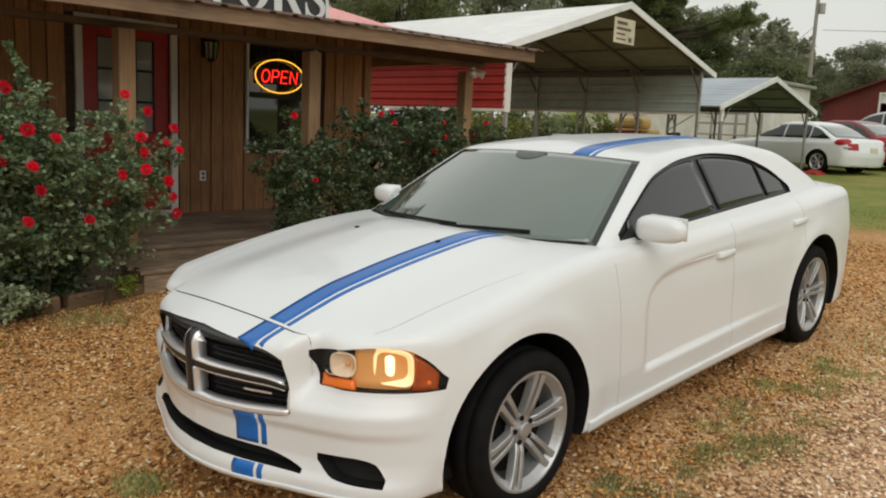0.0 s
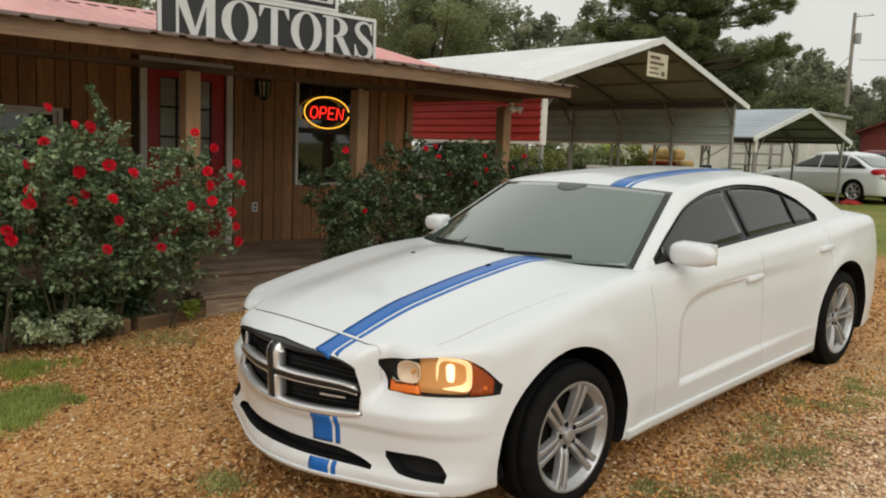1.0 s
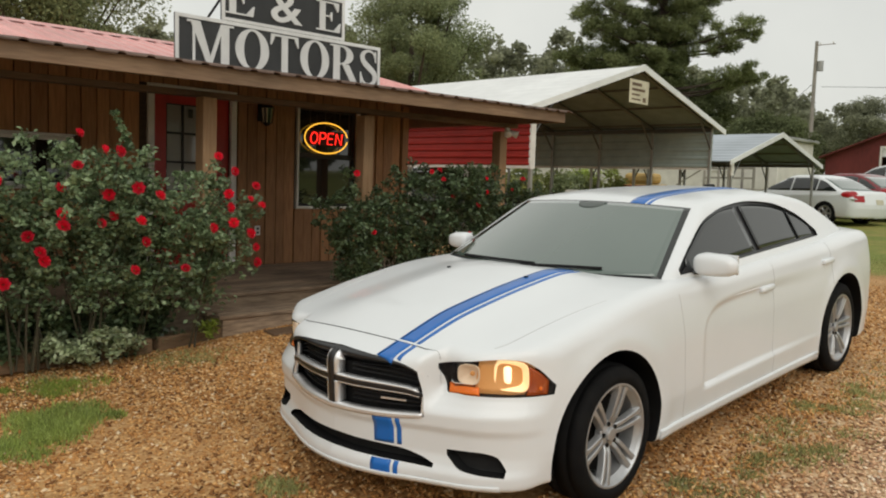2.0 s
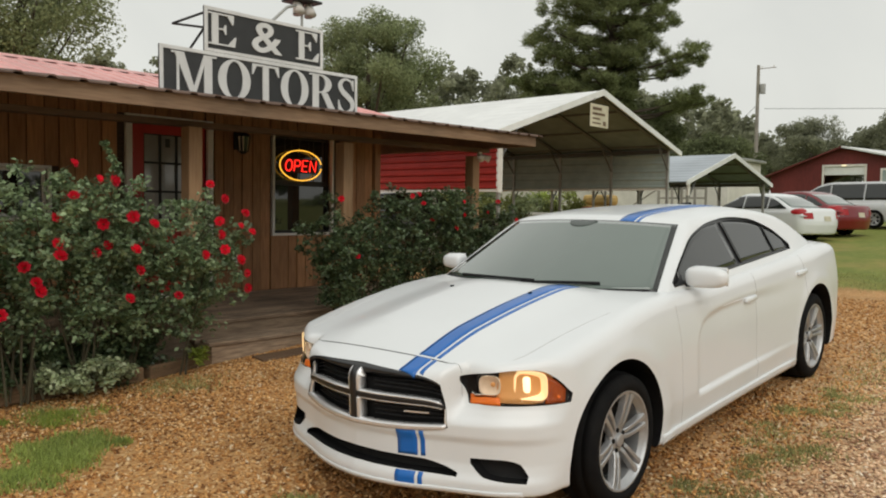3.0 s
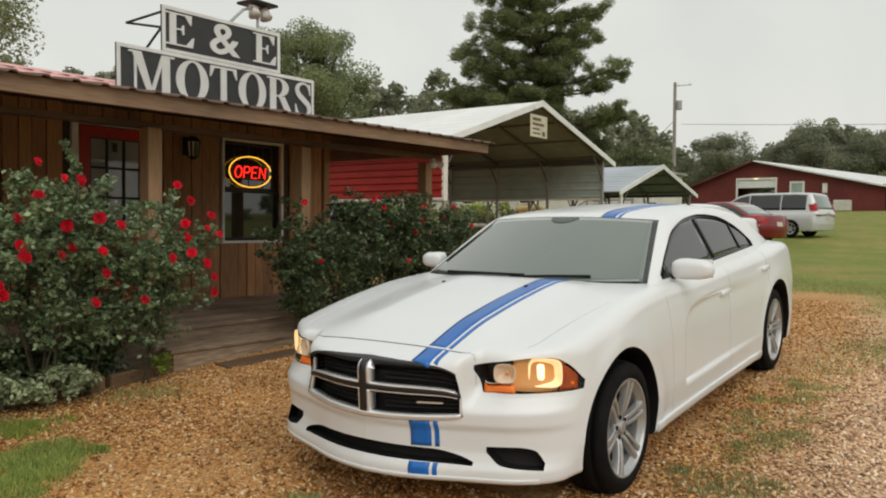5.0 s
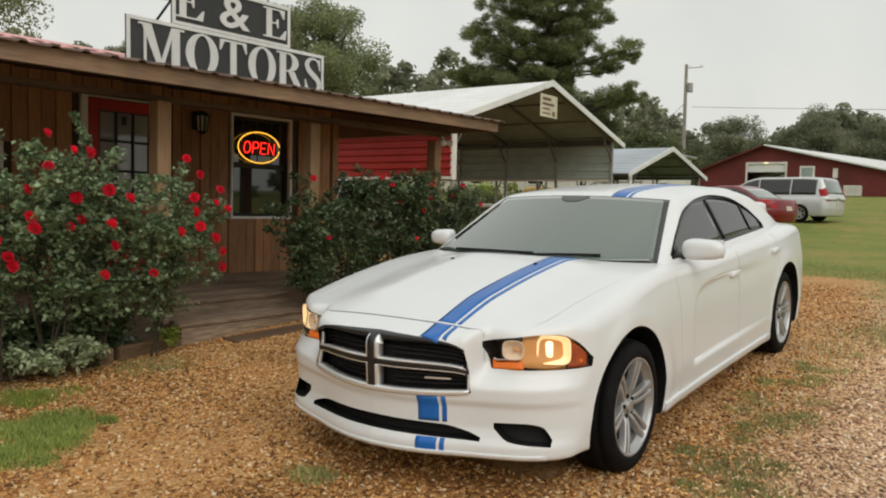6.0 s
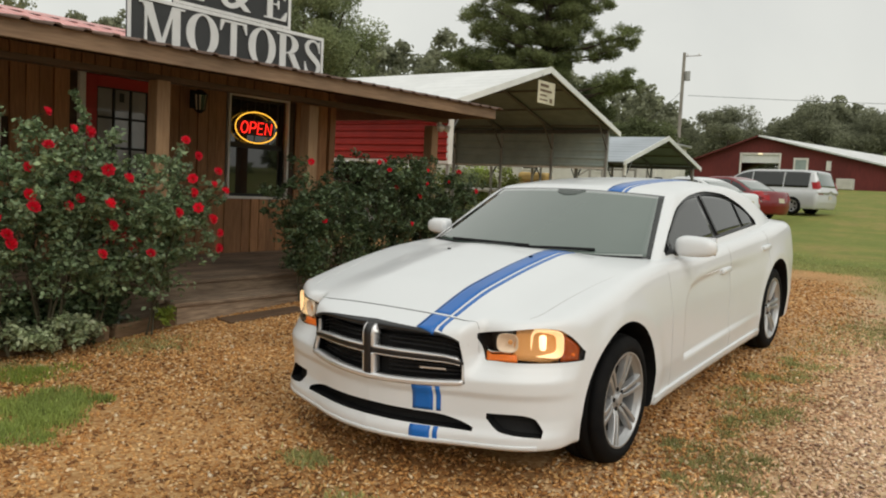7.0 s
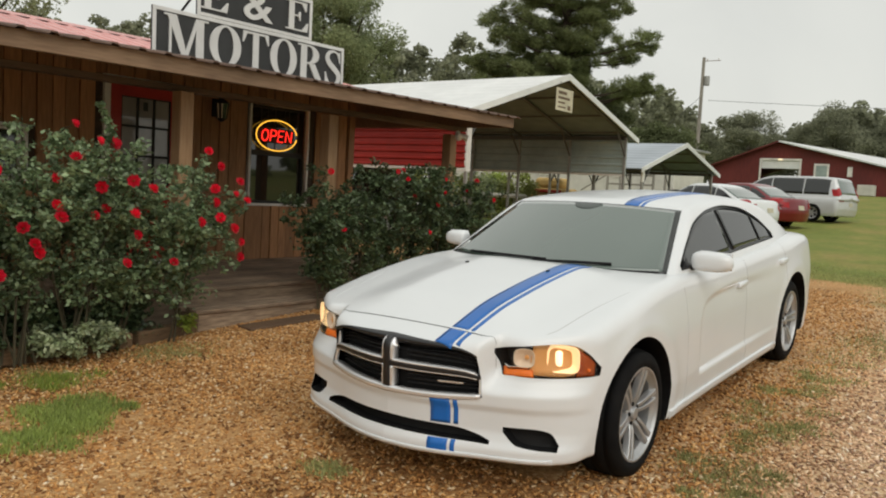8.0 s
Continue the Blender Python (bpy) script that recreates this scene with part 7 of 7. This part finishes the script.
# ---- trees ----
def broad_tree(label, x, y, top, crown_r, crown_z, n, leaf, seed, material="oak", gaps=70):
    rng = np.random.default_rng(seed)
    z0 = float(ground_z(np.array(x), np.array(y)))
    tree = thing("tree", label, "tree", at=(x, y, z0))
    h = top - z0
    base = crown_z - z0
    bm = tube(B(), [(0, 0, -0.2), (0.1, 0.05, base * 0.5), (0, 0.1, base), (0.1, 0, h * 0.75)], [0.32, 0.26, 0.2, 0.08], 10)
    mids, size = [], []
    for _ in range(gaps):
        d = unit(rng, 1)[0]
        r = rng.uniform(0.45, 1.0)
        z = base + (h - base) * (0.5 + 0.5 * d[2] * r)
        taper = math.sqrt(max(1 - ((z - base) / (h - base) - 0.45) ** 2 * 2.2, 0.15))
        mids.append((d[0] * crown_r * r * taper, d[1] * crown_r * r * taper, z))
        size.append(crown_r * rng.uniform(0.16, 0.34))
    for m in mids[::3]:
        tube(bm, [(0, 0, base * 0.75), (m[0] * 0.5, m[1] * 0.5, (m[2] + base * 0.7) / 2), m], [0.11, 0.07, 0.02], 6)
    part("trunk", bm, "bark", tree, "grey-brown trunk and limbs")
    v, f = leaves(rng, clumps(rng, mids, size, n * 4), leaf * 0.40, leaf * 0.28)
    from_arrays("crown", v, f, material, tree, "uneven leafy crown")
    return tree


def pine_tree(label, x, y, top, seed):
    rng = np.random.default_rng(seed)
    z0 = float(ground_z(np.array(x), np.array(y)))
    tree = thing("tree", label, "tree", at=(x, y, z0))
    h = top - z0
    bm = tube(B(), [(0, 0, -0.3), (0.1, 0.1, h * 0.35), (-0.1, 0.2, h * 0.7), (0.1, 0.1, h * 0.97)], [0.36, 0.29, 0.2, 0.05], 10)
    puffs, radii = [], []

    def limb(turn, z, reach, inner):
        """One bough with puffs of needles on its outer part; inner: where along it they begin."""
        d = np.array([math.cos(turn), math.sin(turn), 0])
        tip = d * reach + np.array([0, 0, z + reach * rng.uniform(-0.04, 0.10)])
        mid = d * reach * 0.5 + np.array([0, 0, z - 0.08 * reach])
        root = np.array([0, 0.1, z - 0.14 * reach])
        tube(bm, [root, mid, tip], [0.10, 0.06, 0.018], 5)
        for t in np.linspace(inner, 1.0, max(2, round(reach * (1 - inner) / 0.62) + 1)):
            at = root + (mid - root) * t * 2 if t < 0.5 else mid + (tip - mid) * (t * 2 - 1)
            side = np.array([-d[1], d[0], 0])
            for _ in range(3):
                spread = side * rng.normal() * (0.22 + 0.18 * reach * (1 - abs(t - 0.7)) * 0.45)
                puffs.append(at + spread + rng.normal(size=3) * np.array([0.16, 0.16, 0.14]) + np.array([0, 0, 0.16]))
                radii.append(rng.uniform(0.24, 0.50))
    # storeys of boughs: share of the height, reach to one side, reach to the other
    turn = 0.0
    for share_, left, right in ((0.345, 6.9, 1.0), (0.385, 6.3, 1.5), (0.425, 6.0, 2.1), (0.475, 5.5, 2.9), (0.525, 5.3, 3.0), (0.58, 5.0, 3.4), (0.64, 4.6, 4.0), (0.71, 4.2, 4.2), (0.79, 3.6, 3.6), (0.87, 2.7, 2.8), (0.95, 1.4, 1.5)):
        for k in range(8):
            turn += 2.4
            c = math.cos(turn - 0.485)
            reach = (right if c > 0 else left) * (0.42 + 0.58 * abs(c)) * rng.uniform(0.78, 1.04)
            limb(turn, h * share_ + rng.normal() * 0.2, reach, 0.35)
    # long boughs that stand clear of the crown
    for share_, off, reach in ((0.345, 0.0, 5.5), (0.335, 0.28, 5.0), (0.355, -0.22, 4.9), (0.47, 0.05, 5.1), (0.49, -0.2, 4.9), (0.455, 0.2, 4.2)):
        limb(0.485 + off, h * share_, reach, 0.66)
    part("trunk", bm, "bark", tree, "pine trunk and limbs")
    # needles fill rounded puffs at the branch ends
    c = clumps(rng, puffs, radii, 236000)
    d = unit(rng, len(c))
    d[:, 2] = d[:, 2] * 0.7 + 0.25
    s = unit(rng, len(c)) * 0.028
    L = rng.uniform(0.14, 0.30, (len(c), 1))
    v = np.stack([c - s, c + s, c + d * L], 1).reshape(-1, 3)
    from_arrays("crown", v, np.arange(len(v)).reshape(-1, 3), "pine", tree, "open clumps of dark needles")
    return tree


pine_tree("tall open-crowned pine tree behind the carport", -20.9, 38.5, 19.4, 21)
broad_tree("leafy tree standing behind the office roof", -28.5, 7.6, 13.4, 4.1, 4.5, 16000, 0.30, 22, gaps=120)
broad_tree("rounded leafy tree beyond the roof sign", -26.3, 24.0, 11.9, 3.6, 4.2, 15000, 0.29, 23)
broad_tree("leafy tree close behind the carport ridge", -28.6, 37.5, 7.7, 2.6, 2.8, 10000, 0.34, 24, "dark_leaf")
broad_tree("dark leafy tree to the side of the pine", -20.9, 41.5, 8.9, 2.7, 2.6, 15000, 0.36, 25, "dark_leaf")
broad_tree("low round green tree beyond the small carport", -21.6, 56.0, 7.2, 3.8, 2.6, 9000, 0.55, 26, "dark_leaf")
broad_tree("thin-crowned tree behind the barn", -27.0, 97.0, 13.8, 5.4, 4.5, 9000, 0.55, 27, "hazed_leaf", 50)
broad_tree("airy tree behind the barn roof", -17.5, 99.0, 13.6, 5.2, 5.0, 9000, 0.55, 28, "hazed_leaf", 50)
broad_tree("rounded tree behind the barn roof", -9.0, 100.0, 13.4, 5.6, 5.0, 11000, 0.58, 29, "hazed_leaf", 56)
broad_tree("light green bush tree beside the barn", -4.5, 84.0, 9.3, 4.0, 3.0, 6000, 0.5, 30, "oak")


def far_woods():
    rng = np.random.default_rng(40)
    mids, size = [], []
    for k in range(260):
        a = math.radians(-28 + 116 * (k + rng.random()) / 260)                # bearing left of +y
        dist = rng.uniform(104, 122)
        x, y = -math.sin(a) * dist, math.cos(a) * dist
        z0 = float(ground_z(np.array(x), np.array(y)))
        b = math.degrees(a)                                   # the belt stands tallest behind the office, low beyond the pole
        h = np.interp(b, (0, 11, 14, 18, 21, 32, 36), (10, 10, 6, 6, 12, 15.5, 18)) * rng.uniform(0.93, 1.07)
        for _ in range(14):
            t = rng.random() ** 0.5
            mids.append((x + rng.normal() * 2.6 * (1.2 - t), y + rng.normal() * 2.6 * (1.2 - t), z0 + 0.5 + h * t))
            size.append(rng.uniform(0.9, 2.0) * (1.25 - 0.6 * t))
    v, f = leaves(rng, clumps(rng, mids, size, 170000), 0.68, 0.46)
    tagged(from_arrays("far_woods", v, f, "hazed_leaf"), "belt of mixed woods with haze put into its leaf colour", "woods", kind="stuff")
    mids, size = [], []
    for k in range(70):
        a = math.radians(rng.uniform(100, 325))
        dist = rng.uniform(60, 80)
        x, y = -math.sin(a) * dist, math.cos(a) * dist
        h = rng.uniform(7, 12)
        for _ in range(7):
            t = rng.random() ** 0.7
            mids.append((x + rng.normal() * 2, y + rng.normal() * 2, h * t))
            size.append(rng.uniform(1.0, 2.2))
    v, f = leaves(rng, clumps(rng, mids, size, 14000), 1.5, 1.1)
    tagged(from_arrays("road_side_woods", v, f, "oak"), "woods across the road, mirrored in the windows", "woods", kind="stuff")


far_woods()


# ---- pieces of walls and floors ----
def wall_boards():
    """Upright boards of uneven width with dark joints; those at openings are cut short."""
    rng = np.random.default_rng(50)
    holes = [(DOOR[0] - 0.075, DOOR[1] + 0.075, DECK, DOOR[2] + 0.075), (WIN[0] - 0.035, WIN[1] + 0.035, WIN[2] - 0.035, WIN[3] + 0.035),
             (SIDE_WIN[0] - 0.035, SIDE_WIN[1] + 0.035, SIDE_WIN[2] - 0.035, SIDE_WIN[3] + 0.035)]
    y = -4.0
    while y < END - 0.03:
        w = min(rng.uniform(0.125, 0.185), END - y)
        proud = 0.012 * (rng.random() > 0.45)
        spans = [(DECK + 0.004, 2.70)]
        for a, b, lo, hi in holes:
            if y < b and y + w > a:
                spans = [q for s0, s1 in spans for q in ((s0, min(s1, lo)), (max(s0, hi), s1)) if q[1] - q[0] > 0.03]
        for lo, hi in spans:
            bm = B()
            box(bm, (WALL - 0.018, y + 0.006, lo), (WALL + 0.006 + proud, y + w - 0.006, hi))
            part("board", bm, "plank", wall_front)
        y += w


wall_boards()


def end_boards():
    bm = box(B(), (WALL - 0.02, END - 0.10, DECK), (WALL + 0.035, END + 0.02, 2.60), 0.004)
    part("corner_board", bm, "plank", wall_front)


end_boards()


def deck_boards():
    rng = np.random.default_rng(52)
    x = WALL + 0.01
    while x < -3.88:
        w = 0.138
        for a, b in ((-4.0, -1.2 + rng.uniform(-0.6, 0.6)), (None, 2.2 + rng.uniform(-0.6, 0.6)), (None, 5.08)):
            a = last if a is None else a
            bm = B()
            dz = rng.uniform(-0.003, 0.003)
            box(bm, (x, a + 0.002, DECK - 0.028 + dz), (x + w, b - 0.002, DECK + dz))
            part("deck_board", bm, "deck", porch_deck)
            last = b
        x += w + 0.006
    bm = box(B(), (-3.90, -4.0, DECK - 0.03), (-3.815, 5.09, DECK + 0.004), 0.006)
    part("deck_board", bm, "deck", porch_deck)


deck_boards()


def gravel_material():
    m = bpy.data.materials.new("loose_gravel")
    m.use_nodes = True
    n, l = m.node_tree.nodes, m.node_tree.links
    p = n["Principled BSDF"]
    p.inputs["Roughness"].default_value = 0.7
    p.inputs["Specular IOR Level"].default_value = 0.3
    r = n.new("ShaderNodeValToRGB")
    stops = [(0.0, (0.13, 0.055, 0.02)), (0.22, (0.35, 0.152, 0.044)), (0.55, (0.61, 0.305, 0.10)), (0.8, (0.72, 0.42, 0.165)), (0.95, (0.79, 0.57, 0.32)), (1.0, (0.82, 0.67, 0.47))]
    while len(r.color_ramp.elements) < len(stops):
        r.color_ramp.elements.new(0.5)
    for e, (pos, c) in zip(r.color_ramp.elements, stops):
        e.position, e.color = pos, (*c, 1)
    l.new(n.new("ShaderNodeNewGeometry").outputs["Random Per Island"], r.inputs["Fac"])
    tn, tc = n.new("ShaderNodeTexNoise"), n.new("ShaderNodeTexCoord")
    tn.inputs["Scale"].default_value, tn.inputs["Detail"].default_value = 1.1, 3
    l.new(tc.outputs["Object"], tn.inputs["Vector"])
    k = n.new("ShaderNodeMapRange")
    k.inputs["From Min"].default_value, k.inputs["From Max"].default_value = 0.3, 0.7
    k.inputs["To Min"].default_value, k.inputs["To Max"].default_value = 0.78, 1.12
    l.new(tn.outputs["Fac"], k.inputs["Value"])
    h = n.new("ShaderNodeHueSaturation")
    l.new(r.outputs["Color"], h.inputs["Color"])
    l.new(k.outputs["Result"], h.inputs["Value"])
    gx, outer_side, pale, blend = n.new("ShaderNodeSeparateXYZ"), n.new("ShaderNodeMapRange"), n.new("ShaderNodeHueSaturation"), n.new("ShaderNodeMix")
    l.new(tc.outputs["Object"], gx.inputs[0])
    outer_side.inputs["From Min"].default_value, outer_side.inputs["From Max"].default_value = 1.2, 1.9
    l.new(gx.outputs["X"], outer_side.inputs["Value"])
    pale.inputs["Saturation"].default_value, pale.inputs["Value"].default_value = 0.66, 1.33
    l.new(h.outputs["Color"], pale.inputs["Color"])
    blend.data_type = "RGBA"
    l.new(outer_side.outputs["Result"], blend.inputs["Factor"])
    l.new(h.outputs["Color"], blend.inputs["A"])
    l.new(pale.outputs["Color"], blend.inputs["B"])
    l.new(blend.outputs["Result"], p.inputs["Base Color"])
    return m


def loose_gravel():
    """Angular pebbles strewn over the drive, thicker in the wheel tracks' middle and thin where weeds grow."""
    rng = np.random.default_rng(60)
    n = 178000
    x, y = rng.uniform(-3.5, 3.6, n), rng.uniform(-4.6, 8.0, n)
    keep = ~((np.abs(x) < 0.62) & (y > -0.4) & (y < 3.7))
    keep &= ~((x < -3.36 - 0.05 * (y + 2.6)) & (y < 0.9)) & ~((x < -3.50) & (y >= 0.9))
    keep &= rng.random(n) < np.where(y > 2.5, 0.85 - 0.1 * (y - 2.5), 1.0)
    keep &= ~((((x + 1.95) / 0.42) ** 2 + ((y + 1.5) / 0.42) ** 2 < 1) & (rng.random(n) < 0.7))
    keep &= ((x + 0.20 * y < 2.05 + 0.6 * rng.random(n)) | (y < 3.3 + 0.8 * rng.random(n))) & (y > -2.6 - 2.0 * rng.random(n) ** 2)
    x, y = x[keep], y[keep]
    n = len(x)
    base = np.array([(1, 0, 0), (-1, 0, 0), (0, 1, 0), (0, -1, 0), (0, 0, 1), (0, 0, -1)], float)
    tri = np.array([(0, 2, 4), (2, 1, 4), (1, 3, 4), (3, 0, 4), (2, 0, 5), (1, 2, 5), (3, 1, 5), (0, 3, 5)])
    s = 0.0080 + 0.0095 * rng.random((n, 1, 1)) ** 1.8
    v = base[None] * (1 + 0.38 * rng.uniform(-1, 1, (n, 6, 1))) * s * np.array([1.4, 0.85, 0.5])
    a, b = rng.uniform(0, 2 * math.pi, n), rng.normal(0, 0.5, n)
    ca, sa, cb, sb = np.cos(a), np.sin(a), np.cos(b), np.sin(b)
    vx, vz = v[..., 0] * cb[:, None] - v[..., 2] * sb[:, None], v[..., 0] * sb[:, None] + v[..., 2] * cb[:, None]
    vy = v[..., 1]
    px, py = vx * ca[:, None] - vy * sa[:, None] + x[:, None], vx * sa[:, None] + vy * ca[:, None] + y[:, None]
    z = ground_z(x, y) + 0.004 + s[:, 0, 0] * 0.3 * rng.random(n)
    verts = np.stack([px, py, vz + z[:, None]], -1).reshape(-1, 3)
    faces = (tri[None] + (np.arange(n) * 6)[:, None, None]).reshape(-1, 3)
    ob = from_arrays("loose_gravel", verts, faces, gravel_material())
    tagged(ob, "loose tan and brown gravel strewn on the drive", "gravel", kind="stuff")


loose_gravel()
